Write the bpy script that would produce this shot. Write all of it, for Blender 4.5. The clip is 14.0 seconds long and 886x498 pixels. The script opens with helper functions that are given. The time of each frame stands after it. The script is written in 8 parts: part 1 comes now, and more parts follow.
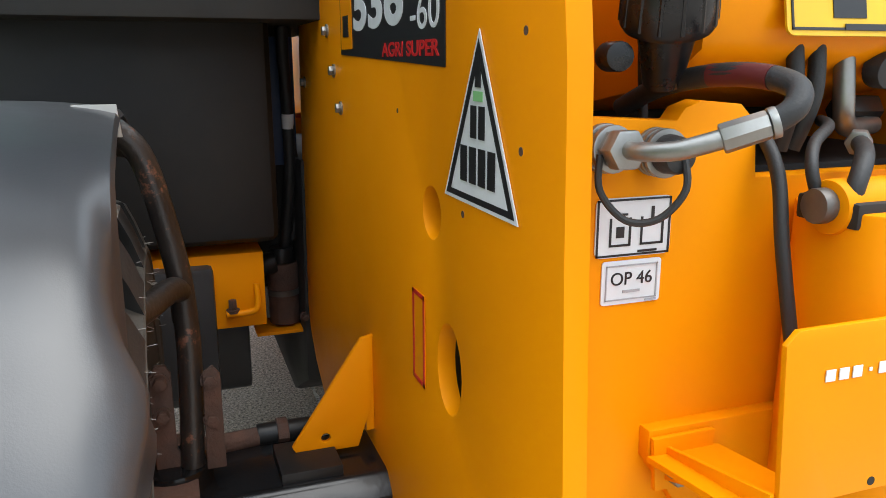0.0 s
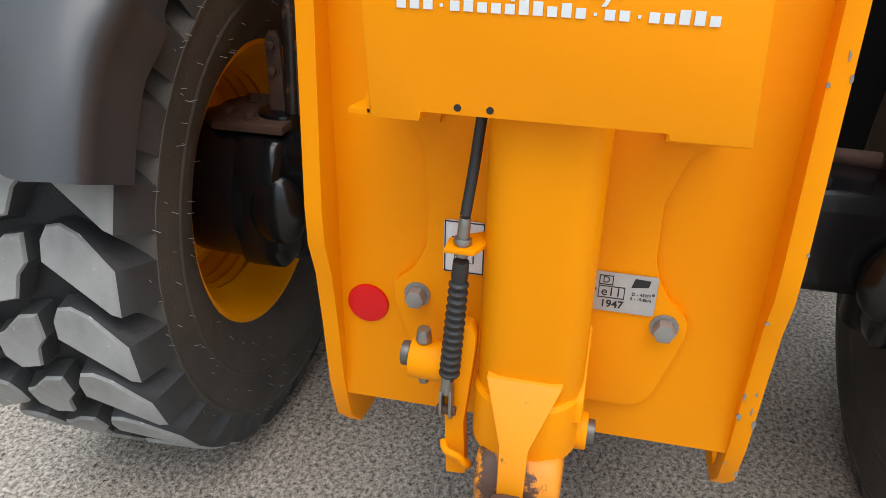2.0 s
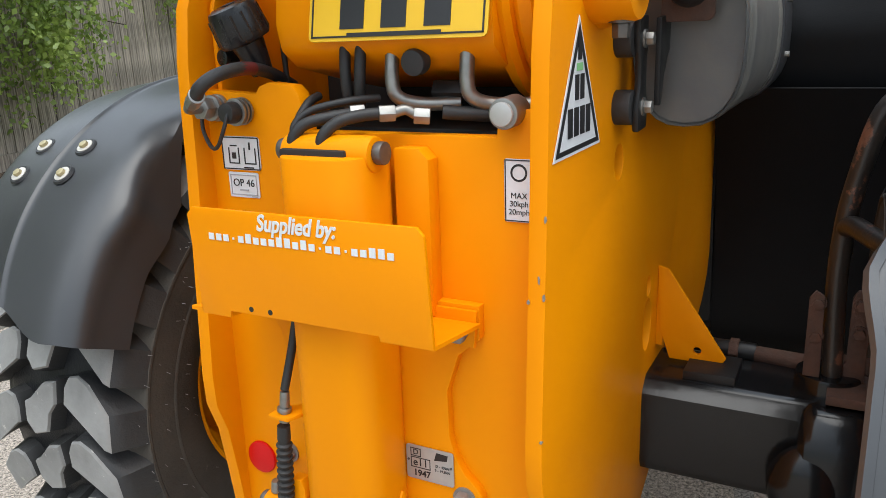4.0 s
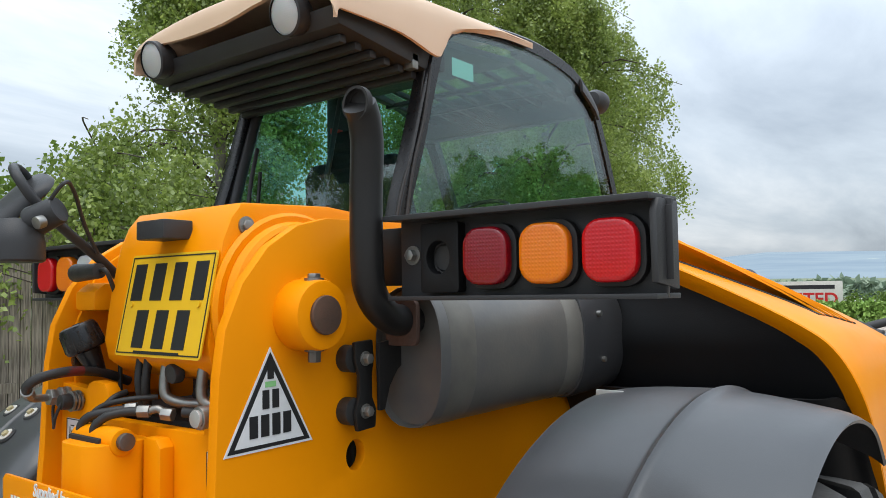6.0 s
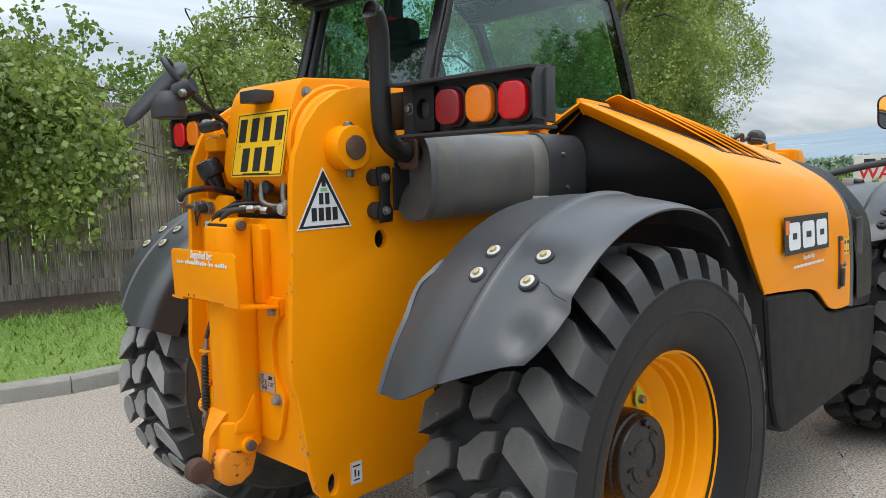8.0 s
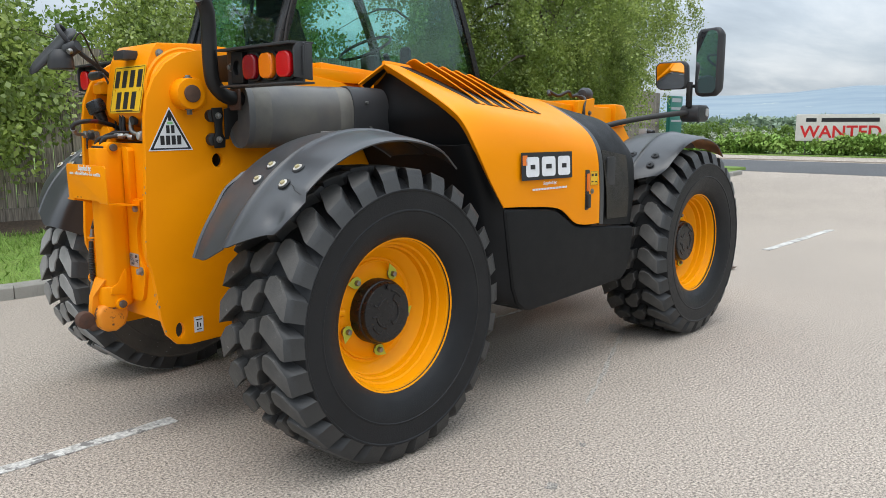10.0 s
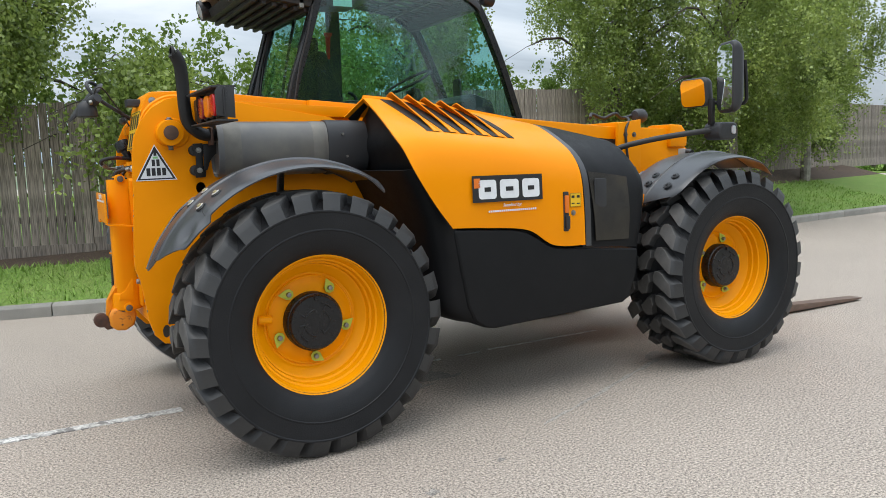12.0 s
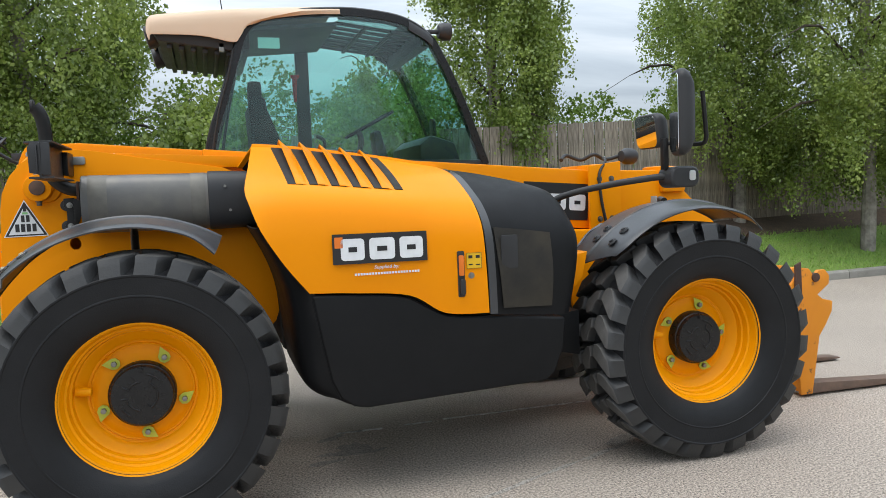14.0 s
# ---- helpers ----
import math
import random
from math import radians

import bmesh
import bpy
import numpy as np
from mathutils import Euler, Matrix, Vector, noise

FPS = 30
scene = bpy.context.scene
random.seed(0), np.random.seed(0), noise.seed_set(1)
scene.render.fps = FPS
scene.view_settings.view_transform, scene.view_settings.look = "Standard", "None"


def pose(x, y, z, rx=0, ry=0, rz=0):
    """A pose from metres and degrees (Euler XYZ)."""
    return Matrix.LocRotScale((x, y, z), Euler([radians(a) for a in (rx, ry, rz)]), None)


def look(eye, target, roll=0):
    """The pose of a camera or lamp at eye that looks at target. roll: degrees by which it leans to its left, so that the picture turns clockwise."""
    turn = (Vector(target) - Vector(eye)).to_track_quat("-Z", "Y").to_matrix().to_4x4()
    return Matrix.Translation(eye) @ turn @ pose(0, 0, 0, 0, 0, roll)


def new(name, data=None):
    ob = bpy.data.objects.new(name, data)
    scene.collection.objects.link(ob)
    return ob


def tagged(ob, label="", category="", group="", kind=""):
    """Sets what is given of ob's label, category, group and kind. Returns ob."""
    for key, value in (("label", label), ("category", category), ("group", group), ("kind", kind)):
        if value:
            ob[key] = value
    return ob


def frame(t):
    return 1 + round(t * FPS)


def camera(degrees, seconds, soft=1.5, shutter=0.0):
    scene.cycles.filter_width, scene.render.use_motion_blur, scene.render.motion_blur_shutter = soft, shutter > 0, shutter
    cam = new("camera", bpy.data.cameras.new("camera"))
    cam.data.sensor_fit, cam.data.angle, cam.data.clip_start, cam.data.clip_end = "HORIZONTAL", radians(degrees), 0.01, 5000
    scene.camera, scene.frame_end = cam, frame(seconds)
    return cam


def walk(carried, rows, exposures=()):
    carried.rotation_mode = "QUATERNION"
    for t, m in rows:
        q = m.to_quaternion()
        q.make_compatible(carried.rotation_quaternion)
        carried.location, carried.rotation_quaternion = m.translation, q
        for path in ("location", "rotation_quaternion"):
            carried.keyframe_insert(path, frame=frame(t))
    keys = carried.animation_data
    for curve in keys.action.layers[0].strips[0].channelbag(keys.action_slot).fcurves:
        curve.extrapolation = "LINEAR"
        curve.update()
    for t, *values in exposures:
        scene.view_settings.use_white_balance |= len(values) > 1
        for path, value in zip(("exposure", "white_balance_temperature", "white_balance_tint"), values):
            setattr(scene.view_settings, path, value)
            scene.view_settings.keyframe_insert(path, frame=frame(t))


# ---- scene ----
cam = camera(59.7, 14.0, soft=0.7)
PATH = [
    (0, (-1.2, 0.608, 1.421), (0.632, -0.042, 0.949), -0.1),
    (0.5, (-1.233, 0.456, 1.378), (0.62, 0.137, 0.697), 0.1),
    (1, (-1.391, 0.337, 1.359), (0.464, 0.257, 0.615), -0.2),
    (1.5, (-1.537, 0.183, 1.364), (0.274, 0.309, 0.526), -0.7),
    (2, (-1.529, -0.075, 1.327), (0.194, 0.321, 0.392), 1.0),
    (2.2, (-1.508, -0.169, 1.34), (0.176, 0.272, 0.355), 2.4),
    (4.3, (-1.578, -0.755, 1.475), (0.109, 0.215, 1.011), -2.0),
    (4.5, (-1.612, -0.846, 1.495), (0.073, 0.144, 1.07), -1.4),
    (5, (-1.584, -1.049, 1.504), (0.089, 0.019, 1.26), -0.4),
    (5.5, (-1.46, -1.27, 1.541), (0.161, -0.098, 1.531), 0.5),
    (6, (-1.444, -1.401, 1.557), (0.135, -0.179, 1.672), -0.8),
    (6.5, (-1.484, -1.489, 1.552), (0.043, -0.207, 1.714), -1.6),
    (7, (-1.617, -1.623, 1.509), (-0.188, -0.226, 1.584), -1.1),
    (7.5, (-1.754, -1.849, 1.482), (-0.379, -0.401, 1.383), -1.4),
    (8, (-1.9, -2.148, 1.434), (-0.489, -0.744, 1.244), -1.4),
    (8.5, (-2.081, -2.473, 1.419), (-0.614, -1.136, 1.174), -1.6),
    (9, (-2.27, -2.774, 1.397), (-0.762, -1.495, 1.096), -1.2),
    (9.2, (-2.305, -2.875, 1.393), (-0.791, -1.607, 1.074), -0.8),
    (11.3, (-1.609, -4.159, 1.383), (-0.444, -2.556, 1.119), -0.3),
    (11.5, (-1.522, -4.247, 1.376), (-0.411, -2.604, 1.118), -0.8),
    (12, (-1.22, -4.406, 1.356), (-0.242, -2.678, 1.121), -1.8),
    (12.5, (-0.873, -4.546, 1.394), (0.018, -2.768, 1.181), -3.0),
    (13, (-0.459, -4.645, 1.407), (0.39, -2.846, 1.2), -3.3),
    (13.5, (-0.09, -4.607, 1.393), (0.66, -2.761, 1.216), -2.7),
    (14, (0.305, -4.508, 1.424), (0.885, -2.599, 1.28), -2.1),
]
walk(cam, [(t, look(eye, target, roll)) for t, eye, target, roll in PATH], exposures=[(0, 0.9), (0.5, 0.76), (1.0, 0.58), (1.5, 0.48), (2.2, 0.43), (4.3, 0.40), (5.5, 0.2), (6.5, 0.07), (7.5, 0.14), (8.5, 0.17), (11.5, 0.12), (14, 0.12)])

# ---- world, sun ----
SUN_EL, SUN_AZ = radians(70), radians(238)
world = bpy.data.worlds.new("sky")
scene.world = world
world.use_nodes = True
wt = world.node_tree
wt.nodes.clear()


def wnode(kind, **props):
    n = wt.nodes.new(kind)
    for k, v in props.items():
        if k in n.inputs:
            n.inputs[k].default_value = v
    return n


w_out = wnode("ShaderNodeOutputWorld")
w_bg = wnode("ShaderNodeBackground", Strength=1.0)
w_sky = wnode("ShaderNodeTexSky")
w_sky.sky_type, w_sky.sun_disc = "NISHITA", False
w_sky.sun_elevation, w_sky.sun_rotation = SUN_EL, SUN_AZ
w_sky.air_density, w_sky.dust_density, w_sky.ozone_density = 1.2, 2.0, 1.5
w_scale = wnode("ShaderNodeMix")
w_scale.data_type, w_scale.blend_type = "RGBA", "MULTIPLY"
w_scale.inputs[0].default_value = 1.0
w_scale.inputs[7].default_value = (0.10, 0.10, 0.10, 1)
w_coord = wnode("ShaderNodeTexCoord")
w_sep = wnode("ShaderNodeSeparateXYZ")
w_add = wnode("ShaderNodeMath")
w_add.operation = "ADD"
w_add.inputs[1].default_value = 0.14
w_abs = wnode("ShaderNodeMath")
w_abs.operation = "ABSOLUTE"
w_div = wnode("ShaderNodeVectorMath")
w_div.operation = "DIVIDE"
w_comb = wnode("ShaderNodeCombineXYZ")
w_map = wnode("ShaderNodeMapping")
w_map.inputs["Scale"].default_value = (0.55, 1.25, 0.0)
w_map.inputs["Rotation"].default_value = (0, 0, 0.5)
w_noise = wnode("ShaderNodeTexNoise", Scale=1.1, Detail=8.0, Roughness=0.55, Distortion=0.35)
w_ramp = wnode("ShaderNodeValToRGB")
w_ramp.color_ramp.elements[0].position, w_ramp.color_ramp.elements[0].color = 0.30, (0.36, 0.42, 0.495, 1)
w_ramp.color_ramp.elements[1].position, w_ramp.color_ramp.elements[1].color = 0.70, (0.77, 0.815, 0.86, 1)
mid = w_ramp.color_ramp.elements.new(0.5)
mid.color = (0.53, 0.60, 0.675, 1)
w_lift = wnode("ShaderNodeMath")
w_lift.operation = "MULTIPLY_ADD"
w_lift.inputs[1].default_value, w_lift.inputs[2].default_value = 3.1, 0.80
w_over = wnode("ShaderNodeVectorMath")
w_over.operation = "SCALE"
w_mix = wnode("ShaderNodeMix")
w_mix.data_type = "RGBA"
w_mix.inputs[0].default_value = 0.85
for a, b in (
    (w_coord.outputs["Generated"], w_sep.inputs[0]),
    (w_sep.outputs[2], w_abs.inputs[0]),
    (w_abs.outputs[0], w_add.inputs[0]),
    (w_add.outputs[0], w_comb.inputs[0]),
    (w_add.outputs[0], w_comb.inputs[1]),
    (w_add.outputs[0], w_comb.inputs[2]),
    (w_coord.outputs["Generated"], w_div.inputs[0]),
    (w_comb.outputs[0], w_div.inputs[1]),
    (w_div.outputs[0], w_map.inputs[0]),
    (w_map.outputs[0], w_noise.inputs["Vector"]),
    (w_noise.outputs[0], w_ramp.inputs[0]),
    (w_sky.outputs[0], w_scale.inputs[6]),
    (w_scale.outputs[2], w_mix.inputs[6]),
    (w_abs.outputs[0], w_lift.inputs[0]),
    (w_lift.outputs[0], w_over.inputs["Scale"]),
    (w_ramp.outputs[0], w_over.inputs[0]),
    (w_over.outputs[0], w_mix.inputs[7]),
    (w_mix.outputs[2], w_bg.inputs[0]),
    (w_bg.outputs[0], w_out.inputs[0]),
):
    wt.links.new(a, b)

sun = new("sun", bpy.data.lights.new("sun", "SUN"))
sun.data.energy, sun.data.angle, sun.data.color = 1.25, radians(46), (1.0, 0.94, 0.85)
sun.matrix_world = look((-5.3, -3.3, 17), (0, 0, 0))


# ---- materials ----
def material(name, colour, rough=0.5, metal=0.0, second=None, scale=6.0, amount=0.5, grain=0.0, grain_scale=200.0,
             bump=0.0, bump_scale=120.0, coat=0.0, speck=None, speck_at=0.72, speck_scale=14.0, vary=0.0, spec=0.5, grain_detail=2.0, stretch=1.0):
    """Painted or raw surface: a base colour, a second one in large patches, fine grain, specks of dirt or wear, fine relief."""
    m = bpy.data.materials.new(name)
    m.use_nodes = True
    t = m.node_tree
    bsdf = t.nodes["Principled BSDF"]
    bsdf.inputs["Roughness"].default_value, bsdf.inputs["Metallic"].default_value = rough, metal
    bsdf.inputs["Coat Weight"].default_value, bsdf.inputs["Coat Roughness"].default_value = coat, 0.08
    bsdf.inputs["Specular IOR Level"].default_value = spec
    coord = t.nodes.new("ShaderNodeTexCoord").outputs["Object"]
    if stretch != 1.0:
        along = t.nodes.new("ShaderNodeMapping")
        along.inputs["Scale"].default_value = (1, 1, stretch)
        t.links.new(coord, along.inputs["Vector"])
        coord = along.outputs[0]

    def noise_at(s, detail=4.0, rough_=0.6):
        n = t.nodes.new("ShaderNodeTexNoise")
        n.inputs["Scale"].default_value, n.inputs["Detail"].default_value, n.inputs["Roughness"].default_value = s, detail, rough_
        t.links.new(coord, n.inputs["Vector"])
        return n.outputs[0]

    def ramp(v, lo, hi):
        r = t.nodes.new("ShaderNodeMapRange")
        r.inputs["From Min"].default_value, r.inputs["From Max"].default_value = lo, hi
        t.links.new(v, r.inputs["Value"])
        return r.outputs[0]

    def mix(fac, a, b, mode="MIX"):
        n = t.nodes.new("ShaderNodeMix")
        n.data_type, n.blend_type = "RGBA", mode
        for socket, v in ((n.inputs[0], fac), (n.inputs[6], a), (n.inputs[7], b)):
            if hasattr(v, "links"):
                t.links.new(v, socket)
            elif isinstance(v, (int, float)):
                socket.default_value = v
            else:
                socket.default_value = (*v, 1)
        return n.outputs[2]

    c = colour
    if second:
        fac = ramp(noise_at(scale, 5.0), 0.5 - 0.5 * (1.05 - amount), 0.5 + 0.5 * (1.05 - amount))
        c = mix(fac, colour, second)
    if grain:
        g = ramp(noise_at(grain_scale, grain_detail, 0.6 if grain_detail < 3 else 0.85), 0.36, 0.64)
        dark = mix(g, (1 - grain,) * 3, (1 + grain,) * 3)
        c = mix(1.0, c, dark, "MULTIPLY")
    if speck:
        c = mix(ramp(noise_at(speck_scale, 6.0, 0.7), speck_at, speck_at + 0.05), c, speck)
    if vary:
        info = t.nodes.new("ShaderNodeObjectInfo").outputs["Random"]
        r = t.nodes.new("ShaderNodeMapRange")
        r.inputs["To Min"].default_value, r.inputs["To Max"].default_value = 1 - vary, 1 + vary
        t.links.new(info, r.inputs["Value"])
        k = t.nodes.new("ShaderNodeCombineColor")
        for i in range(3):
            t.links.new(r.outputs[0], k.inputs[i])
        c = mix(1.0, c, k.outputs[0], "MULTIPLY")
    if hasattr(c, "links"):
        t.links.new(c, bsdf.inputs["Base Color"])
    else:
        bsdf.inputs["Base Color"].default_value = (*c, 1)
    if rough < 0.9 and second:
        r = t.nodes.new("ShaderNodeMapRange")
        r.inputs["To Min"].default_value, r.inputs["To Max"].default_value = max(0.02, rough - 0.1), min(1, rough + 0.12)
        t.links.new(noise_at(scale * 3, 5.0), r.inputs["Value"])
        t.links.new(r.outputs[0], bsdf.inputs["Roughness"])
    if bump:
        b = t.nodes.new("ShaderNodeBump")
        b.inputs["Strength"].default_value, b.inputs["Distance"].default_value = bump, 0.004
        t.links.new(noise_at(bump_scale, 3.0), b.inputs["Height"])
        t.links.new(b.outputs[0], bsdf.inputs["Normal"])
    return m


M = {}
M["yellow"] = material("yellow_paint", (0.83, 0.277, 0.0), 0.45, second=(0.79, 0.255, 0.001), scale=2.2, coat=0.0, spec=0.10, bump=0.06, bump_scale=35,
                       speck=(0.30, 0.12, 0.03), speck_at=0.775, speck_scale=22)
M["yellow_smooth"] = material("yellow_panel_paint", (0.82, 0.272, 0.0), 0.36, second=(0.80, 0.252, 0.001), scale=1.5, coat=0.05, spec=0.12)
M["wheel_yellow"] = material("yellow_wheel_paint", (0.86, 0.325, 0.0), 0.4, second=(0.83, 0.297, 0.0), scale=3, spec=0.12, coat=0.04)
M["yellow_worn"] = material("worn_yellow_paint", (0.72, 0.25, 0.006), 0.5, second=(0.66, 0.22, 0.01), scale=6, bump=0.1, speck=(0.07, 0.04, 0.03), speck_at=0.60, speck_scale=9)
M["yellow_chipped"] = material("chipped_yellow_paint", (0.82, 0.275, 0.002), 0.45, second=(0.78, 0.255, 0.002), scale=3, bump=0.08, speck=(0.06, 0.03, 0.022), speck_at=0.62, speck_scale=20)
M["yellow_rusty"] = material("rusting_yellow_paint", (0.74, 0.25, 0.006), 0.55, second=(0.66, 0.22, 0.01), scale=6, bump=0.15, speck=(0.085, 0.042, 0.028), speck_at=0.535, speck_scale=13)
M["bolt_grey"] = material("weathered_grey_bolt", (0.30, 0.29, 0.275), 0.55, metal=0.35, second=(0.22, 0.20, 0.18), scale=40, bump=0.2)
M["label_green"] = material("pale_green_label", (0.40, 0.66, 0.60), 0.4)
M["guard"] = material("weathered_guard_plastic", (0.032, 0.0335, 0.037), 0.33, second=(0.050, 0.0515, 0.055), scale=2.5, spec=0.6, bump=0.05, bump_scale=420, speck=(0.08, 0.078, 0.075), speck_at=0.80, speck_scale=9)
M["plastic"] = material("black_moulded_plastic", (0.026, 0.0265, 0.028), 0.42, spec=0.3, second=(0.040, 0.040, 0.042), scale=3, bump=0.12, bump_scale=420,
                        speck=(0.11, 0.105, 0.10), speck_at=0.74, speck_scale=7)
M["skirt"] = material("black_panel_plastic", (0.006, 0.0065, 0.007), 0.5, second=(0.010, 0.010, 0.011), scale=4, bump=0.1, bump_scale=300, spec=0.18)
M["screen"] = material("grey_mesh_screen", (0.013, 0.013, 0.0125), 0.5, spec=0.25, second=(0.050, 0.042, 0.030), scale=4.0, amount=0.6, bump=0.5, bump_scale=700)
M["black"] = material("black_paint", (0.009, 0.009, 0.010), 0.4, spec=0.3, second=(0.016, 0.015, 0.014), scale=7, bump=0.05, speck=(0.07, 0.045, 0.03), speck_at=0.72, speck_scale=16)
M["axle"] = material("glossy_black_axle_paint", (0.005, 0.005, 0.0055), 0.2, second=(0.009, 0.009, 0.010), scale=5, spec=0.35, coat=0.08, bump=0.1, bump_scale=40)
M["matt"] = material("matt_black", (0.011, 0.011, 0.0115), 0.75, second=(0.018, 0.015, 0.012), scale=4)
M["tyre"] = material("tyre_rubber", (0.0095, 0.0100, 0.0112), 0.45, spec=0.22, second=(0.017, 0.0175, 0.019), scale=4.5, bump=0.3, bump_scale=160, speck=(0.09, 0.085, 0.08), speck_at=0.75, speck_scale=9)
M["tread"] = material("worn_tread_rubber", (0.090, 0.084, 0.077), 0.75, second=(0.045, 0.044, 0.043), scale=9, bump=0.4, bump_scale=90, speck=(0.26, 0.25, 0.235), speck_at=0.66, speck_scale=24)
M["dusty_tyre"] = material("dusty_tyre_sidewall", (0.092, 0.082, 0.069), 0.8, spec=0.2, second=(0.045, 0.042, 0.038), scale=5, amount=0.55, bump=0.35, bump_scale=130, speck=(0.13, 0.115, 0.095), speck_at=0.66, speck_scale=12)
M["grey_tyre"] = material("dusty_grey_lug_rubber", (0.022, 0.023, 0.025), 0.5, spec=0.40, second=(0.045, 0.044, 0.042), scale=6, bump=0.3, bump_scale=120)
# left-hand treads: dust, with the colour paled further to lift their shade
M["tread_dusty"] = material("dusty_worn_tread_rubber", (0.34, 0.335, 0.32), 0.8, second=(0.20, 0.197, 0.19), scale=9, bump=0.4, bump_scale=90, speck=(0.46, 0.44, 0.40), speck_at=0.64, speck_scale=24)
M["gloss_black"] = material("glossy_black_plastic", (0.006, 0.006, 0.007), 0.28, second=(0.012, 0.012, 0.013), scale=20, spec=0.4)
M["dark_red"] = material("dark_red_print", (0.10, 0.008, 0.008), 0.6)
M["sign_green"] = material("green_painted_sign", (0.015, 0.16, 0.12), 0.45, second=(0.012, 0.13, 0.10), scale=3)
M["rubber"] = material("black_rubber", (0.013, 0.013, 0.014), 0.55, second=(0.022, 0.021, 0.020), scale=14, bump=0.15, bump_scale=300)
M["muffler"] = material("heat_stained_grey_steel", (0.085, 0.088, 0.094), 0.34, metal=0.3, second=(0.185, 0.170, 0.145), scale=3.2, amount=0.6, bump=0.08, speck=(0.13, 0.08, 0.04), speck_at=0.73)
M["heat"] = material("heat_paled_steel", (0.19, 0.178, 0.152), 0.5, metal=0.3, second=(0.075, 0.072, 0.068), scale=5, amount=0.6, bump=0.08)
M["zinc"] = material("zinc_plated_steel", (0.33, 0.33, 0.315), 0.40, metal=0.85, second=(0.22, 0.21, 0.19), scale=30, bump=0.05)
M["bright_zinc"] = material("pale_zinc_washer", (0.62, 0.60, 0.55), 0.5, metal=0.25, second=(0.48, 0.45, 0.40), scale=40)
M["yellow_zinc"] = material("yellow_passivated_bolt", (0.50, 0.43, 0.24), 0.45, metal=0.35, second=(0.36, 0.30, 0.17), scale=60)
M["steel"] = material("dull_steel", (0.17, 0.163, 0.155), 0.45, metal=0.7, second=(0.10, 0.085, 0.072), scale=20, bump=0.1)
M["rust"] = material("rusty_steel", (0.10, 0.045, 0.028), 0.8, second=(0.045, 0.028, 0.022), scale=22, bump=0.5, bump_scale=110)
M["pin"] = material("rusty_pin_face", (0.13, 0.07, 0.045), 0.6, metal=0.3, second=(0.07, 0.045, 0.035), scale=30, bump=0.35)
M["tube"] = material("worn_black_tube_paint", (0.013, 0.011, 0.011), 0.35, second=(0.03, 0.024, 0.02), scale=9, bump=0.2, speck=(0.15, 0.065, 0.04), speck_at=0.60, speck_scale=18)
M["fork"] = material("rusted_fork_steel", (0.17, 0.105, 0.075), 0.65, metal=0.1, second=(0.10, 0.068, 0.052), scale=12, bump=0.25)
M["white"] = material("white_sticker", (0.72, 0.73, 0.74), 0.45, second=(0.60, 0.61, 0.62), scale=25)
M["cream"] = material("cream_roof_plastic", (0.64, 0.46, 0.32), 0.5, second=(0.60, 0.42, 0.285), scale=2, bump=0.05)
M["ink"] = material("black_print", (0.012, 0.012, 0.013), 0.45)
M["red_ink"] = material("red_print", (0.55, 0.012, 0.012), 0.45)
M["green_ink"] = material("green_print", (0.22, 0.50, 0.20), 0.45)
M["grey_ink"] = material("grey_print", (0.35, 0.35, 0.36), 0.5)
M["blue"] = material("dark_blue_plastic", (0.012, 0.035, 0.10), 0.5, second=(0.02, 0.045, 0.11), scale=8)
M["orange"] = material("orange_grip", (0.70, 0.16, 0.01), 0.45)
M["reflector"] = material("red_reflector_plastic", (0.60, 0.004, 0.006), 0.3, spec=0.3, bump=0.25, bump_scale=260)
M["plate_yellow"] = material("yellow_reflective_plate", (0.74, 0.44, 0.01), 0.4, second=(0.70, 0.41, 0.01), scale=15)
M["alu"] = material("stamped_aluminium_plate", (0.50, 0.50, 0.49), 0.45, metal=0.5, second=(0.40, 0.39, 0.37), scale=30)
M["yellow_green"] = material("yellow_green_indicator", (0.45, 0.50, 0.05), 0.5)
M["seat"] = material("black_seat_fabric", (0.012, 0.012, 0.013), 0.9, second=(0.02, 0.02, 0.02), scale=12)


def lens(name, colour, rough=0.12):
    """Moulded lamp plastic with a fine grid of prisms."""
    m = material(name, colour, rough, coat=0.35, spec=0.4)
    t = m.node_tree
    co = t.nodes.new("ShaderNodeTexCoord").outputs["Object"]
    waves = []
    for axis in ("Y", "Z"):
        w = t.nodes.new("ShaderNodeTexWave")
        w.bands_direction = axis
        w.inputs["Scale"].default_value = 50
        t.links.new(co, w.inputs["Vector"])
        waves.append(w.outputs["Fac"])
    grid = t.nodes.new("ShaderNodeMath")
    grid.operation = "MULTIPLY"
    t.links.new(waves[0], grid.inputs[0])
    t.links.new(waves[1], grid.inputs[1])
    relief = t.nodes.new("ShaderNodeBump")
    relief.inputs["Strength"].default_value, relief.inputs["Distance"].default_value = 0.22, 0.0012
    t.links.new(grid.outputs[0], relief.inputs["Height"])
    t.links.new(relief.outputs[0], t.nodes["Principled BSDF"].inputs["Normal"])
    m.node_tree.nodes["Principled BSDF"].inputs["Subsurface Weight"].default_value = 0.15
    return m


M["lens_red"] = lens("red_lamp_lens", (0.50, 0.004, 0.008))
M["lens_dark"] = lens("dark_red_lamp_lens", (0.20, 0.004, 0.010))
M["lens_amber"] = lens("amber_lamp_lens", (0.72, 0.17, 0.004))
M["lens_clear"] = lens("clear_lamp_lens", (0.45, 0.46, 0.46), 0.08)


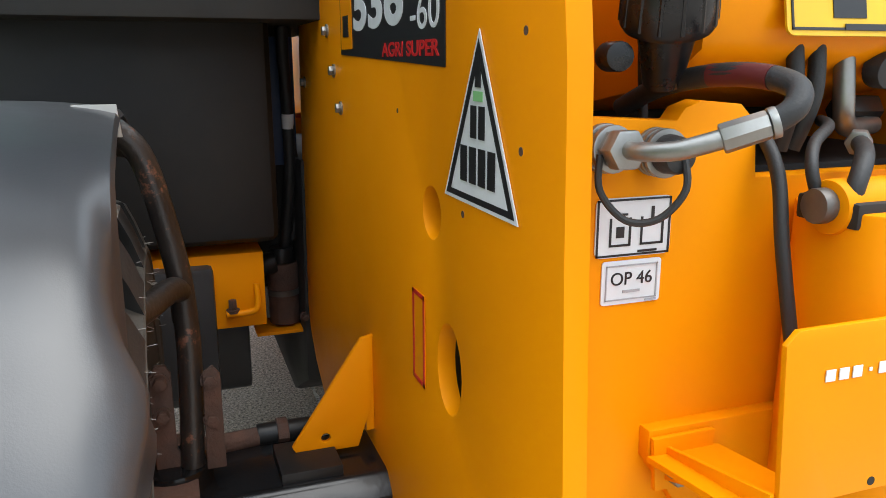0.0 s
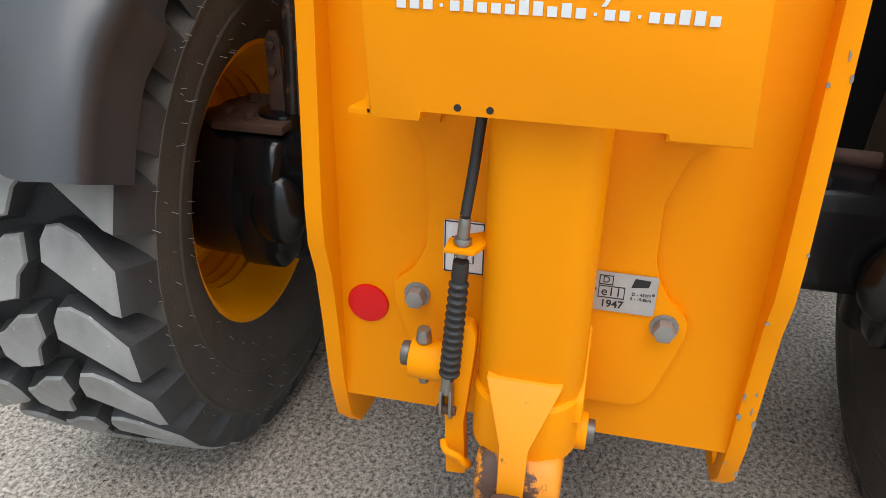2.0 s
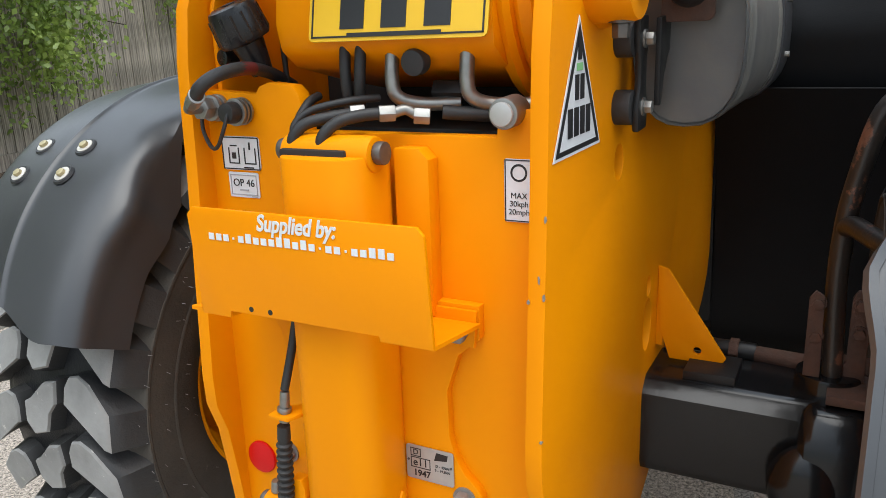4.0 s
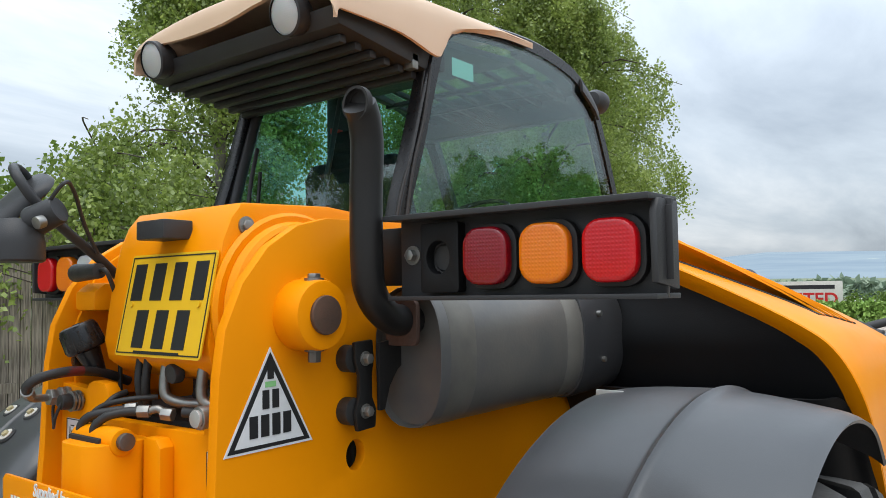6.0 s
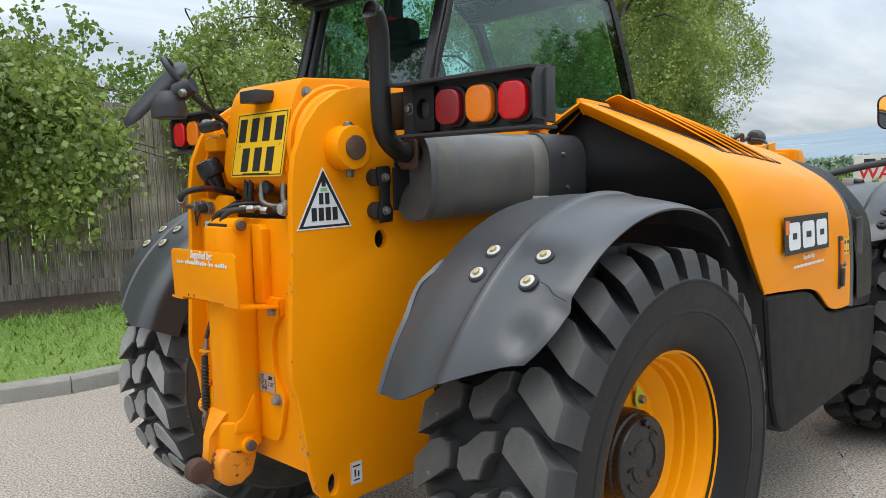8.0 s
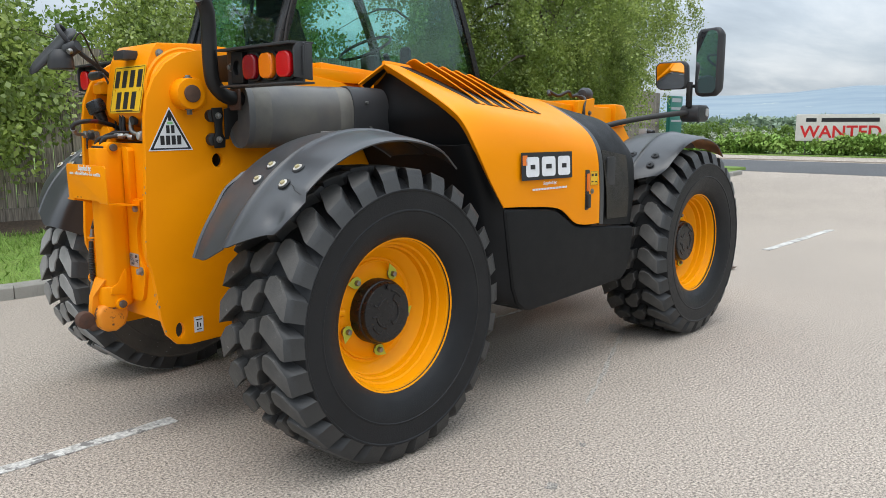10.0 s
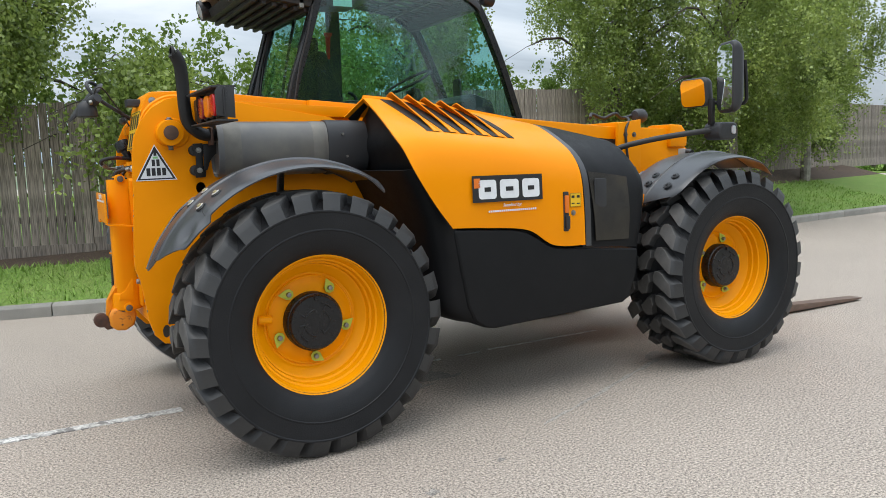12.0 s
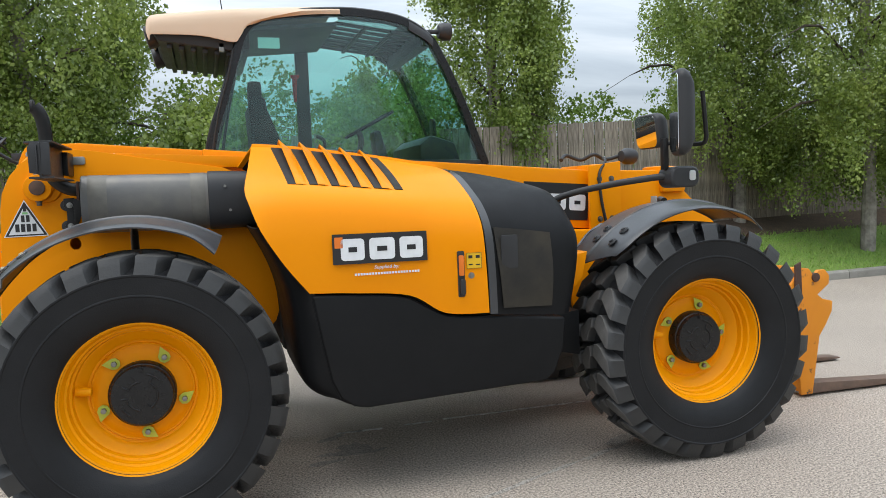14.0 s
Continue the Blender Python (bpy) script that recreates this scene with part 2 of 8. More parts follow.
def glass(name, tint, gloss=0.02):
    """A thin pane: it lets the view through, tinted, and mirrors by Fresnel."""
    m = bpy.data.materials.new(name)
    m.use_nodes = True
    t = m.node_tree
    t.nodes.clear()
    out = t.nodes.new("ShaderNodeOutputMaterial")
    clear, mirror, mixer, face, curve = (t.nodes.new("ShaderNode" + k) for k in ("BsdfTransparent", "BsdfGlossy", "MixShader", "LayerWeight", "MapRange"))
    power = t.nodes.new("ShaderNodeMath")
    power.operation = "POWER"
    power.inputs[1].default_value = 4.0
    clear.inputs[0].default_value = (*tint, 1)
    mirror.inputs["Roughness"].default_value = gloss
    curve.inputs["To Min"].default_value, curve.inputs["To Max"].default_value = 0.06, 0.85
    t.links.new(face.outputs["Facing"], power.inputs[0])
    t.links.new(power.outputs[0], curve.inputs["Value"])
    t.links.new(curve.outputs[0], mixer.inputs[0])
    t.links.new(clear.outputs[0], mixer.inputs[1])
    t.links.new(mirror.outputs[0], mixer.inputs[2])
    t.links.new(mixer.outputs[0], out.inputs[0])
    return m


M["glass"] = glass("tinted_cab_glass", (0.76, 0.92, 0.90))
mirror_m = material("mirror_glass", (0.82, 0.84, 0.85), 0.02, metal=1.0)
M["mirror"] = mirror_m



# ---- shape helpers ----
def finish(bm, bevel=0.0, seg=2, angle=28):
    bmesh.ops.remove_doubles(bm, verts=bm.verts, dist=1e-5)
    bmesh.ops.recalc_face_normals(bm, faces=bm.faces)
    if bevel:
        edges = [e for e in bm.edges if len(e.link_faces) == 2 and e.calc_face_angle(0) > radians(angle)]
        bmesh.ops.bevel(bm, geom=edges, offset=bevel, segments=seg, affect="EDGES", profile=0.6, clamp_overlap=True)
    return bm


def part(name, bm, mat, parent=None, label="", smooth=35, at=None, category="", kind="", group=""):
    """Links a bmesh as one mesh object under its parent."""
    mesh = bpy.data.meshes.new(name)
    bm.to_mesh(mesh)
    bm.free()
    for m in (mat if isinstance(mat, (list, tuple)) else [mat]):
        mesh.materials.append(M[m] if isinstance(m, str) else m)
    if smooth:
        mesh.shade_smooth()
        mesh.set_sharp_from_angle(angle=radians(smooth))
    ob = new(name, mesh)
    ob.parent = parent
    if at is not None:
        ob.matrix_basis = at
    return tagged(ob, label, category, group, kind)


def again(ob, parent, m):
    """The same mesh once more as a part of its own."""
    o = new(ob.name.split(".")[0], ob.data)
    o.parent, o.matrix_basis = parent, m
    if ob.get("label"):
        o["label"] = ob["label"]
    return o


def box(x0, x1, y0, y1, z0, z1, bevel=0.0, bm=None, m=None):
    own = bmesh.new()
    v = [own.verts.new((x, y, z)) for x in (x0, x1) for y in (y0, y1) for z in (z0, z1)]
    for f in ((0, 1, 3, 2), (4, 6, 7, 5), (0, 4, 5, 1), (2, 3, 7, 6), (0, 2, 6, 4), (1, 5, 7, 3)):
        own.faces.new([v[i] for i in f])
    finish(own, bevel)
    return into(bm, own, m)


def into(bm, own, m=None):
    """Adds one bmesh to another."""
    if m is not None:
        own.transform(m)
    if bm is None:
        return own
    mesh = bpy.data.meshes.new("tmp")
    own.to_mesh(mesh)
    bm.from_mesh(mesh)
    bpy.data.meshes.remove(mesh)
    own.free()
    return bm


def slab(pts, axis, a, b, bevel=0.0, bm=None, holes=(), seg=2):
    """A plate: a 2D outline (in the two other axes, in order) between a and b on the axis, with round holes (u, v, ru, rv) cut through."""
    own = bmesh.new()

    def place(u, v, w):
        return (w, u, v) if axis == "x" else (u, w, v) if axis == "y" else (u, v, w)

    loops = [list(pts)] + [[(u + ru * math.cos(k * math.tau / 20), v + rv * math.sin(k * math.tau / 20)) for k in range(20)] for u, v, ru, rv in holes]
    edges = []
    for loop in loops:
        vs = [own.verts.new(place(u, v, a)) for u, v in loop]
        edges += [own.edges.new((vs[i], vs[(i + 1) % len(vs)])) for i in range(len(vs))]
    if holes:
        bmesh.ops.triangle_fill(own, edges=edges, use_beauty=True)
    else:
        own.faces.new(list(own.verts))
    faces = list(own.faces)
    ext = bmesh.ops.extrude_face_region(own, geom=faces)
    shift = Vector(place(0, 0, b - a))
    for g in ext["geom"]:
        if isinstance(g, bmesh.types.BMVert):
            g.co += shift
    finish(own, bevel, seg, 40)
    return into(bm, own)


def rod(p0, p1, r0, r1=None, n=16, bevel=0.0, bm=None):
    own = bmesh.new()
    p0, p1 = Vector(p0), Vector(p1)
    r1 = r0 if r1 is None else r1
    q = (p1 - p0).to_track_quat("Z", "Y").to_matrix().to_4x4()
    h = (p1 - p0).length
    rings = [[own.verts.new((r * math.cos(i * math.tau / n), r * math.sin(i * math.tau / n), z)) for i in range(n)] for r, z in ((r0, 0), (r1, h))]
    for i in range(n):
        own.faces.new((rings[0][i], rings[0][(i + 1) % n], rings[1][(i + 1) % n], rings[1][i]))
    own.faces.new(rings[0][::-1])
    own.faces.new(rings[1])
    finish(own, bevel, 2, 50)
    own.transform(Matrix.Translation(p0) @ q)
    return into(bm, own)


def spun(profile, n=48, bm=None, m=None, start=0.0, turn=math.tau):
    """A body turned round the Y axis from (radius, y) pairs."""
    own = bmesh.new()
    closed = abs(turn - math.tau) < 1e-6
    cols = n if closed else n + 1
    rings = []
    for i in range(cols):
        a = start + turn * i / n
        rings.append([own.verts.new((r * math.cos(a), y, r * math.sin(a))) for r, y in profile])
    for i in range(n):
        p, q = rings[i], rings[(i + 1) % cols]
        for j in range(len(profile) - 1):
            own.faces.new((p[j], p[j + 1], q[j + 1], q[j]))
    finish(own)
    return into(bm, own, m)


def smooth_line(pts, k=6, closed=False):
    pts = [Vector(p) for p in pts]
    out = []
    n = len(pts)
    for i in range(n if closed else n - 1):
        p0, p1, p2, p3 = (pts[(i + d) % n] if closed else pts[min(max(i + d, 0), n - 1)] for d in (-1, 0, 1, 2))
        for s in range(k):
            t = s / k
            out.append(0.5 * ((2 * p1) + (p2 - p0) * t + (2 * p0 - 5 * p1 + 4 * p2 - p3) * t * t + (3 * p1 - p0 - 3 * p2 + p3) * t ** 3))
    if not closed:
        out.append(pts[-1].copy())
    return out


def hose(pts, r, n=10, k=6, bm=None, radii=None):
    """A round tube along a smooth line through the points."""
    own = bmesh.new()
    n = max(n, 14) if r > 0.0045 and radii is None else n
    line = smooth_line(pts, k) if k > 1 else [Vector(p) for p in pts]
    ref = Vector((0.31, 0.22, 0.93))
    rings = []
    for i, p in enumerate(line):
        d = (line[min(i + 1, len(line) - 1)] - line[max(i - 1, 0)]).normalized()
        u = d.cross(ref).normalized()
        ref = u.cross(d)
        v = u.cross(d)
        rr = r if radii is None else radii[min(int(i / max(1, len(line) - 1) * (len(radii) - 1) + 0.5), len(radii) - 1)]
        rings.append([own.verts.new(p + rr * (math.cos(a) * u + math.sin(a) * v)) for a in (j * math.tau / n for j in range(n))])
    for p, q in zip(rings, rings[1:]):
        for j in range(n):
            own.faces.new((p[j], p[(j + 1) % n], q[(j + 1) % n], q[j]))
    own.faces.new(rings[0][::-1])
    own.faces.new(rings[-1])
    finish(own)
    return into(bm, own)


def sheet(rows, ku=4, kv=4, thick=0.006, bm=None):
    """A smooth panel through a net of points, with a thickness."""
    own = bmesh.new()
    cross = [smooth_line(row, kv) for row in rows]
    net = list(zip(*[smooth_line(col, ku) for col in zip(*cross)]))
    nu, nv = len(net), len(net[0])
    normals = []
    for i in range(nu):
        line = []
        for j in range(nv):
            du = net[min(i + 1, nu - 1)][j] - net[max(i - 1, 0)][j]
            dv = net[i][min(j + 1, nv - 1)] - net[i][max(j - 1, 0)]
            n = du.cross(dv)
            line.append(n.normalized() if n.length > 1e-9 else Vector((0, 0, 1)))
        normals.append(line)
    top = [[own.verts.new(net[i][j]) for j in range(nv)] for i in range(nu)]
    low = [[own.verts.new(net[i][j] - thick * normals[i][j]) for j in range(nv)] for i in range(nu)]
    for i in range(nu - 1):
        for j in range(nv - 1):
            own.faces.new((top[i][j], top[i + 1][j], top[i + 1][j + 1], top[i][j + 1]))
            own.faces.new((low[i][j], low[i][j + 1], low[i + 1][j + 1], low[i + 1][j]))
    rim = [(i, 0) for i in range(nu)] + [(nu - 1, j) for j in range(1, nv)] + [(i, nv - 1) for i in range(nu - 2, -1, -1)] + [(0, j) for j in range(nv - 2, 0, -1)]
    for (a, b), (c, d) in zip(rim, rim[1:] + rim[:1]):
        own.faces.new((top[a][b], top[c][d], low[c][d], low[a][b]))
    bmesh.ops.recalc_face_normals(own, faces=own.faces)
    return into(bm, own)


def round_rect(w, h, r, n=5, cx=0.0, cy=0.0):
    out = []
    for sx, sy, a0 in ((1, 1, 0), (-1, 1, 90), (-1, -1, 180), (1, -1, 270)):
        for k in range(n + 1):
            a = radians(a0 + 90 * k / n)
            out.append((cx + sx * (w / 2 - r) + r * math.cos(a), cy + sy * (h / 2 - r) + r * math.sin(a)))
    return out


def bolt(p, d, r=0.016, h=0.014, washer=1.5, bm=None):
    """A hexagon head on a washer at p, pointing along d."""
    p, d = Vector(p), Vector(d).normalized()
    bm = rod(p - d * 0.004, p + d * 0.003, r * washer, n=18, bm=bm)
    return rod(p + d * 0.003, p + d * (0.003 + h), r, r * 0.95, n=6, bevel=r * 0.12, bm=bm)


def frame_at(p, right, up):
    """A pose whose x runs along right, y along up, z out of the face."""
    x = Vector(right).normalized()
    z = x.cross(Vector(up)).normalized()
    y = z.cross(x)
    m = Matrix((x, y, z)).transposed().to_4x4()
    return Matrix.Translation(p) @ m


def sticker(pts, m, thick=0.0012, lift=0.0006):
    """A flat printed shape on the face m."""
    bm = slab(pts, "z", lift, lift + thick)
    bm.transform(m)
    return bm


def bars(rects, m, lift=0.002, thick=0.0008):
    """Printed bars (x, y, w, h) on the face m."""
    bm = bmesh.new()
    for x, y, w, h in rects:
        box(x - w / 2, x + w / 2, y - h / 2, y + h / 2, lift, lift + thick, bm=bm)
    bm.transform(m)
    return bm


def lettering(name, text, size, m, mat, parent, lift=0.002, align="CENTER", squeeze=1.0, slant=0.0, bold=0.0):
    """Printed words on the face m, with the built-in font."""
    cu = bpy.data.curves.new(name, "FONT")
    cu.body, cu.size, cu.align_x, cu.align_y, cu.extrude, cu.shear, cu.offset = text, size, align, "CENTER", 0.0006, slant, bold
    tmp = bpy.data.objects.new("tmp", cu)
    scene.collection.objects.link(tmp)
    mesh = bpy.data.meshes.new_from_object(tmp.evaluated_get(bpy.context.evaluated_depsgraph_get()))
    bpy.data.objects.remove(tmp)
    bm = bmesh.new()
    bm.from_mesh(mesh)
    bpy.data.meshes.remove(mesh)
    bm.transform(m @ Matrix.Translation((0, 0, lift)) @ Matrix.Diagonal((squeeze, 1, 1, 1)))
    return part(name, bm, mat, parent, smooth=0)



# ---- the telehandler ----
machine = tagged(new("telehandler"), "yellow and black farm telehandler parked on the grey tarmac", "telehandler")


def P(name, bm, mat, label="", parent=None, **kw):
    return part(name, bm, mat, parent or machine, label, **kw)


# wheels
AXLES, TRACK, HUB_Z = (0.0, 2.75), 0.935, 0.612
LEFT_IN = 0.045  # the left wheels sit a little nearer to the frame plate


def crown(y):
    return 0.617 - 0.20 * y * y


def tyre_mesh():
    half = [(0.318, 0.165), (0.335, 0.190), (0.36, 0.205), (0.41, 0.226), (0.436, 0.2290), (0.439, 0.2320), (0.444, 0.2320), (0.447, 0.2305), (0.48, 0.2335), (0.518, 0.2345), (0.522, 0.2375), (0.528, 0.2375), (0.531, 0.2345), (0.533, 0.222), (0.540, 0.204), (0.558, 0.175), (0.573, 0.10), (0.576, 0.0)]
    profile = [(r, -y) for r, y in half] + [(r, y) for r, y in half[-2::-1]]
    bm = spun([(0.338, -0.14)] + profile + [(0.338, 0.14), (0.338, -0.14)], 72)
    for f in bm.faces:
        f.material_index = 1 if f.calc_center_median().y < -0.16 else 0
    bmesh.ops.recalc_face_normals(bm, faces=bm.faces)
    return bm


LUGS = 26


def lug_mesh(outline, side):
    """A tread lug from its top outline (y, arc in metres): sloping flanks, a worn round edge; an outer lug runs down the shoulder."""
    bm = bmesh.new()
    cy = sum(p[0] for p in outline) / len(outline)
    cs = sum(p[1] for p in outline) / len(outline)
    rings = []
    for grow, drop, shoulder in ((1.16, 0.048, (0.2375, 0.526)), (1.04, 0.020, (0.222, 0.572)), (1.0, 0.006, (0.2085, 0.603)), (0.93, 0.0, None)):
        ring = []
        for y, arc in outline:
            yy, ss = cy + (y - cy) * grow, cs + (arc - cs) * grow
            r = crown(yy) - drop
            if y > 0.19 and shoulder:
                yy, r = shoulder
                ss = cs + (arc - cs) * (1 + (grow - 1) * 0.6)
            a = -ss / 0.6
            ring.append(bm.verts.new((r * math.cos(a), side * yy, r * math.sin(a))))
        rings.append(ring)
    n = len(outline)
    for low, high in zip(rings, rings[1:]):
        for i in range(n):
            bm.faces.new((low[i], low[(i + 1) % n], high[(i + 1) % n], high[i])).material_index = 1 if high is rings[-1] else 0
    bm.faces.new(rings[-1]).material_index = 1
    bmesh.ops.recalc_face_normals(bm, faces=bm.faces)
    return bm


def rim_mesh(o):
    """o: the sign of the outward y."""
    prof = [(0.318, -0.215), (0.328, -0.205), (0.328, -0.19), (0.300, -0.183), (0.292, -0.15), (0.288, -0.145), (0.270, -0.11), (0.263, -0.105),
            (0.255, -0.07), (0.248, 0.0), (0.250, 0.035), (0.245, 0.045), (0.240, 0.03), (0.225, 0.012), (0.217, 0.010), (0.213, 0.016), (0.206, 0.014), (0.19, 0.020), (0.17, 0.026), (0.10, 0.028), (0.02, 0.028)]
    out = [(0.318, 0.172), (0.331, 0.178), (0.331, 0.165), (0.312, 0.156), (0.300, 0.12), (0.291, 0.115), (0.286, 0.085), (0.277, 0.080), (0.272, 0.055), (0.258, 0.045), (0.245, 0.03)]
    bm = spun([(r, y * o) for r, y in out[:-2]] + [(0.262, 0.05 * o), (0.25, 0.034 * o)] + [(r, y * o) for r, y in prof[12:]], 64)
    inner = [(0.312, 0.150), (0.285, 0.08), (0.27, 0.03), (0.262, 0.012), (0.270, 0.0), (0.262, -0.015), (0.262, -0.03), (0.271, -0.042), (0.264, -0.058), (0.275, -0.072), (0.270, -0.088), (0.290, -0.11), (0.300, -0.14), (0.312, -0.16), (0.331, -0.17), (0.331, -0.18), (0.318, -0.18), (0.296, -0.15), (0.284, -0.115), (0.262, -0.085), (0.266, -0.074), (0.256, -0.060), (0.261, -0.046), (0.252, -0.03), (0.257, -0.015), (0.248, 0.0), (0.246, 0.02)]
    spun([(r, y * o) for r, y in inner], 64, bm)
    disc = [(0.246, 0.02), (0.20, 0.006), (0.10, 0.006), (0.02, 0.006)]
    spun([(r, y * o) for r, y in disc], 48, bm)
    # valve boss
    rod((-0.262, 0.05 * o, 0.035), (-0.20, 0.06 * o, 0.03), 0.022, 0.018, 12, 0.004, bm)
    bmesh.ops.recalc_face_normals(bm, faces=bm.faces)
    return bm


def hub_mesh(o):
    bm = spun([(r, y * o) for r, y in ((0.139, 0.0), (0.139, 0.075), (0.135, 0.082), (0.131, 0.084), (0.129, 0.100), (0.124, 0.106), (0.112, 0.1075), (0.0, 0.108))], 48)
    for a0, a1, r in ((-175, -100, 0.062), (-60, 60, 0.062), (100, 150, 0.062), (-150, -120, 0.095), (40, 75, 0.095)):
        pts = [(r * math.cos(radians(a)), 0.1075 * o, r * math.sin(radians(a))) for a in np.linspace(a0, a1, 9)]
        hose(pts, 0.0048, 6, 2, bm)
    for a0, r0, r1 in ((-175, 0.062, 0.085), (-60, 0.062, 0.040), (60, 0.062, 0.085), (150, 0.062, 0.088)):
        c, d = math.cos(radians(a0)), math.sin(radians(a0))
        rod((r0 * c, 0.1075 * o, r0 * d), (r1 * c, 0.1075 * o, r1 * d), 0.0048, n=8, bevel=0.001, bm=bm)
    bolt((0.0, 0.106 * o, 0.112), (0, o, 0), 0.011, 0.008, 1.3, bm)
    return bm


def stud_mesh(o, a):
    bm = bmesh.new()
    x, z = 0.174 * math.cos(a), 0.174 * math.sin(a)
    rod((x, 0.022 * o, z), (x, 0.034 * o, z), 0.021, n=18, bevel=0.002, bm=bm)
    rod((x, 0.034 * o, z), (x, 0.056 * o, z), 0.0135, 0.012, 6, 0.0015, bm)
    return bm


def tag_mesh(o, a):
    x, z = 0.174 * math.cos(a), 0.174 * math.sin(a)
    b = a + 0.9
    tri = [(x + 0.026 * math.cos(b + q), z + 0.026 * math.sin(b + q)) for q in (1.2, 2.0, 2.8, 3.6, 4.4, 5.1)] + [(x + 0.050 * math.cos(b), z + 0.050 * math.sin(b))]
    return slab(tri, "y", 0.0365 * o, 0.040 * o)


SIDE_LUG = [(0.200, -0.096), (0.202, -0.012), (0.150, 0.046), (0.118, 0.060), (0.092, 0.054), (0.080, 0.030), (0.079, -0.008)]
MID_LUG = [(-0.050, 0.066), (-0.053, 0.016), (-0.034, -0.008), (-0.022, -0.054), (0.024, -0.068), (0.050, -0.042), (0.052, 0.006), (0.032, 0.016), (-0.012, 0.058)]
made_tyre = None
lugs = {}
for sx, ax in enumerate(AXLES):
    for o in (-1, 1):
        spin = {(0, -1): 0.46, (1, -1): 0.13, (0, 1): 0.4, (1, 1): 2.2}[(sx, o)]
        place = pose(ax, o * (TRACK + 0.012 * sx) - (LEFT_IN if o > 0 else 0.0), HUB_Z)
        wheel = P("wheel", rim_mesh(o), "wheel_yellow", "yellow steel wheel with a black lugged tyre", at=place)
        if made_tyre is None:
            made_tyre = part("tyre", tyre_mesh(), ["tyre", "dusty_tyre"], wheel, "worn black rubber tyre with chevron lugs", smooth=30, at=pose(0, 0, 0, 0, 0, 180))
        else:
            again(made_tyre, wheel, pose(0, 0, 0, 0, 7 * sx + 3 * o, 0) @ pose(0, 0, 0, 0, 0, 180 if o < 0 else 0))
        step = 360 / LUGS
        for i in range(LUGS):
            for key, outline, side, off in (("a", SIDE_LUG, 1, 0.0), ("b", SIDE_LUG, -1, step / 2), ("c", MID_LUG, 1, step * 0.3)):
                at = pose(0, 0, 0, 0, i * step + off + 7 * sx + 3 * o, 0)
                key = (key, o)
                if key not in lugs:
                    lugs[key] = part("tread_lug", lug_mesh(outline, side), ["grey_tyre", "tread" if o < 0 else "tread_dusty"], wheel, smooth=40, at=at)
                else:
                    again(lugs[key], wheel, at)
        if (sx, o) == (0, 1):
            # moulding hairs left on the inner sidewall
            rng = random.Random(8)
            hairs = bmesh.new()
            for _ in range(150):
                a, r = rng.uniform(0, math.tau), rng.choice((0.37, 0.41, 0.455, 0.475, 0.50, 0.535, 0.545))
                y = -float(np.interp(r, (0.36, 0.41, 0.48, 0.53, 0.55), (0.205, 0.226, 0.234, 0.237, 0.225)))
                p = Vector((r * math.cos(a), y, r * math.sin(a)))
                rod(p, p + Vector((rng.uniform(-0.004, 0.004), -rng.uniform(0.006, 0.014), rng.uniform(-0.006, 0.003))), 0.0006, 0.0004, 4, bm=hairs)
            part("moulding_hairs", hairs, "tread_dusty", wheel, "thin rubber moulding hairs", kind="stuff")
        part("hub", hub_mesh(o), "gloss_black", wheel, "round black planetary hub")
        for k in range(5):
            a = -spin + k * math.tau / 5 + 0.2
            part("wheel_nut", stud_mesh(o, a), "zinc", wheel)
            part("nut_indicator", tag_mesh(o, a), "yellow_green", wheel, "yellow-green pointed nut indicator")

# frame plates at the rear
PLATE = [(-0.651, 1.36), (-0.648, 1.42), (-0.636, 1.50), (-0.600, 1.58), (-0.545, 1.645), (-0.475, 1.688), (-0.40, 1.706), (-0.32, 1.708), (-0.20, 1.695), (0.0, 1.66), (0.40, 1.60), (0.62, 1.50),
         (0.665, 1.0), (0.66, 0.86), (0.63, 0.775), (0.57, 0.715), (0.42, 0.635), (0.25, 0.60), (0.08, 0.55), (-0.10, 0.47), (-0.28, 0.446), (-0.50, 0.440), (-0.560, 0.452), (-0.605, 0.50),
         (-0.628, 0.58), (-0.642, 0.70), (-0.655, 0.79), (-0.674, 0.845), (-0.676, 0.90), (-0.664, 1.10), (-0.655, 1.25)]
HOLES = [(-0.325, 1.240, 0.026, 0.030), (-0.085, 0.875, 0.035, 0.055), (-0.08, 0.955, 0.018, 0.022), (0.10, 0.915, 0.02, 0.026), (-0.545, 0.512, 0.020, 0.034)]
LEFT_Y = 0.304
LEFT_HOLES = [(-0.314, 1.240, 0.034, 0.033), (-0.377, 1.057, 0.042, 0.058), (0.022, 0.836, 0.022, 0.030)]
FLARE = Matrix(((1, 0, 0, 0), (0.0, 1, 0, 0.005), (0, 0, 1, 0), (0, 0, 0, 1)))


def on_left(x, z):
    return frame_at(FLARE @ Vector((x, LEFT_Y + 0.0003, z)), (-1, 0, 0), (0, 0, 1))


P("frame_plate", slab(PLATE, "y", -0.309, -0.284, 0.003, holes=HOLES), "yellow", "thick yellow steel side plate of the rear frame", smooth=30)
P("frame_plate", into(None, slab(PLATE, "y", LEFT_Y, LEFT_Y - 0.025, 0.003, holes=LEFT_HOLES), FLARE), "yellow", "thick yellow steel side plate of the rear frame", smooth=30)
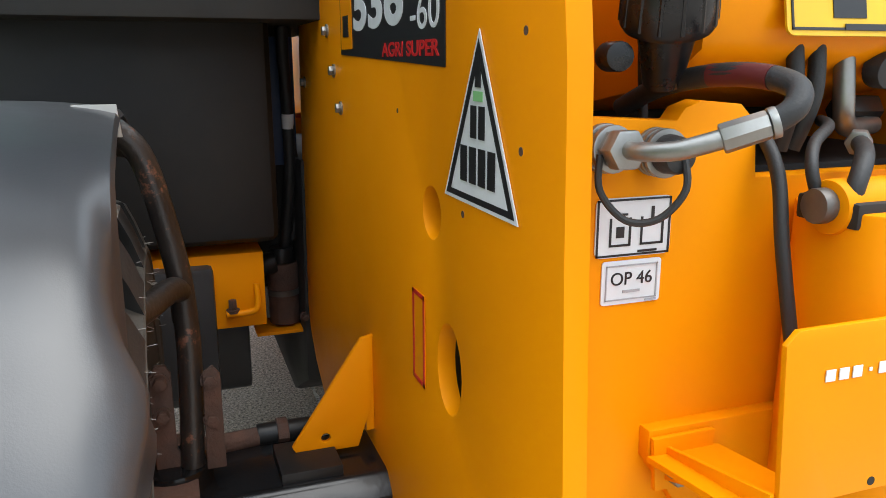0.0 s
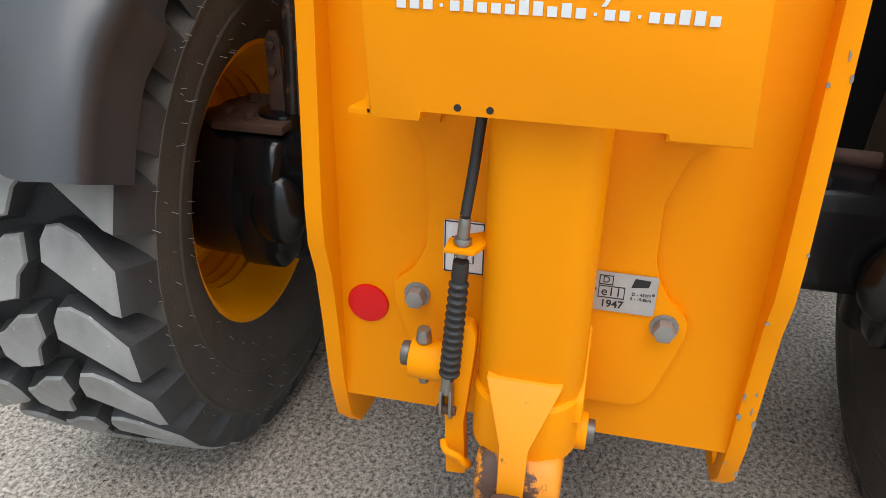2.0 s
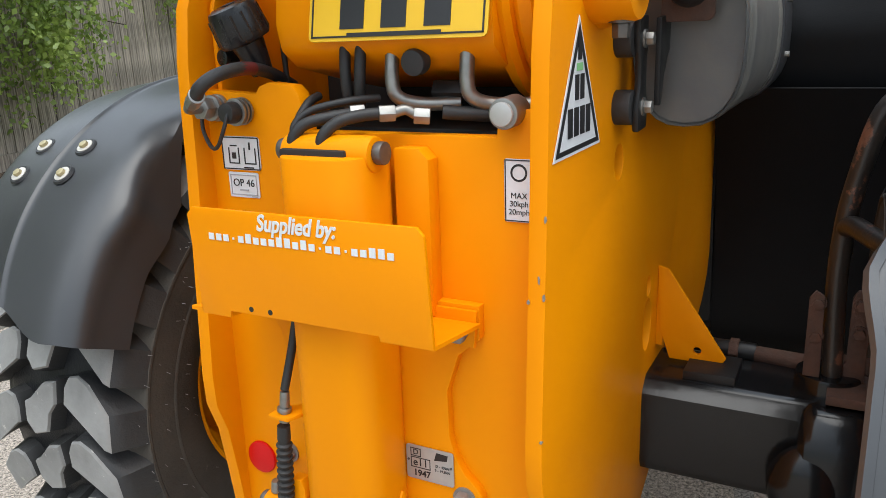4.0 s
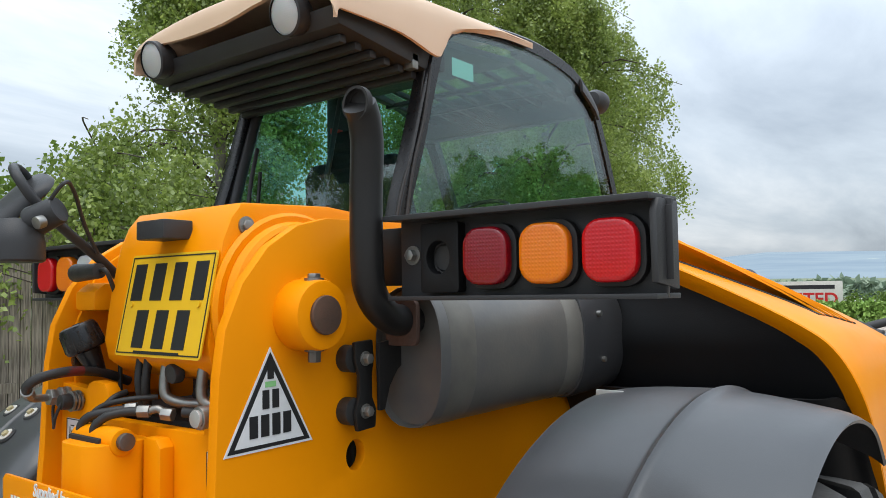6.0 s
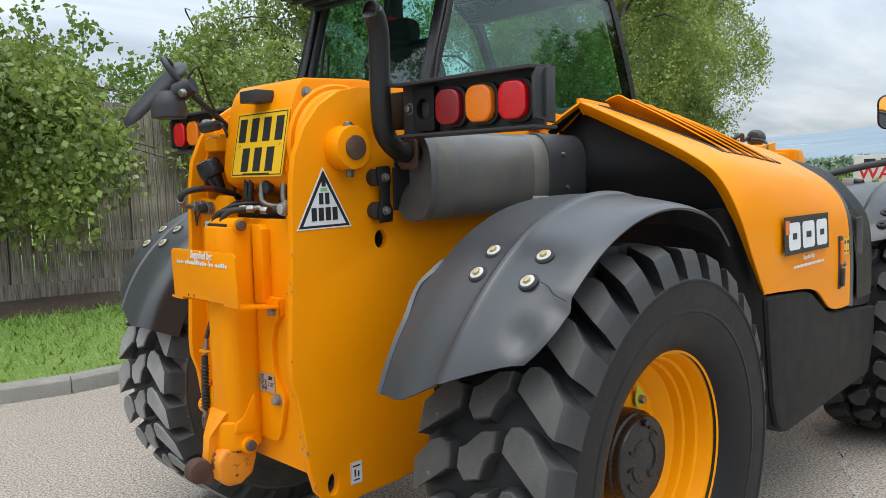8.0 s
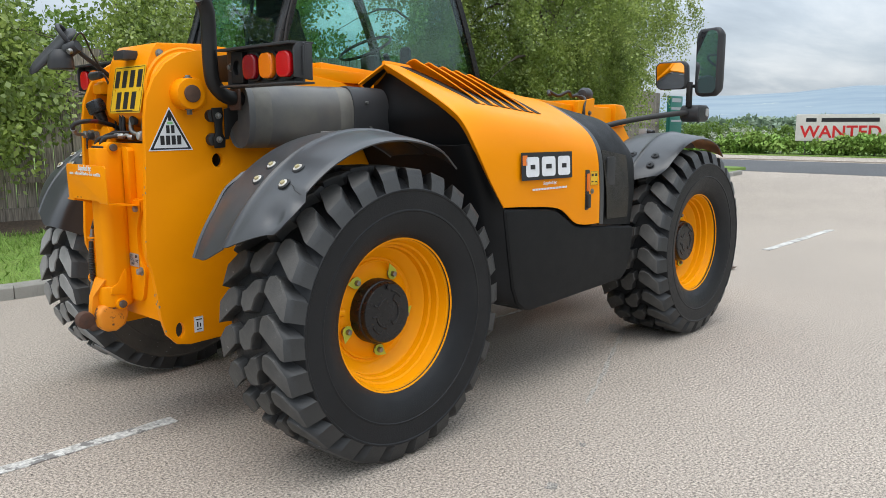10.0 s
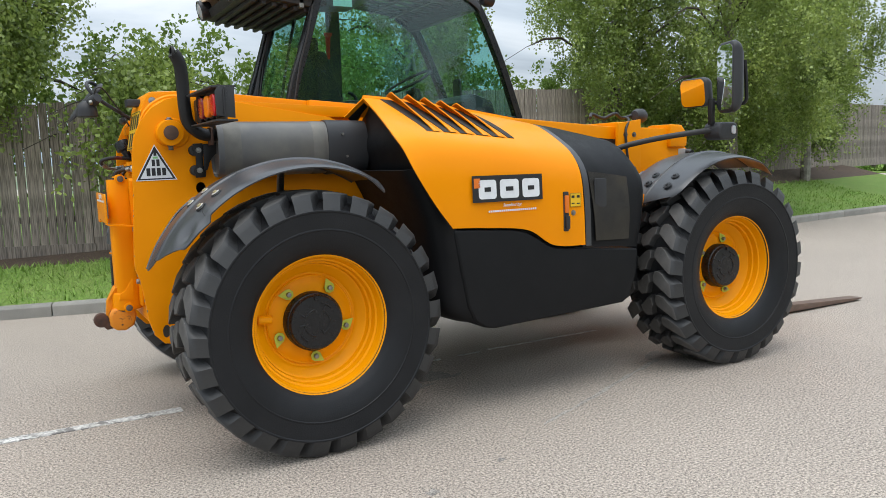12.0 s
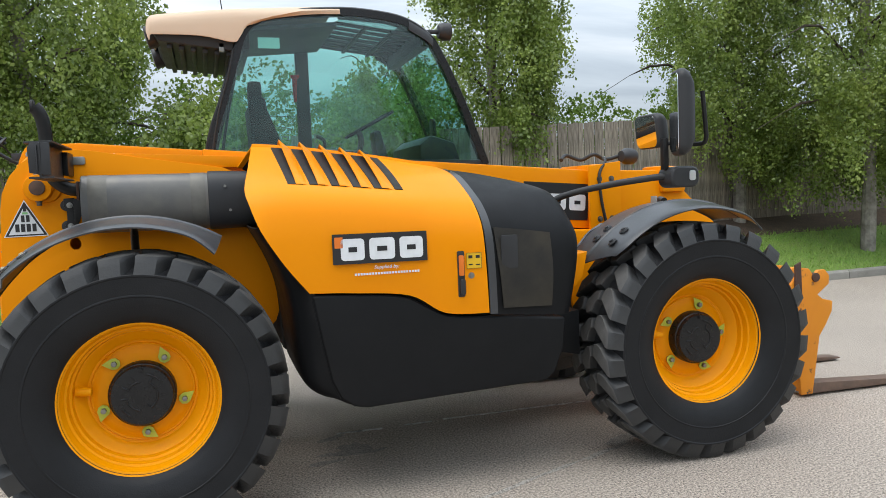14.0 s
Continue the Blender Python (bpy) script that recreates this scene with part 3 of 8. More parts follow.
# crosswise rear panel and its stepped weld-on plates
P("rear_panel", slab([(-0.286, 0.560), (0.286, 0.556), (0.286, 1.376), (0.181, 1.370), (0.173, 1.381), (0.155, 1.387), (0.112, 1.383), (0.099, 1.371), (0.092, 1.345), (0.089, 1.315), (-0.224, 1.315), (-0.227, 1.350), (-0.286, 1.352)], "x", -0.618, -0.590, 0.002), "yellow", "yellow cross panel between the frame plates")
hitch_plate = [(-0.20, 1.03), (-0.165, 1.0), (-0.145, 0.94), (-0.146, 0.866), (-0.155, 0.832), (-0.170, 0.806), (-0.190, 0.788), (-0.198, 0.775), (-0.198, 0.755), (-0.184, 0.705), (-0.168, 0.655),
               (-0.156, 0.638), (-0.138, 0.630), (0.13, 0.630), (0.15, 0.638), (0.165, 0.655), (0.184, 0.705), (0.200, 0.755), (0.200, 0.780), (0.172, 0.806), (0.155, 0.84), (0.15, 0.90), (0.16, 0.99), (0.20, 1.05), (0.20, 1.08), (-0.20, 1.08)]
P("hitch_plate", slab(hitch_plate, "x", -0.634, -0.616, 0.002), "yellow", "yellow bolt-on hitch plate")
for y, z in ((0.166, 0.766), (-0.169, 0.767), (0.172, 1.040), (-0.172, 1.040)):
    P("hex_bolt", bolt((-0.634, y, z), (-1, 0, 0), 0.0150, 0.018, 1.25), "bolt_grey", "grey weathered hexagon bolt")

# hitch tube in the middle of the rear face, with its pan and hook
tube = bmesh.new()
slab(round_rect(0.125, 0.138, 0.042, 6, -0.680, -0.006), "z", 0.66, 1.295, 0.003, tube)
P("hitch_tube", tube, "yellow", "upright yellow steel hitch tube")
P("hitch_foot", slab(round_rect(0.150, 0.142, 0.058, 6, -0.688, -0.004), "z", 0.604, 0.700, 0.014, seg=3), "yellow", "yellow cast foot of the hitch tube")
P("foot_rib", slab([(-0.735, 0.665), (-0.66, 0.655), (-0.655, 0.765), (-0.664, 0.775), (-0.678, 0.755), (-0.70, 0.715), (-0.728, 0.695)], "y", -0.079, -0.064, 0.006), "yellow")
own = bmesh.new()
v = [own.verts.new(p) for p in ((-0.748, 0.046, 0.728), (-0.748, -0.052, 0.728), (-0.790, 0.019, 0.655), (-0.790, -0.019, 0.655), (-0.800, 0.017, 0.566), (-0.800, -0.017, 0.566), (-0.70, 0.046, 0.734), (-0.70, -0.052, 0.734), (-0.755, 0.022, 0.560), (-0.755, -0.012, 0.560), (-0.735, 0.024, 0.67), (-0.735, -0.014, 0.67))]
for f in ((0, 1, 3, 2), (2, 3, 5, 4), (0, 6, 7, 1), (4, 5, 9, 8), (0, 2, 10, 6), (1, 7, 11, 3), (2, 4, 8, 10), (3, 11, 9, 5), (6, 10, 11, 7), (10, 8, 9, 11)):
    own.faces.new([v[i] for i in f])
finish(own, 0.004)
P("gusset", own, "yellow_chipped", "folded yellow tongue with chipped edges")
P("hook_block", slab([(-0.765, 0.618), (-0.66, 0.618), (-0.65, 0.575), (-0.665, 0.518), (-0.71, 0.495), (-0.755, 0.498), (-0.782, 0.525), (-0.788, 0.585)], "y", -0.062, 0.052, 0.018, seg=3), "yellow_rusty", "yellow hook housing, flaking to brown rust")
P("tow_hook", into(slab([(-0.82, 0.530), (-0.79, 0.545), (-0.74, 0.55), (-0.70, 0.56), (-0.70, 0.515), (-0.80, 0.502)], "y", -0.022, 0.022, 0.008), rod((-0.822, -0.024, 0.556), (-0.822, 0.024, 0.556), 0.038, n=28, bevel=0.012)), "rust", "rusty brown pick-up hook with a round nose")
P("hook_pin", rod((-0.69, -0.098, 0.62), (-0.69, -0.05, 0.62), 0.017, n=14, bevel=0.003), "steel")
P("hook_pin_boss", rod((-0.69, -0.088, 0.62), (-0.69, -0.05, 0.62), 0.026, n=16, bevel=0.003), "yellow")
lever = slab([(0.104, 0.770), (0.094, 0.784), (0.072, 0.784), (0.065, 0.770), (0.066, 0.740), (0.077, 0.626), (0.072, 0.534), (0.101, 0.532), (0.105, 0.640)], "x", -0.724, -0.700, 0.004)
hose([(-0.722, 0.105, 0.588), (-0.735, 0.098, 0.583), (-0.738, 0.080, 0.578), (-0.735, 0.069, 0.562), (-0.722, 0.072, 0.556), (-0.722, 0.094, 0.560)], 0.0055, 8, 4, lever)
P("release_lever", lever, "yellow", "yellow release lever of the hitch")
P("lever_pivot", rod((-0.705, 0.09, 0.710), (-0.705, 0.155, 0.710), 0.028, n=18, bevel=0.003), "yellow")
P("lever_pin", rod((-0.705, 0.156, 0.715), (-0.705, 0.168, 0.715), 0.017, n=14, bevel=0.003), "steel")
P("grease_nipple", rod((-0.705, 0.138, 0.739), (-0.705, 0.138, 0.758), 0.011, 0.009, 10, 0.001), "zinc")
P("grease_nipple", rod((-0.705, 0.138, 0.691), (-0.705, 0.138, 0.672), 0.011, 0.007, 10, 0.001), "zinc")
clevis = bmesh.new()
for y in (0.0905, 0.1035):
    slab([(-0.745, 0.690), (-0.727, 0.690), (-0.724, 0.650), (-0.732, 0.640), (-0.742, 0.645), (-0.747, 0.66)], "y", y, y + 0.004, 0.001, clevis)
rod((-0.736, 0.099, 0.684), (-0.736, 0.098, 0.712), 0.0085, n=12, bevel=0.001, bm=clevis)
P("clevis", clevis, "zinc", "small zinc fork end of the cable")
P("clevis_pin", rod((-0.736, 0.086, 0.655), (-0.736, 0.112, 0.655), 0.0065, n=12, bevel=0.001), "rust")
# release cable with its rubber boot
P("cable", hose([(-0.585, 0.085, 1.365), (-0.615, 0.085, 1.355), (-0.645, 0.088, 1.32), (-0.665, 0.092, 1.25), (-0.685, 0.074, 1.1), (-0.704, 0.076, 1.02), (-0.728, 0.083, 0.940)], 0.0066, 10), "rubber", "black release cable")
boot = [(0.0, 0.0), (0.0075, 0.0), (0.0075, 0.006)]
for k in range(13):
    z = 0.008 + k * 0.0112
    boot += [(0.0125 - 0.0001 * k, z), (0.0138 - 0.0001 * k, z + 0.002), (0.0138 - 0.0001 * k, z + 0.004), (0.0092, z + 0.0065), (0.0092, z + 0.0088)]
boot += [(0.0105, 0.156), (0.0098, 0.178), (0.0, 0.178)]
bm = spun(boot, 22)
bm.transform(pose(-0.736, 0.0965, 0.706, 93.8, 0, 0))
P("cable_boot", bm, "rubber", "ribbed black rubber boot")
P("cable_collar", into(rod((-0.732, 0.0855, 0.888), (-0.730, 0.0835, 0.906), 0.0085, n=14, bevel=0.001), into(rod((-0.731, 0.085, 0.905), (-0.730, 0.0843, 0.912), 0.0110, n=18, bevel=0.001), rod((-0.730, 0.0843, 0.912), (-0.728, 0.083, 0.938), 0.0078, 0.0072, 16, 0.002))), "zinc", "grey cable sleeve with a collar")
P("cable_bracket", slab([(-0.746, 0.104), (-0.716, 0.104), (-0.68, 0.055), (-0.715, 0.055), (-0.746, 0.068)], "z", 0.897, 0.903, 0.001), "yellow")

# folded board over the hitch tube
P("board", slab([(0.178, 1.067), (0.188, 1.215), (0.177, 1.226), (-0.188, 1.226), (-0.198, 1.215), (-0.206, 1.070), (-0.128, 1.070), (-0.126, 1.077), (0.124, 1.077), (0.126, 1.067)], "x", -0.778, -0.772, 0.0012), "yellow_smooth", "folded yellow steel board with white lettering")
P("board_side", slab([(-0.774, 1.069), (-0.774, 1.09), (-0.640, 1.065), (-0.640, 1.030), (-0.70, 1.05)], "y", 0.180, 0.185, 0.001), "yellow")
for o, y0, y1 in ((1, 0.125, 0.205), (-1, -0.205, -0.125)):
    bm = bmesh.new()
    vs = [bm.verts.new(p) for p in ((-0.774, y0, 1.068), (-0.774, y1, 1.068), (-0.640, y1, 1.052), (-0.640, y0, 1.052), (-0.774, y0, 1.074), (-0.774, y1, 1.074), (-0.640, y1, 1.058), (-0.640, y0, 1.058))]
    for f in ((0, 3, 2, 1), (4, 5, 6, 7), (0, 1, 5, 4), (1, 2, 6, 5), (2, 3, 7, 6), (3, 0, 4, 7)):
        bm.faces.new([vs[i] for i in f])
    P("board_arm", bm, "yellow", "yellow folded arm that carries the board")
    P("board_tab", slab([(y0 + 0.01, 1.02), (y1 - 0.01, 1.02), (y1 - 0.005, 1.075), (y0 + 0.005, 1.075)], "x", -0.642, -0.636, 0.001), "yellow")
# triangular brackets on the frame plates
for o in (-1, 1):
    bm = bmesh.new()
    tri = [(0.0, 0.97), (0.03, 0.955), (0.03, 0.80), (0.00, 0.80)]
    e = 0.309 if o < 0 else LEFT_Y + 0.005
    slab(tri, "y", o * e, o * (e + 0.014), 0.001, bm)
    slab([(o * e, 0.975), (o * (e + 0.021), 0.970), (o * 0.452, 0.79), (o * 0.443, 0.775), (o * (e + 0.03), 0.775), (o * (e + 0.008), 0.84)], "x", -0.004, 0.006, 0.0015, bm, holes=[(o * 0.395, 0.80, 0.008, 0.008)])
    P("bracket", bm, "yellow", "triangular yellow bracket on the frame plate")

# boom: rear end with drum, long box, nose
BOOM_R = -0.262
bm = bmesh.new()
end = [(-0.530, 1.735), (-0.30, 1.745), (0.6, 1.675), (0.6, 1.36), (-0.10, 1.36), (-0.33, 1.36), (-0.47, 1.385), (-0.560, 1.405), (-0.595, 1.43), (-0.604, 1.47), (-0.592, 1.56), (-0.572, 1.66), (-0.553, 1.705)]
slab(end, "y", -0.215, 0.145, 0.012, bm)
P("boom_tail", bm, "yellow_smooth", "yellow rounded rear end of the boom")
drum = spun([(0.0, -0.262), (0.160, -0.262), (0.168, -0.256), (0.173, -0.240), (0.160, -0.216), (0.0, -0.216)], 40, m=pose(-0.415, 0, 1.530))
P("boom_ring", drum, "yellow_smooth", "stepped yellow ring at the boom pivot")
P("boom_ring", spun([(0.0, -0.238), (0.185, -0.232), (0.192, -0.224), (0.185, -0.205), (0.0, -0.205)], 40, m=pose(-0.41, 0, 1.53)), "yellow_smooth")
boom = slab([(0.3, 1.700), (2.60, 1.528), (2.60, 1.172), (0.3, 1.345)], "y", BOOM_R, 0.10, 0.012)
P("boom", boom, "yellow_smooth", "long yellow box-section telescopic boom")
P("boom_rail", slab([(-0.25, 1.690), (0.55, 1.655), (0.55, 1.60), (-0.25, 1.61)], "y", -0.300, -0.262, 0.003), "yellow_smooth")
nose = slab([(2.54, 1.565), (2.70, 1.565), (2.72, 1.525), (2.98, 1.52), (3.08, 1.485), (3.42, 1.16), (3.72, 0.72), (3.78, 0.50), (3.60, 0.46), (3.45, 0.70), (3.20, 1.02), (2.87, 1.165), (2.54, 1.165)], "y", -0.30, 0.14, 0.014)
P("boom_nose", nose, "yellow", "yellow cranked nose of the boom")
P("boom_collar", slab([(2.51, 1.555), (2.72, 1.580), (2.72, 1.15), (2.51, 1.17)], "y", -0.325, -0.298, 0.004), "yellow", "yellow wear-pad collar at the boom mouth")
for z in (1.235, 1.475):
    for x in (2.575, 2.655):
        P("collar_bolt", bolt((x, -0.325, z), (0, -1, 0), 0.012, 0.010), "steel")
P("nose_hose", hose([(2.41, -0.15, 1.60), (2.47, -0.10, 1.63), (2.56, -0.12, 1.60), (2.63, -0.16, 1.63), (2.73, -0.12, 1.60), (2.83, -0.12, 1.62)], 0.012, 10), "rubber", "black hose over the boom mouth")
P("nose_hose", hose([(2.67, -0.20, 1.60), (2.63, -0.30, 1.58), (2.57, -0.334, 1.50), (2.58, -0.337, 1.35), (2.61, -0.33, 1.22)], 0.009, 10), "rubber")
work = spun([(0.0, -0.05), (0.042, -0.05), (0.052, -0.03), (0.052, 0.02), (0.035, 0.055), (0.0, 0.062)], 24, m=pose(2.88, -0.14, 1.615, 0, 0, 100))
P("boom_lamp", work, "plastic", "small black work lamp on the boom")
P("boom_block", slab([(3.00, 1.545), (3.12, 1.540), (3.17, 1.48), (3.17, 1.38), (3.00, 1.38)], "y", -0.335, -0.10, 0.02), "yellow_smooth")
# pivot boss and pin on the right plate, and its clamp bolt
P("pivot_boss", rod((-0.468, -0.300, 1.521), (-0.468, -0.372, 1.521), 0.067, 0.064, 40, 0.008), "yellow", "round yellow boss of the boom pivot")
P("pivot_boss_collar", rod((-0.440, -0.300, 1.521), (-0.440, -0.330, 1.521), 0.075, 0.070, 40, 0.006), "yellow")
P("pivot_pin", rod((-0.468, -0.372, 1.521), (-0.468, -0.382, 1.521), 0.036, n=30, bevel=0.004), "pin", "brown rusty end of the pivot pin")
P("clamp_bolt", bolt((-0.468, -0.345, 1.458), (0, 0, -1), 0.013, 0.020, 1.4), "steel")
P("clamp_bolt", bolt((-0.468, -0.345, 1.586), (0, 0, 1), 0.013, 0.008, 1.4), "zinc")
# fittings on the boom tail
P("tail_bolt", bolt((-0.52, -0.216, 1.690), (0, -1, 0.1), 0.012, 0.006), "zinc")
P("tail_bolt", bolt((-0.455, -0.262, 1.665), (0, -1, 0.1), 0.008, 0.005), "pin")
P("plate_lamp", slab([(-0.012, 1.668), (-0.105, 1.668), (-0.105, 1.705), (-0.012, 1.705)], "x", -0.625, -0.560, 0.004), "plastic", "small black lamp over the number plate")
P("lock_knob", rod((-0.578, -0.088, 1.414), (-0.598, -0.088, 1.411), 0.0205, 0.0185, 24, 0.003), "plastic", "round black lock knob")


# bolts and small holes on the left plate
for x, z in ((0.29, 1.477), (0.238, 1.405), (0.187, 1.34), (0.56, 1.377)):
    p = FLARE @ Vector((x, LEFT_Y, z))
    P("plate_bolt", bolt(p, (0, 1, 0), 0.0095, 0.008, 1.3), "zinc", "small zinc bolt")
for x, z, r in ((-0.573, 1.447, 0.0042), (-0.568, 1.342, 0.0042), (-0.173, 1.356, 0.0034), (-0.423, 1.258, 0.004)):
    p = FLARE @ Vector((x, LEFT_Y, z))
    P("drilled_hole", rod(p - Vector((0, 0.004, 0)), p + Vector((0, 0.0006, 0)), r, n=14), "rust", "small drilled hole with a rusty rim")
# chipped edges of the frame plates
random.seed(8)
for k in range(13):
    z = random.uniform(0.48, 1.25)
    xe = float(np.interp(z, [0.50, 0.58, 0.70, 0.79, 0.845, 0.90, 1.10, 1.25], [-0.605, -0.628, -0.642, -0.655, -0.674, -0.676, -0.664, -0.655]))
    y = random.choice((-0.286, -0.307, -0.307, -0.300))
    w, h = random.uniform(0.0015, 0.0035), random.uniform(0.004, 0.016)
    pts = [(y + w * math.cos(a) * random.uniform(0.6, 1.2), z + h * 0.5 * math.sin(a) * random.uniform(0.6, 1.2)) for a in (j * math.tau / 9 for j in range(9))]
    P("paint_chip", slab(pts, "x", xe - 0.0012, xe + 0.004), "bolt_grey", "chipped paint on the plate edge", smooth=0)
# added dark sheet: keeps the bright view out of the plate-to-tank gap
P("inner_wall", slab([(0.300, 0.85), (0.50, 0.85), (0.50, 1.72), (0.300, 1.72)], "x", 0.78, 0.80, 0.002), "matt", "added dark sheet that fills the gap between plate and tank")

# bonnet over the engine on the right-hand side
BONNET = [
    [(0.47, -0.34, 1.60), (0.535, -0.45, 1.690), (0.54, -0.47, 1.692), (0.505, -0.74, 1.578), (0.475, -0.955, 1.475), (0.487, -1.035, 1.405), (0.53, -1.080, 1.285), (0.625, -1.088, 1.130), (0.725, -1.086, 1.002)],
    [(0.60, -0.34, 1.60), (0.60, -0.45, 1.688), (0.60, -0.47, 1.690), (0.60, -0.74, 1.585), (0.60, -0.96, 1.490), (0.60, -1.045, 1.415), (0.62, -1.082, 1.290), (0.69, -1.090, 1.130), (0.765, -1.088, 1.000)],
    [(0.80, -0.35, 1.57), (0.80, -0.46, 1.668), (0.80, -0.48, 1.670), (0.80, -0.74, 1.572), (0.80, -0.96, 1.478), (0.80, -1.050, 1.405), (0.81, -1.086, 1.285), (0.84, -1.094, 1.130), (0.90, -1.090, 0.992)],
    [(1.15, -0.36, 1.53), (1.15, -0.48, 1.622), (1.15, -0.50, 1.624), (1.15, -0.74, 1.540), (1.15, -0.95, 1.448), (1.15, -1.045, 1.380), (1.15, -1.088, 1.265), (1.16, -1.098, 1.110), (1.175, -1.092, 0.962)],
    [(1.33, -0.37, 1.50), (1.33, -0.50, 1.592), (1.33, -0.52, 1.594), (1.33, -0.74, 1.535), (1.33, -0.935, 1.440), (1.33, -1.035, 1.365), (1.34, -1.086, 1.255), (1.342, -1.099, 1.070), (1.345, -1.096, 0.868)],
    [(1.49, -0.38, 1.47), (1.490, -0.53, 1.562), (1.490, -0.55, 1.563), (1.505, -0.74, 1.522), (1.522, -0.92, 1.430), (1.533, -1.025, 1.350), (1.545, -1.082, 1.240), (1.553, -1.098, 1.050), (1.560, -1.098, 0.852)],
]
bonnet = P("bonnet", sheet(BONNET, 6, 5, -0.008), "yellow_smooth", "moulded yellow engine cover", smooth=50)


# the rear rim turned inwards, and the black lining below the cover
rim = []
for p in BONNET[0][1:]:
    v = Vector(p)
    d = (Vector((v.x + 0.25, -0.50, 1.15)) - v).normalized()
    rim.append([v + Vector((0.001, 0, 0)), v + d * 0.022 + Vector((0.004, 0, 0)), v + d * 0.048 + Vector((0.016, 0, 0))])
part("bonnet_rim", sheet(rim, 5, 2, 0.005), "yellow_smooth", bonnet, smooth=50)
closing = []
for p in BONNET[0]:
    v = Vector(p)
    d = (Vector((v.x + 0.25, -0.50, 1.15)) - v).normalized()
    o = v + d * 0.012 + Vector((0.020, 0, 0))
    closing.append([o, Vector((o.x + 0.03, o.y * 0.7 - 0.10, o.z - 0.02)), Vector((o.x + 0.05, -0.325, o.z - 0.03))])
part("bonnet_lining", sheet(closing, 4, 2, 0.004), "skirt", bonnet, "black lining that closes the rear of the engine cover", smooth=50)


def deck(x, y):
    """The height of the bonnet's deck."""
    zs, at = [], []
    for row in BONNET:
        line = smooth_line(row, 5)[10:30]
        at.append(float(np.interp(-y, [-p.y for p in line], [p.x for p in line])))
        zs.append(float(np.interp(-y, [-p.y for p in line], [p.z for p in line])))
    return float(np.interp(x, at, zs))


# louvres: fins raised at their rear edge, with dark slots below them
for k in range(6):
    f = k / 5
    inner, outer = Vector((0.672 + 0.505 * f, -0.478 - 0.03 * f, 0)), Vector((0.700 + 0.500 * f, -0.955 + 0.01 * f, 0))

    def on(t, dx, lift):
        p = inner.lerp(outer, t)
        return Vector((p.x + dx, p.y, deck(p.x + dx, p.y))) + Vector((0, -0.40, 0.915)) * lift

    over = 0.030 if k < 5 else 0.0
    slot = sheet([[on(t, -0.040, -0.002), on(t, -0.037, 0.004), on(t, over, 0.004), on(t, over + 0.003, -0.002)] for t in np.linspace(0, 1, 9)], 1, 1, 0.012)
    part("vent_slot", slot, "matt", bonnet, "black vent slot", smooth=0)
    if k == 5:
        continue
    rise = 0.056 - 0.003 * k
    rows = []
    for t in np.linspace(0, 1, 13):
        h = rise * (1 - t ** 1.4) * min(1.0, 0.35 + 9 * t)
        rows.append([on(t, -0.004 + 0.004 * t, 0.006 + h), on(t, 0.028, 0.006 + 0.50 * h), on(t, 0.064, -0.003)])
    part("louvre", sheet(rows, 2, 3, 0.005), "yellow_smooth", bonnet, "raised yellow louvre fin", smooth=60)

# bonnet handle, warning label, small bolt
P("bonnet_latch", slab(round_rect(0.034, 0.215, 0.006, 3, 1.425, 1.045), "y", -1.104, -1.090, 0.003), "plastic", "black bonnet latch with an orange grip")
P("latch_grip", slab(round_rect(0.024, 0.095, 0.005, 3, 1.425, 1.085), "y", -1.112, -1.103, 0.002), "orange")
P("latch_lever", slab(round_rect(0.026, 0.075, 0.008, 3, 1.428, 0.985), "y", -1.118, -1.103, 0.004), "plastic")
P("bonnet_bolt", bolt((1.475, -1.099, 1.035), (0, -1, 0), 0.010, 0.006), "zinc")

# dark skirt below, mesh corner panel in front, liner behind
SKIRT = [(0.728, 0.998), (0.90, 0.988), (1.10, 0.972), (1.175, 0.955), (1.30, 0.885), (1.345, 0.863), (1.42, 0.850), (1.965, 0.802), (1.95, 0.65), (1.90, 0.53), (1.85, 0.495), (0.96, 0.462), (0.90, 0.474), (0.84, 0.515), (0.80, 0.60), (0.765, 0.78)]
bm = slab([(x, z - 0.004) for x, z in SKIRT], "y", -1.088, -0.50, 0.022, seg=3)
P("skirt_panel", bm, "skirt", "large black plastic side panel")
arch = []
for xe, z, inx, inz in ((0.60, 1.22, 0.50, 1.30), (0.665, 1.10, 0.575, 1.16), (0.728, 0.995, 0.625, 1.03), (0.748, 0.88, 0.650, 0.90), (0.768, 0.77, 0.664, 0.77), (0.785, 0.67, 0.675, 0.66), (0.806, 0.59, 0.690, 0.585), (0.845, 0.520, 0.735, 0.530), (0.905, 0.480, 0.82, 0.498), (1.00, 0.475, 0.95, 0.490)):
    arch.append([(xe + 0.018, -1.074, z), (xe - 0.012, -1.060, z), (inx + 0.045, -1.025, inz), (inx + 0.012, -0.97, inz), (inx, -0.80, inz), (inx, -0.32, inz)])
P("arch_lining", sheet(arch, 3, 4, 0.005), "skirt", "smooth black plastic lining of the wheel arch", smooth=60)
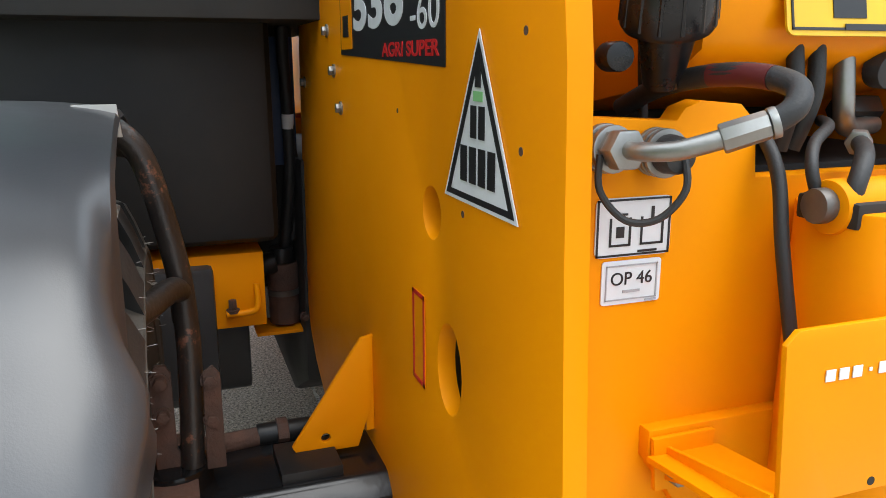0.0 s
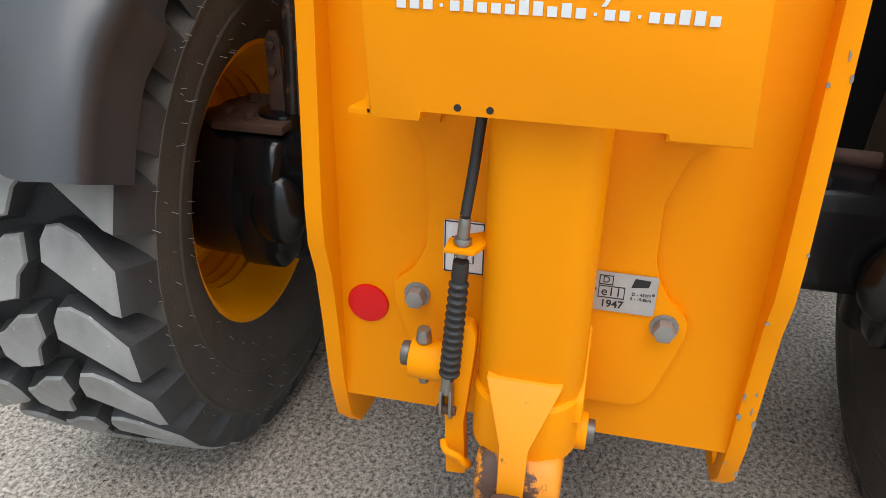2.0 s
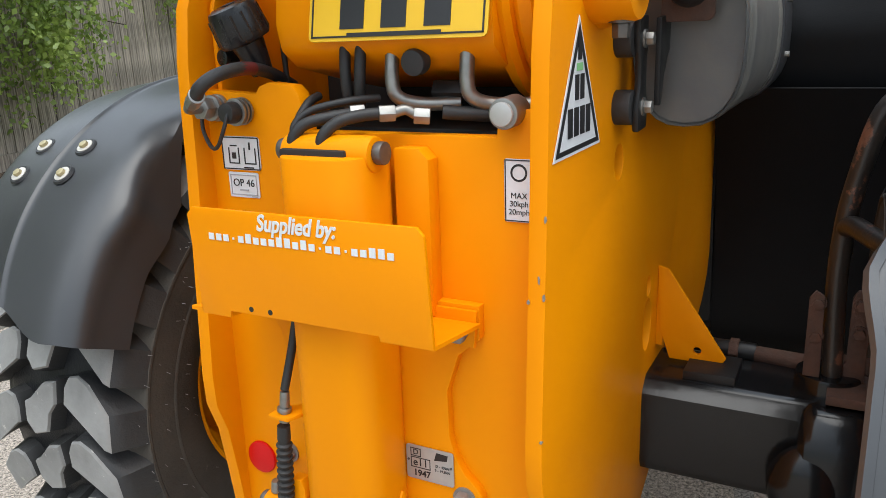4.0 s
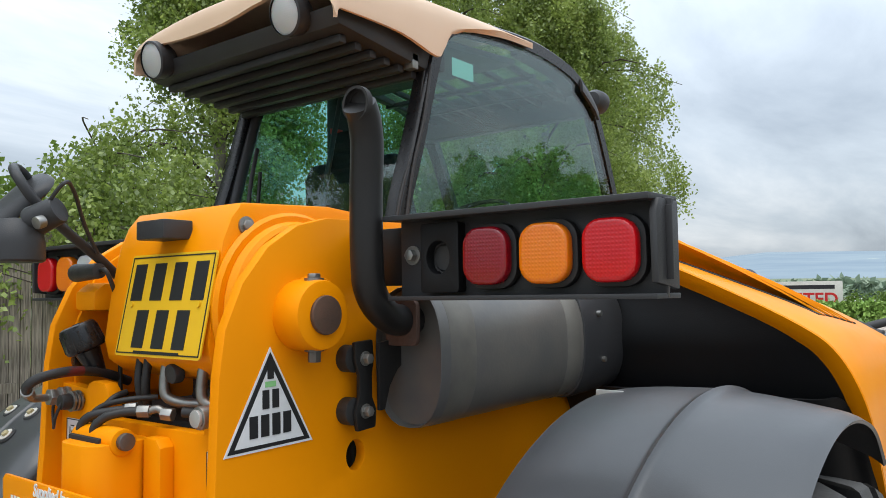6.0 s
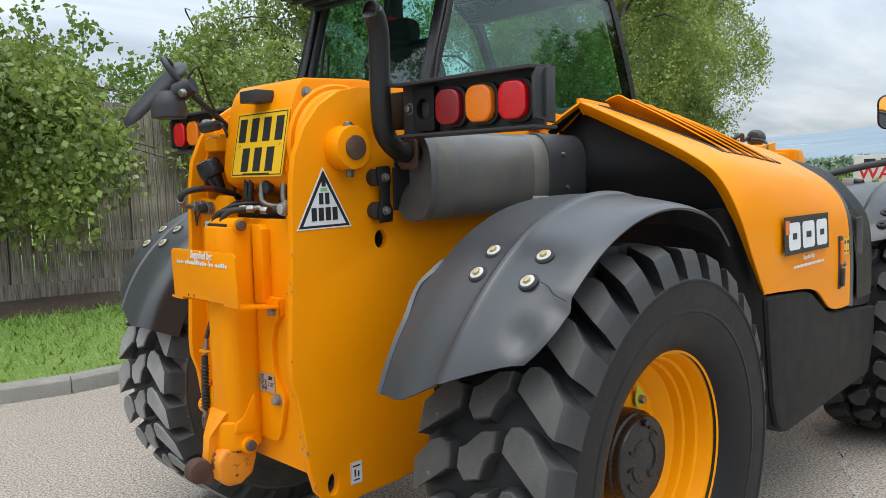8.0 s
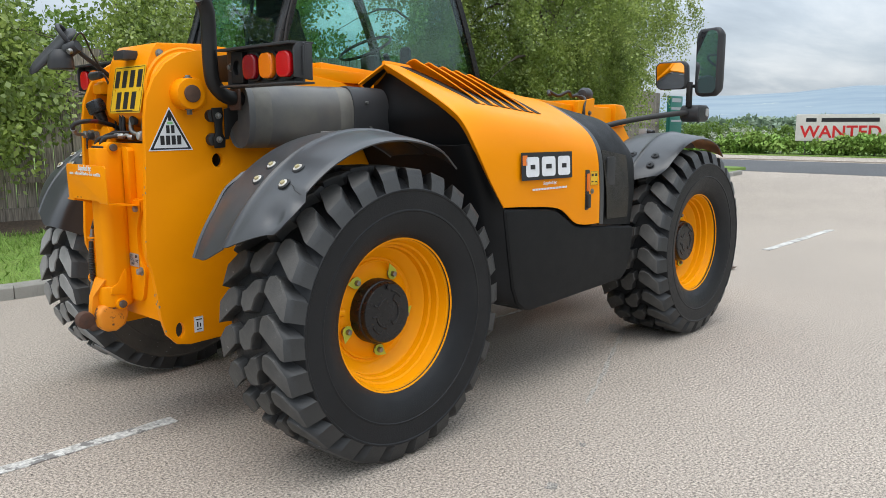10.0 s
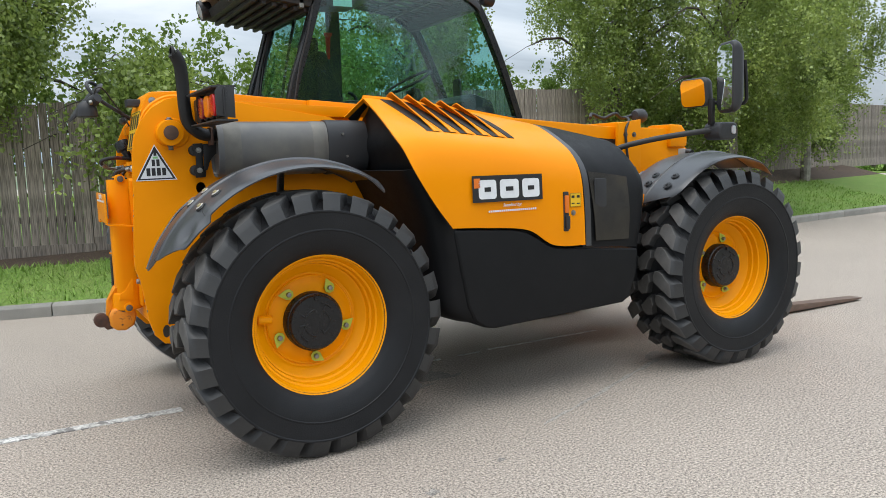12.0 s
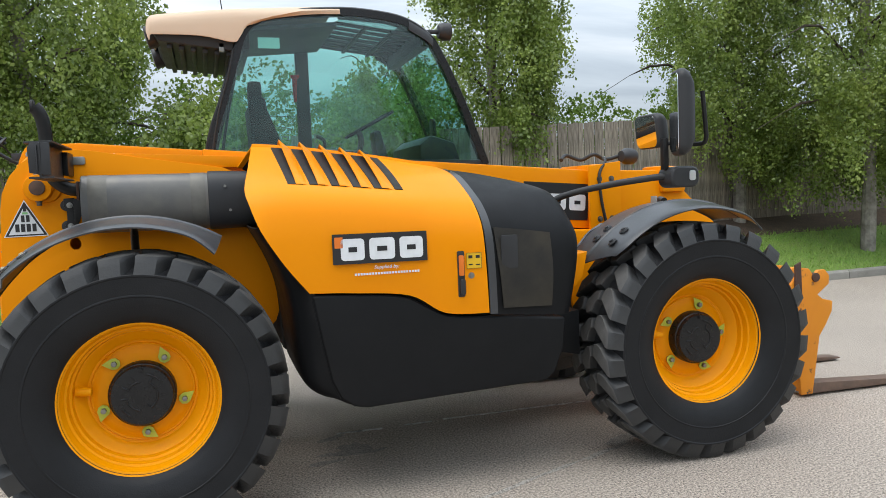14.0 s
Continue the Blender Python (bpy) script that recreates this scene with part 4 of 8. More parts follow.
CORNER = [
    [(1.500, -0.40, 1.455), (1.500, -0.55, 1.550), (1.515, -0.74, 1.510), (1.532, -0.915, 1.418), (1.545, -1.018, 1.338), (1.557, -1.074, 1.23), (1.565, -1.089, 1.05), (1.570, -1.089, 0.842)],
    [(1.72, -0.40, 1.43), (1.72, -0.56, 1.515), (1.73, -0.74, 1.482), (1.74, -0.90, 1.410), (1.77, -1.00, 1.320), (1.78, -1.062, 1.20), (1.79, -1.080, 1.03), (1.80, -1.082, 0.822)],
    [(1.93, -0.40, 1.38), (1.94, -0.58, 1.455), (1.96, -0.74, 1.445), (1.985, -0.86, 1.405), (2.02, -0.96, 1.300), (2.045, -1.02, 1.19), (2.03, -1.045, 1.03), (1.985, -1.052, 0.806)],
    [(2.00, -0.40, 1.33), (2.02, -0.58, 1.40), (2.04, -0.72, 1.39), (2.06, -0.82, 1.345), (2.075, -0.90, 1.26), (2.085, -0.95, 1.15), (2.06, -0.97, 1.00), (2.01, -0.975, 0.806)],
]
P("corner_panel", sheet(CORNER, 5, 5, -0.010), "skirt", "black mesh corner panel in front of the bonnet", smooth=50)
SCREEN = [[(x + sx, y - 0.011, z) for x, y, z in row] for row, sx in (
    ([(1.600, -1.060, 1.255), (1.618, -1.088, 1.05), (1.632, -1.090, 0.87)], 0), ([(1.76, -1.052, 1.235), (1.77, -1.080, 1.03), (1.78, -1.082, 0.865)], 0), ([(1.90, -1.043, 1.215), (1.905, -1.064, 1.03), (1.89, -1.070, 0.86)], 0))]
# highlight of the panel's rounded edge, laid on as a paler strip
edge = [[(x + dx, y - 0.008, z + 0.002) for dx in (-0.004, 0.014, 0.034)] for x, y, z in CORNER[0][1:]]
P("corner_strip", sheet(edge, 4, 2, 0.006), "guard", "grey strip painted as the highlight on the corner panel's rounded edge", smooth=60)
P("screen_plate", slab(round_rect(0.085, 0.16, 0.01, 3, 1.672, 1.135), "y", -1.099, -1.090, 0.003), "plastic", "oblong black plate behind the mesh")
P("screen", sheet(SCREEN, 4, 4, 0.004), "screen", "dusty grey mesh screen", smooth=50)
liner = bmesh.new()
slab([(0.58, 1.60), (0.62, 1.40), (0.68, 1.20), (0.76, 1.0), (0.80, 0.62), (1.6, 0.62), (1.6, 1.40), (0.9, 1.55)], "y", -1.03, -0.31, 0.01, liner)
for v in liner.verts:
    if v.co.z > 1.38:
        v.co.z -= 0.06 + 0.27 * max(0.0, -v.co.y - 0.31)
P("engine_bay_liner", liner, "matt", "black wheel-arch liner below the bonnet")

# silencer with its heat shield, strap, mounts and tail pipe
def oval(x, s=1.0):
    out = []
    for k in range(28):
        a = k * math.tau / 28
        c, q = math.cos(a), math.sin(a)
        out.append((x, -0.396 + 0.086 * s * math.copysign(abs(c) ** 0.8, c), 1.432 + 0.140 * s * math.copysign(abs(q) ** 0.8, q)))
    return out


def shell(stations, bm=None):
    own = bmesh.new()
    rings = [[own.verts.new(p) for p in ring] for ring in stations]
    for p, q in zip(rings, rings[1:]):
        for j in range(len(p)):
            own.faces.new((p[j], p[(j + 1) % len(p)], q[(j + 1) % len(p)], q[j]))
    own.faces.new(rings[0][::-1])
    own.faces.new(rings[-1])
    bmesh.ops.recalc_face_normals(own, faces=own.faces)
    return into(bm, own)


silencer = P("silencer", shell([oval(-0.10, 0.88), oval(-0.262, 0.985), oval(-0.266, 0.995), oval(-0.264, 1.004), oval(-0.26, 1.008), oval(0.32, 1.0), oval(0.335, 0.97)]), "muffler", "heat-stained grey silencer in a steel shield", smooth=40)
part("end_cap", shell([oval(-0.085, 0.55), oval(-0.150, 0.80), oval(-0.215, 0.92), oval(-0.254, 0.972), oval(-0.250, 0.965)]), "muffler", silencer, "grey dished end cap", smooth=40)
part("pale_band", shell([oval(-0.235, 1.009), oval(-0.234, 1.012), oval(-0.15, 1.012), oval(-0.149, 1.008)]), "heat", silencer, "pale heat-stained band", smooth=40)
part("pale_band", shell([oval(0.236, 1.003), oval(0.237, 1.008), oval(0.305, 1.007), oval(0.306, 1.002)]), "heat", silencer, "pale heat-stained band", smooth=40)
part("end_cover", shell([oval(0.318, 1.01), oval(0.32, 1.045), oval(0.33, 1.06), oval(0.55, 1.02)]), "plastic", silencer, "black end cover", smooth=40)
for x, z in ((0.40, 1.50), (0.42, 1.38)):
    part("cover_bolt", rod((x, -0.480, z), (x, -0.492, z), 0.007, n=10), "zinc", silencer)
pipe = hose([(-0.16, -0.395, 1.50), (-0.25, -0.398, 1.505), (-0.325, -0.402, 1.512), (-0.385, -0.410, 1.56), (-0.402, -0.416, 1.63), (-0.406, -0.420, 1.75), (-0.410, -0.426, 1.81), (-0.416, -0.431, 1.850), (-0.430, -0.437, 1.882), (-0.444, -0.441, 1.900)], 0.031, 20, 5)
P("tail_pipe", pipe, "black", "bent black exhaust tail pipe")
P("tail_pipe_mouth", spun([(0.0, -0.004), (0.027, -0.004), (0.027, -0.001), (0.0325, 0.0), (0.0325, 0.012), (0.027, 0.012)], 24, m=Matrix.Translation((-0.444, -0.441, 1.900)) @ pose(0, 0, 0, 0, 40, 90)), "matt")
P("pipe_flange", slab(round_rect(0.08, 0.09, 0.012, 3, -0.398, 1.50), "x", -0.288, -0.276, 0.002), "rust", "rusty square flange")
P("pipe_bracket", slab([(-0.315, 1.462), (-0.175, 1.478), (-0.180, 1.455), (-0.215, 1.435), (-0.262, 1.405), (-0.285, 1.375), (-0.300, 1.330), (-0.315, 1.330)], "y", -0.366, -0.358, 0.001), "black", "black sheet bracket under the tail pipe")
mount = P("silencer_mount", slab([(-0.362, 1.465), (-0.312, 1.468), (-0.308, 1.43), (-0.314, 1.40), (-0.314, 1.355), (-0.302, 1.33), (-0.305, 1.295), (-0.355, 1.292), (-0.362, 1.33), (-0.350, 1.36), (-0.350, 1.40), (-0.362, 1.43)], "y", -0.346, -0.335, 0.004), "black", "black two-bolt silencer bracket")
for z in (1.432, 1.330):
    part("rubber_mount", rod((-0.352, -0.304, z), (-0.352, -0.336, z), 0.027, n=20, bevel=0.003), "rubber", mount)
    part("mount_bolt", bolt((-0.335, -0.346, z), (0, -1, 0), 0.011, 0.012, 1.3), "zinc", mount)

# mudguards, one mould on all four wheels
def guard_rows(o, low=157.5):
    rows = []
    for k in range(25):
        f = k / 24
        a = radians(low - (low - 61.0) * f)
        flare = max(0.0, 1 - f / 0.35)
        # the inner wall steps inwards at a pocket that takes the cross tube of the stay
        b = min(1.0, max(0.0, (0.325 - f) / 0.045))
        lip = 0.020 * math.exp(-((f - 0.235) / 0.035) ** 2)
        # the inner wall is deep only behind the left-hand wheels' stays; elsewhere it is a low lip
        deep = 0.12 if o < 0 else min(1.0, max(0.12, 1 - (f - 0.34) / 0.12))
        inner = [(0.696 - 0.006 * b - lip, -0.155 * deep), (0.700 - 0.006 * b - lip, -0.085 * deep), (0.705 - 0.012 * b - lip, (-0.024 - 0.010 * b) * min(1.0, deep * 3)), (0.735 - 0.004 * b, -0.002 - 0.003 * b)]
        row = []
        for y, dr in inner + [(0.80, 0.004), (0.890, 0.007), (0.914, 0.009), (0.923, 0.014), (0.934, 0.006), (0.99, 0.0), (1.06, -0.010), (1.115, -0.020), (1.140, -0.032)]:
            r = 0.740 + dr + 0.016 * math.sin(f * math.pi)
            if f > 0.9 and y > 1.0:
                r -= 0.030 * (f - 0.9) / 0.1 * (y - 1.0) / 0.14
            yy = y - 0.055 * flare * flare * (y - 0.66) / 0.44
            aa = a
            if f < 0.2:
                aa -= (0.2 - f) * 0.9 * max(0.0, (y - 0.80) / 0.3)
            row.append((r * math.cos(aa), o * yy, r * math.sin(aa)))
        rows.append(row)
    return rows


for sx, ax in enumerate(AXLES):
    for o in (-1, 1):
        name = "mudguard"
        rows = guard_rows(o, 157.5 if ax < 1 else 147.0)
        if o < 0:
            rows = [r[::-1] for r in rows]
        skin = sheet(rows, 2, 3, 0.007)
        if ax == 0 and o < 0:
            # dent and torn edge of the rear right-hand guard
            for v in skin.verts:
                r = math.hypot(v.co.x, v.co.z)
                a = math.degrees(math.atan2(v.co.z, v.co.x))
                q = ((a - 141) * 0.0133 / 0.05) ** 2 + ((v.co.y + 1.06) / 0.035) ** 2
                k = 1 - 0.022 * math.exp(-q) / r
                if 131.5 < a < 150 and v.co.y < -1.04:
                    k -= 0.35 * (-1.04 - v.co.y) * (1 - (a - 131.5) / 18.5)
                v.co.x, v.co.z = v.co.x * k, v.co.z * k
        guard = P(name, skin, "guard", "black moulded plastic mudguard over the wheel", smooth=40, at=pose(ax, -0.030 if o > 0 else 0.0, HUB_Z - (0.032 if ax > 1 else 0.0)))
        for dx, y, dz in ((-0.427, 0.850, 0.622), (-0.420, 1.000, 0.622), (-0.491, 0.850, 0.572), (-0.492, 1.005, 0.570)):
            d = Vector((dx, 0, dz)).normalized()
            rr = 0.7635 if y < 0.9 else 0.7535
            p = Vector((d.x * rr, o * (y + 0.019), d.z * rr))
            cup = spun([(0.018, 0.0012), (0.023, 0.0014), (0.026, -0.003)], 24, m=Matrix.Translation(p) @ d.to_track_quat("Y", "Z").to_matrix().to_4x4())
            part("bolt_recess", cup, "plastic", guard)
            part("washer", rod(p - d * 0.006, p + d * 0.003, 0.0185, n=20, bevel=0.001), "bright_zinc" if ax < 1 else "plastic", guard)
            part("guard_bolt", rod(p, p + d * 0.010, 0.0105, 0.0098, 6, 0.001), "yellow_zinc" if ax < 1 else "plastic", guard)
        if ax == 0 and o < 0:
            tear = [(rr * math.cos(radians(a)), y, rr * math.sin(radians(a))) for a, y, rr in ((130.6, -1.062, 0.7515), (131.2, -1.085, 0.7485), (132.4, -1.105, 0.7440), (133.0, -1.138, 0.7315))]
            part("tear", hose(tear, 0.0013, 6, 3), "matt", guard, "torn crack at the edge")
        # stay of bent tube down to the steering knuckle
        stay = P("mudguard_stay", hose([(ax - 0.04, o * 0.80, 1.338), (ax - 0.03, o * 0.745, 1.345), (ax - 0.02, o * 0.711, 1.328), (ax - 0.02, o * 0.678, 1.283), (ax - 0.02, o * 0.651, 1.162), (ax - 0.02, o * 0.641, 1.083), (ax - 0.02, o * 0.638, 0.974), (ax - 0.02, o * 0.646, 0.80)], 0.0185, 14, 5), "tube", "bent black tube mudguard stay, flaking to rust", at=pose(0, -0.035 if o > 0 else 0.0, 0))
        part("guard_tab", slab([(o * 0.700, 1.322), (o * 0.760, 1.322), (o * 0.760, 1.366), (o * 0.704, 1.366)], "x", ax - 0.062, ax - 0.056, 0.001), "alu", stay, "pale grey steel tab")
        part("cross_tube", hose([(ax - 0.34, o * 0.80, 1.090), (ax - 0.22, o * 0.735, 1.092), (ax - 0.12, o * 0.688, 1.095), (ax - 0.05, o * 0.655, 1.098), (ax - 0.02, o * 0.642, 1.08), (ax - 0.02, o * 0.640, 1.04)], 0.0185, 14, 5), "tube", stay)
        part("clamp_plate", slab([(o * 0.70, 0.79), (o * 0.70, 0.955), (o * 0.69, 0.97), (o * 0.675, 0.97), (o * 0.667, 0.955), (o * 0.667, 0.83), (o * 0.65, 0.80), (o * 0.60, 0.79)], "x", ax - 0.02, ax - 0.008, 0.002), "rust", stay, "rusty clamp plate")
        for y, z in ((0.684, 0.945), (0.684, 0.89), (0.612, 0.945), (0.612, 0.88)):
            part("clamp_bolt", bolt((ax - 0.035 if y < 0.65 else ax - 0.02, o * y, z), (-1, 0, 0), 0.011, 0.012, 1.3), "rust", stay)
        part("clamp_strap", slab([(o * 0.596, 0.80), (o * 0.596, 0.955), (o * 0.606, 0.97), (o * 0.622, 0.96), (o * 0.625, 0.80)], "x", ax - 0.045, ax - 0.034, 0.002), "rust", stay)
        part("knuckle_plate", slab([(ax - 0.10, o * 0.640), (ax + 0.12, o * 0.640), (ax + 0.12, o * 0.80), (ax + 0.05, o * 0.84), (ax - 0.06, o * 0.84), (ax - 0.10, o * 0.80)], "z", 0.772, 0.790, 0.002), "rust", stay, "rusty plate on the steering knuckle")
        for x, y in ((ax - 0.06, 0.73), (ax + 0.03, 0.72), (ax + 0.06, 0.78), (ax - 0.04, 0.79)):
            part("knuckle_bolt", bolt((x, o * y, 0.790), (0, 0, 1), 0.014, 0.013, 1.3), "rust", stay)

# axles
for ax in AXLES:
    beam = bmesh.new()
    slab([(ax - 0.10, 0.560), (ax + 0.10, 0.560), (ax + 0.11, 0.585), (ax + 0.11, 0.735), (ax + 0.08, 0.765), (ax - 0.08, 0.765), (ax - 0.11, 0.735), (ax - 0.11, 0.585)], "y", -0.64, 0.64, 0.012, beam)
    axle = P("axle", beam, "axle", "glossy black axle casing")
    for o in (-1, 1):
        kn = bmesh.new()
        slab([(ax - 0.13, 0.46), (ax + 0.13, 0.46), (ax + 0.15, 0.52), (ax + 0.15, 0.70), (ax + 0.11, 0.765), (ax - 0.11, 0.765), (ax - 0.15, 0.70), (ax - 0.15, 0.52)], "y", o * 0.60, o * 0.72, 0.03, kn, seg=3)
        rod((ax, o * 0.70, 0.612), (ax, o * 0.84, 0.612), 0.175, 0.17, 36, 0.012, kn)
        rod((ax, o * 0.64, 0.45), (ax, o * 0.64, 0.80), 0.06, 0.06, 20, 0.01, kn)
        own = bmesh.new()
        bmesh.ops.create_uvsphere(own, u_segments=20, v_segments=12, radius=0.075)
        into(kn, own, Matrix.Translation((ax - 0.125, o * 0.62, 0.61)) @ Matrix.Diagonal((0.55, 0.9, 1.15, 1)))
        part("knuckle", kn, "axle", axle, "black steering knuckle")
    part("top_pad", slab([(-0.48, 0.782), (-0.38, 0.782), (-0.38, 0.755), (-0.48, 0.755)], "x", ax - 0.07, ax + 0.04, 0.003), "black", axle)
    part("top_pad", slab([(0.48, 0.782), (0.38, 0.782), (0.38, 0.755), (0.48, 0.755)], "x", ax - 0.07, ax + 0.04, 0.003), "black", axle)
    side = 0.10 if ax < 1 else -0.10
    ram = rod((ax + side, -0.30, 0.772), (ax + side, 0.30, 0.772), 0.030, n=20, bevel=0.005)
    for o in (-1, 1):
        rod((ax + side, o * 0.28, 0.772), (ax + side, o * 0.42, 0.772), 0.012, n=14, bm=ram)
        rod((ax + side, o * 0.40, 0.772), (ax + side, o * 0.50, 0.772), 0.021, n=16, bevel=0.004, bm=ram)
    for o in (-1, 1):
        part("rod_nut", rod((ax + side, o * 0.445, 0.772), (ax + side, o * 0.465, 0.772), 0.027, n=6, bevel=0.003), "rust", axle)
    part("steering_ram", ram, "black", axle, "black steering cylinder with its rods")
    for o in (-1, 1):
        part("tie_rod_end", rod((ax + side, o * 0.48, 0.772), (ax + side * 0.8, o * 0.60, 0.772), 0.017, 0.021, 14, 0.004), "rust", axle)

# underside: gearbox, belly and prop shaft seen between the wheels
P("belly", slab([(0.62, 1.20), (2.45, 1.10), (2.6, 0.95), (2.6, 0.62), (2.1, 0.50), (0.9, 0.50), (0.66, 0.62)], "y", -0.32, 0.32, 0.02), "matt", "black chassis between the axles")
P("front_frame", slab([(2.30, 1.18), (3.20, 1.16), (3.30, 0.80), (3.20, 0.50), (2.40, 0.55)], "y", -0.34, 0.34, 0.02), "yellow", "yellow front frame of the chassis")
P("front_post", slab([(2.07, 1.08), (2.17, 1.10), (2.14, 0.97), (2.10, 0.92), (2.07, 0.92)], "y", -0.93, -0.30, 0.008), "yellow", "yellow upright behind the front wheel")
P("front_step", slab([(1.95, 0.78), (2.12, 0.80), (2.12, 0.56), (1.95, 0.60)], "y", -0.92, -0.32, 0.01), "skirt")
P("fuel_tank", slab([(0.50, 1.56), (1.5, 1.56), (1.5, 1.03), (0.50, 1.03)], "y", 0.388, 1.09, 0.03, seg=3), "black", "big black tank under the cab")
P("tank_rail", slab([(0.53, 1.005), (1.5, 1.005), (1.5, 0.832), (0.53, 0.832)], "y", 0.425, 0.90, 0.004), "yellow", "yellow rail below the tank")
P("battery_box", slab([(0.49, 0.985), (1.2, 0.985), (1.2, 0.655), (0.53, 0.655), (0.49, 0.69)], "y", 0.537, 0.80, 0.012), "plastic", "black plastic box below the tank")
P("battery_box", slab([(0.94, 0.715), (1.35, 0.715), (1.35, 0.50), (0.96, 0.50), (0.94, 0.52)], "y", 0.431, 0.605, 0.014), "plastic")
P("tow_eye", hose([(0.52, 0.445, 0.935), (0.51, 0.445, 0.885), (0.51, 0.465, 0.872), (0.51, 0.515, 0.872)], 0.0075, 8), "yellow")
P("rail_bolt", bolt((0.515, 0.500, 0.878), (0, 0, 1), 0.010, 0.022, 1.5), "rust")
filt = P("filter", rod((0.737, 0.357, 0.765), (0.737, 0.357, 0.925), 0.039, n=22, bevel=0.005), "rust", "rusty brown cylinder with a clip")
part("filter_clip", rod((0.737, 0.357, 0.842), (0.737, 0.357, 0.857), 0.0415, n=22), "steel", filt)
part("filter_head", rod((0.737, 0.357, 0.925), (0.737, 0.357, 0.965), 0.034, 0.028, 18, 0.005), "black", filt)
part("filter_head", rod((0.72, 0.415, 0.925), (0.72, 0.375, 0.930), 0.028, n=16, bevel=0.004), "black", filt)
P("filter_tray", slab([(0.68, 0.303), (0.80, 0.303), (0.80, 0.435), (0.68, 0.435)], "z", 0.750, 0.759, 0.002), "yellow", "yellow tray below the filter")
P("tray_bolt", bolt((0.655, 0.318, 0.80), (-1, 0, 0), 0.009, 0.014, 1.4), "rust")
P("frame_hose", hose([(0.735, 0.350, 0.96), (0.72, 0.340, 1.05), (0.70, 0.332, 1.16), (0.69, 0.332, 1.32), (0.67, 0.340, 1.46), (0.63, 0.338, 1.54), (0.56, 0.325, 1.575), (0.50, 0.318, 1.58)], 0.014, 12), "rubber", "black hydraulic hose up the frame plate")
P("frame_hose", hose([(0.745, 0.330, 0.98), (0.735, 0.312, 1.06), (0.73, 0.308, 1.14), (0.735, 0.318, 1.22), (0.74, 0.330, 1.30), (0.74, 0.335, 1.5)], 0.009, 10), "rubber")
P("hose_tag", rod((0.694, 0.332, 1.265), (0.691, 0.332, 1.300), 0.0146, n=16), "white", "pale paper tag round the hose")
P("frame_hose_fitting", rod((0.50, 0.318, 1.58), (0.44, 0.312, 1.58), 0.015, 0.013, 6, 0.001), "zinc")
# plain dark blue strip between the hose and the plate
P("blue_hose_guard", slab([(0.752, 1.17), (0.762, 1.17), (0.762, 1.48), (0.752, 1.48)], "y", 0.304, 0.372, 0.002), "blue", "dark blue strip behind the hose")
P("cab_side", slab([(1.45, 1.66), (2.15, 1.60), (2.25, 0.8), (1.45, 0.75)], "y", 0.34, 1.09, 0.02), "black", "black lower cab side")


# cab on the left-hand side
CR, CL = 0.178, 1.10
SIDE = [(0.325, 1.60), (0.370, 1.82), (0.438, 2.02), (0.528, 2.305), (0.560, 2.385), (0.600, 2.440), (0.665, 2.478), (0.75, 2.500), (1.14, 2.532), (1.42, 2.510), (1.56, 2.470), (1.66, 2.405), (1.73, 2.32), (1.885, 1.99), (2.03, 1.60)]
for y, name in ((CR, "cab_frame"), (CL, "cab_frame")):
    path = smooth_line([(x, y, z) for x, z in SIDE], 4)
    bm = bmesh.new()
    s = 0.026
    rings = []
    for i, p in enumerate(path):
        d = (path[min(i + 1, len(path) - 1)] - path[max(i - 1, 0)]).normalized()
        nrm = Vector((-d.z, 0, d.x))
        rings.append([bm.verts.new(p + nrm * a + Vector((0, b, 0))) for a, b in ((-s, -0.028), (s * 0.7, -0.028), (s, -0.020), (s, 0.028), (-s, 0.028))])
    for p, q in zip(rings, rings[1:]):
        for j in range(5):
            bm.faces.new((p[j], p[(j + 1) % 5], q[(j + 1) % 5], q[j]))
    bm.faces.new(rings[0])
    bm.faces.new(rings[-1][::-1])
    bmesh.ops.recalc_face_normals(bm, faces=bm.faces)
    P(name, bm, "gloss_black", "black curved cab frame", smooth=45)
pane = bmesh.new()
outline = [(x, z) for x, z in SIDE[1:-1]] + [(2.0, 1.62), (0.36, 1.62)]
slab(outline, "y", CR - 0.022, CR - 0.016, 0, pane)
win = P("side_window", pane, "glass", "large curved side window with trees mirrored in it", smooth=30)
win.visible_shadow = False
pane = bmesh.new()
slab(outline, "y", CL + 0.016, CL + 0.022, 0, pane)
win = P("side_window", pane, "glass", "cab door glass", smooth=30)
win.visible_shadow = False


def quad_plate(a, b, c, d, t, bm=None):
    own = bmesh.new()
    a, b, c, d = (Vector(p) for p in (a, b, c, d))
    n = (b - a).cross(d - a).normalized() * t
    lo = [own.verts.new(p) for p in (a, b, c, d)]
    hi = [own.verts.new(p + n) for p in (a, b, c, d)]
    own.faces.new(lo[::-1])
    own.faces.new(hi)
    for i in range(4):
        own.faces.new((lo[i], lo[(i + 1) % 4], hi[(i + 1) % 4], hi[i]))
    return into(bm, own)


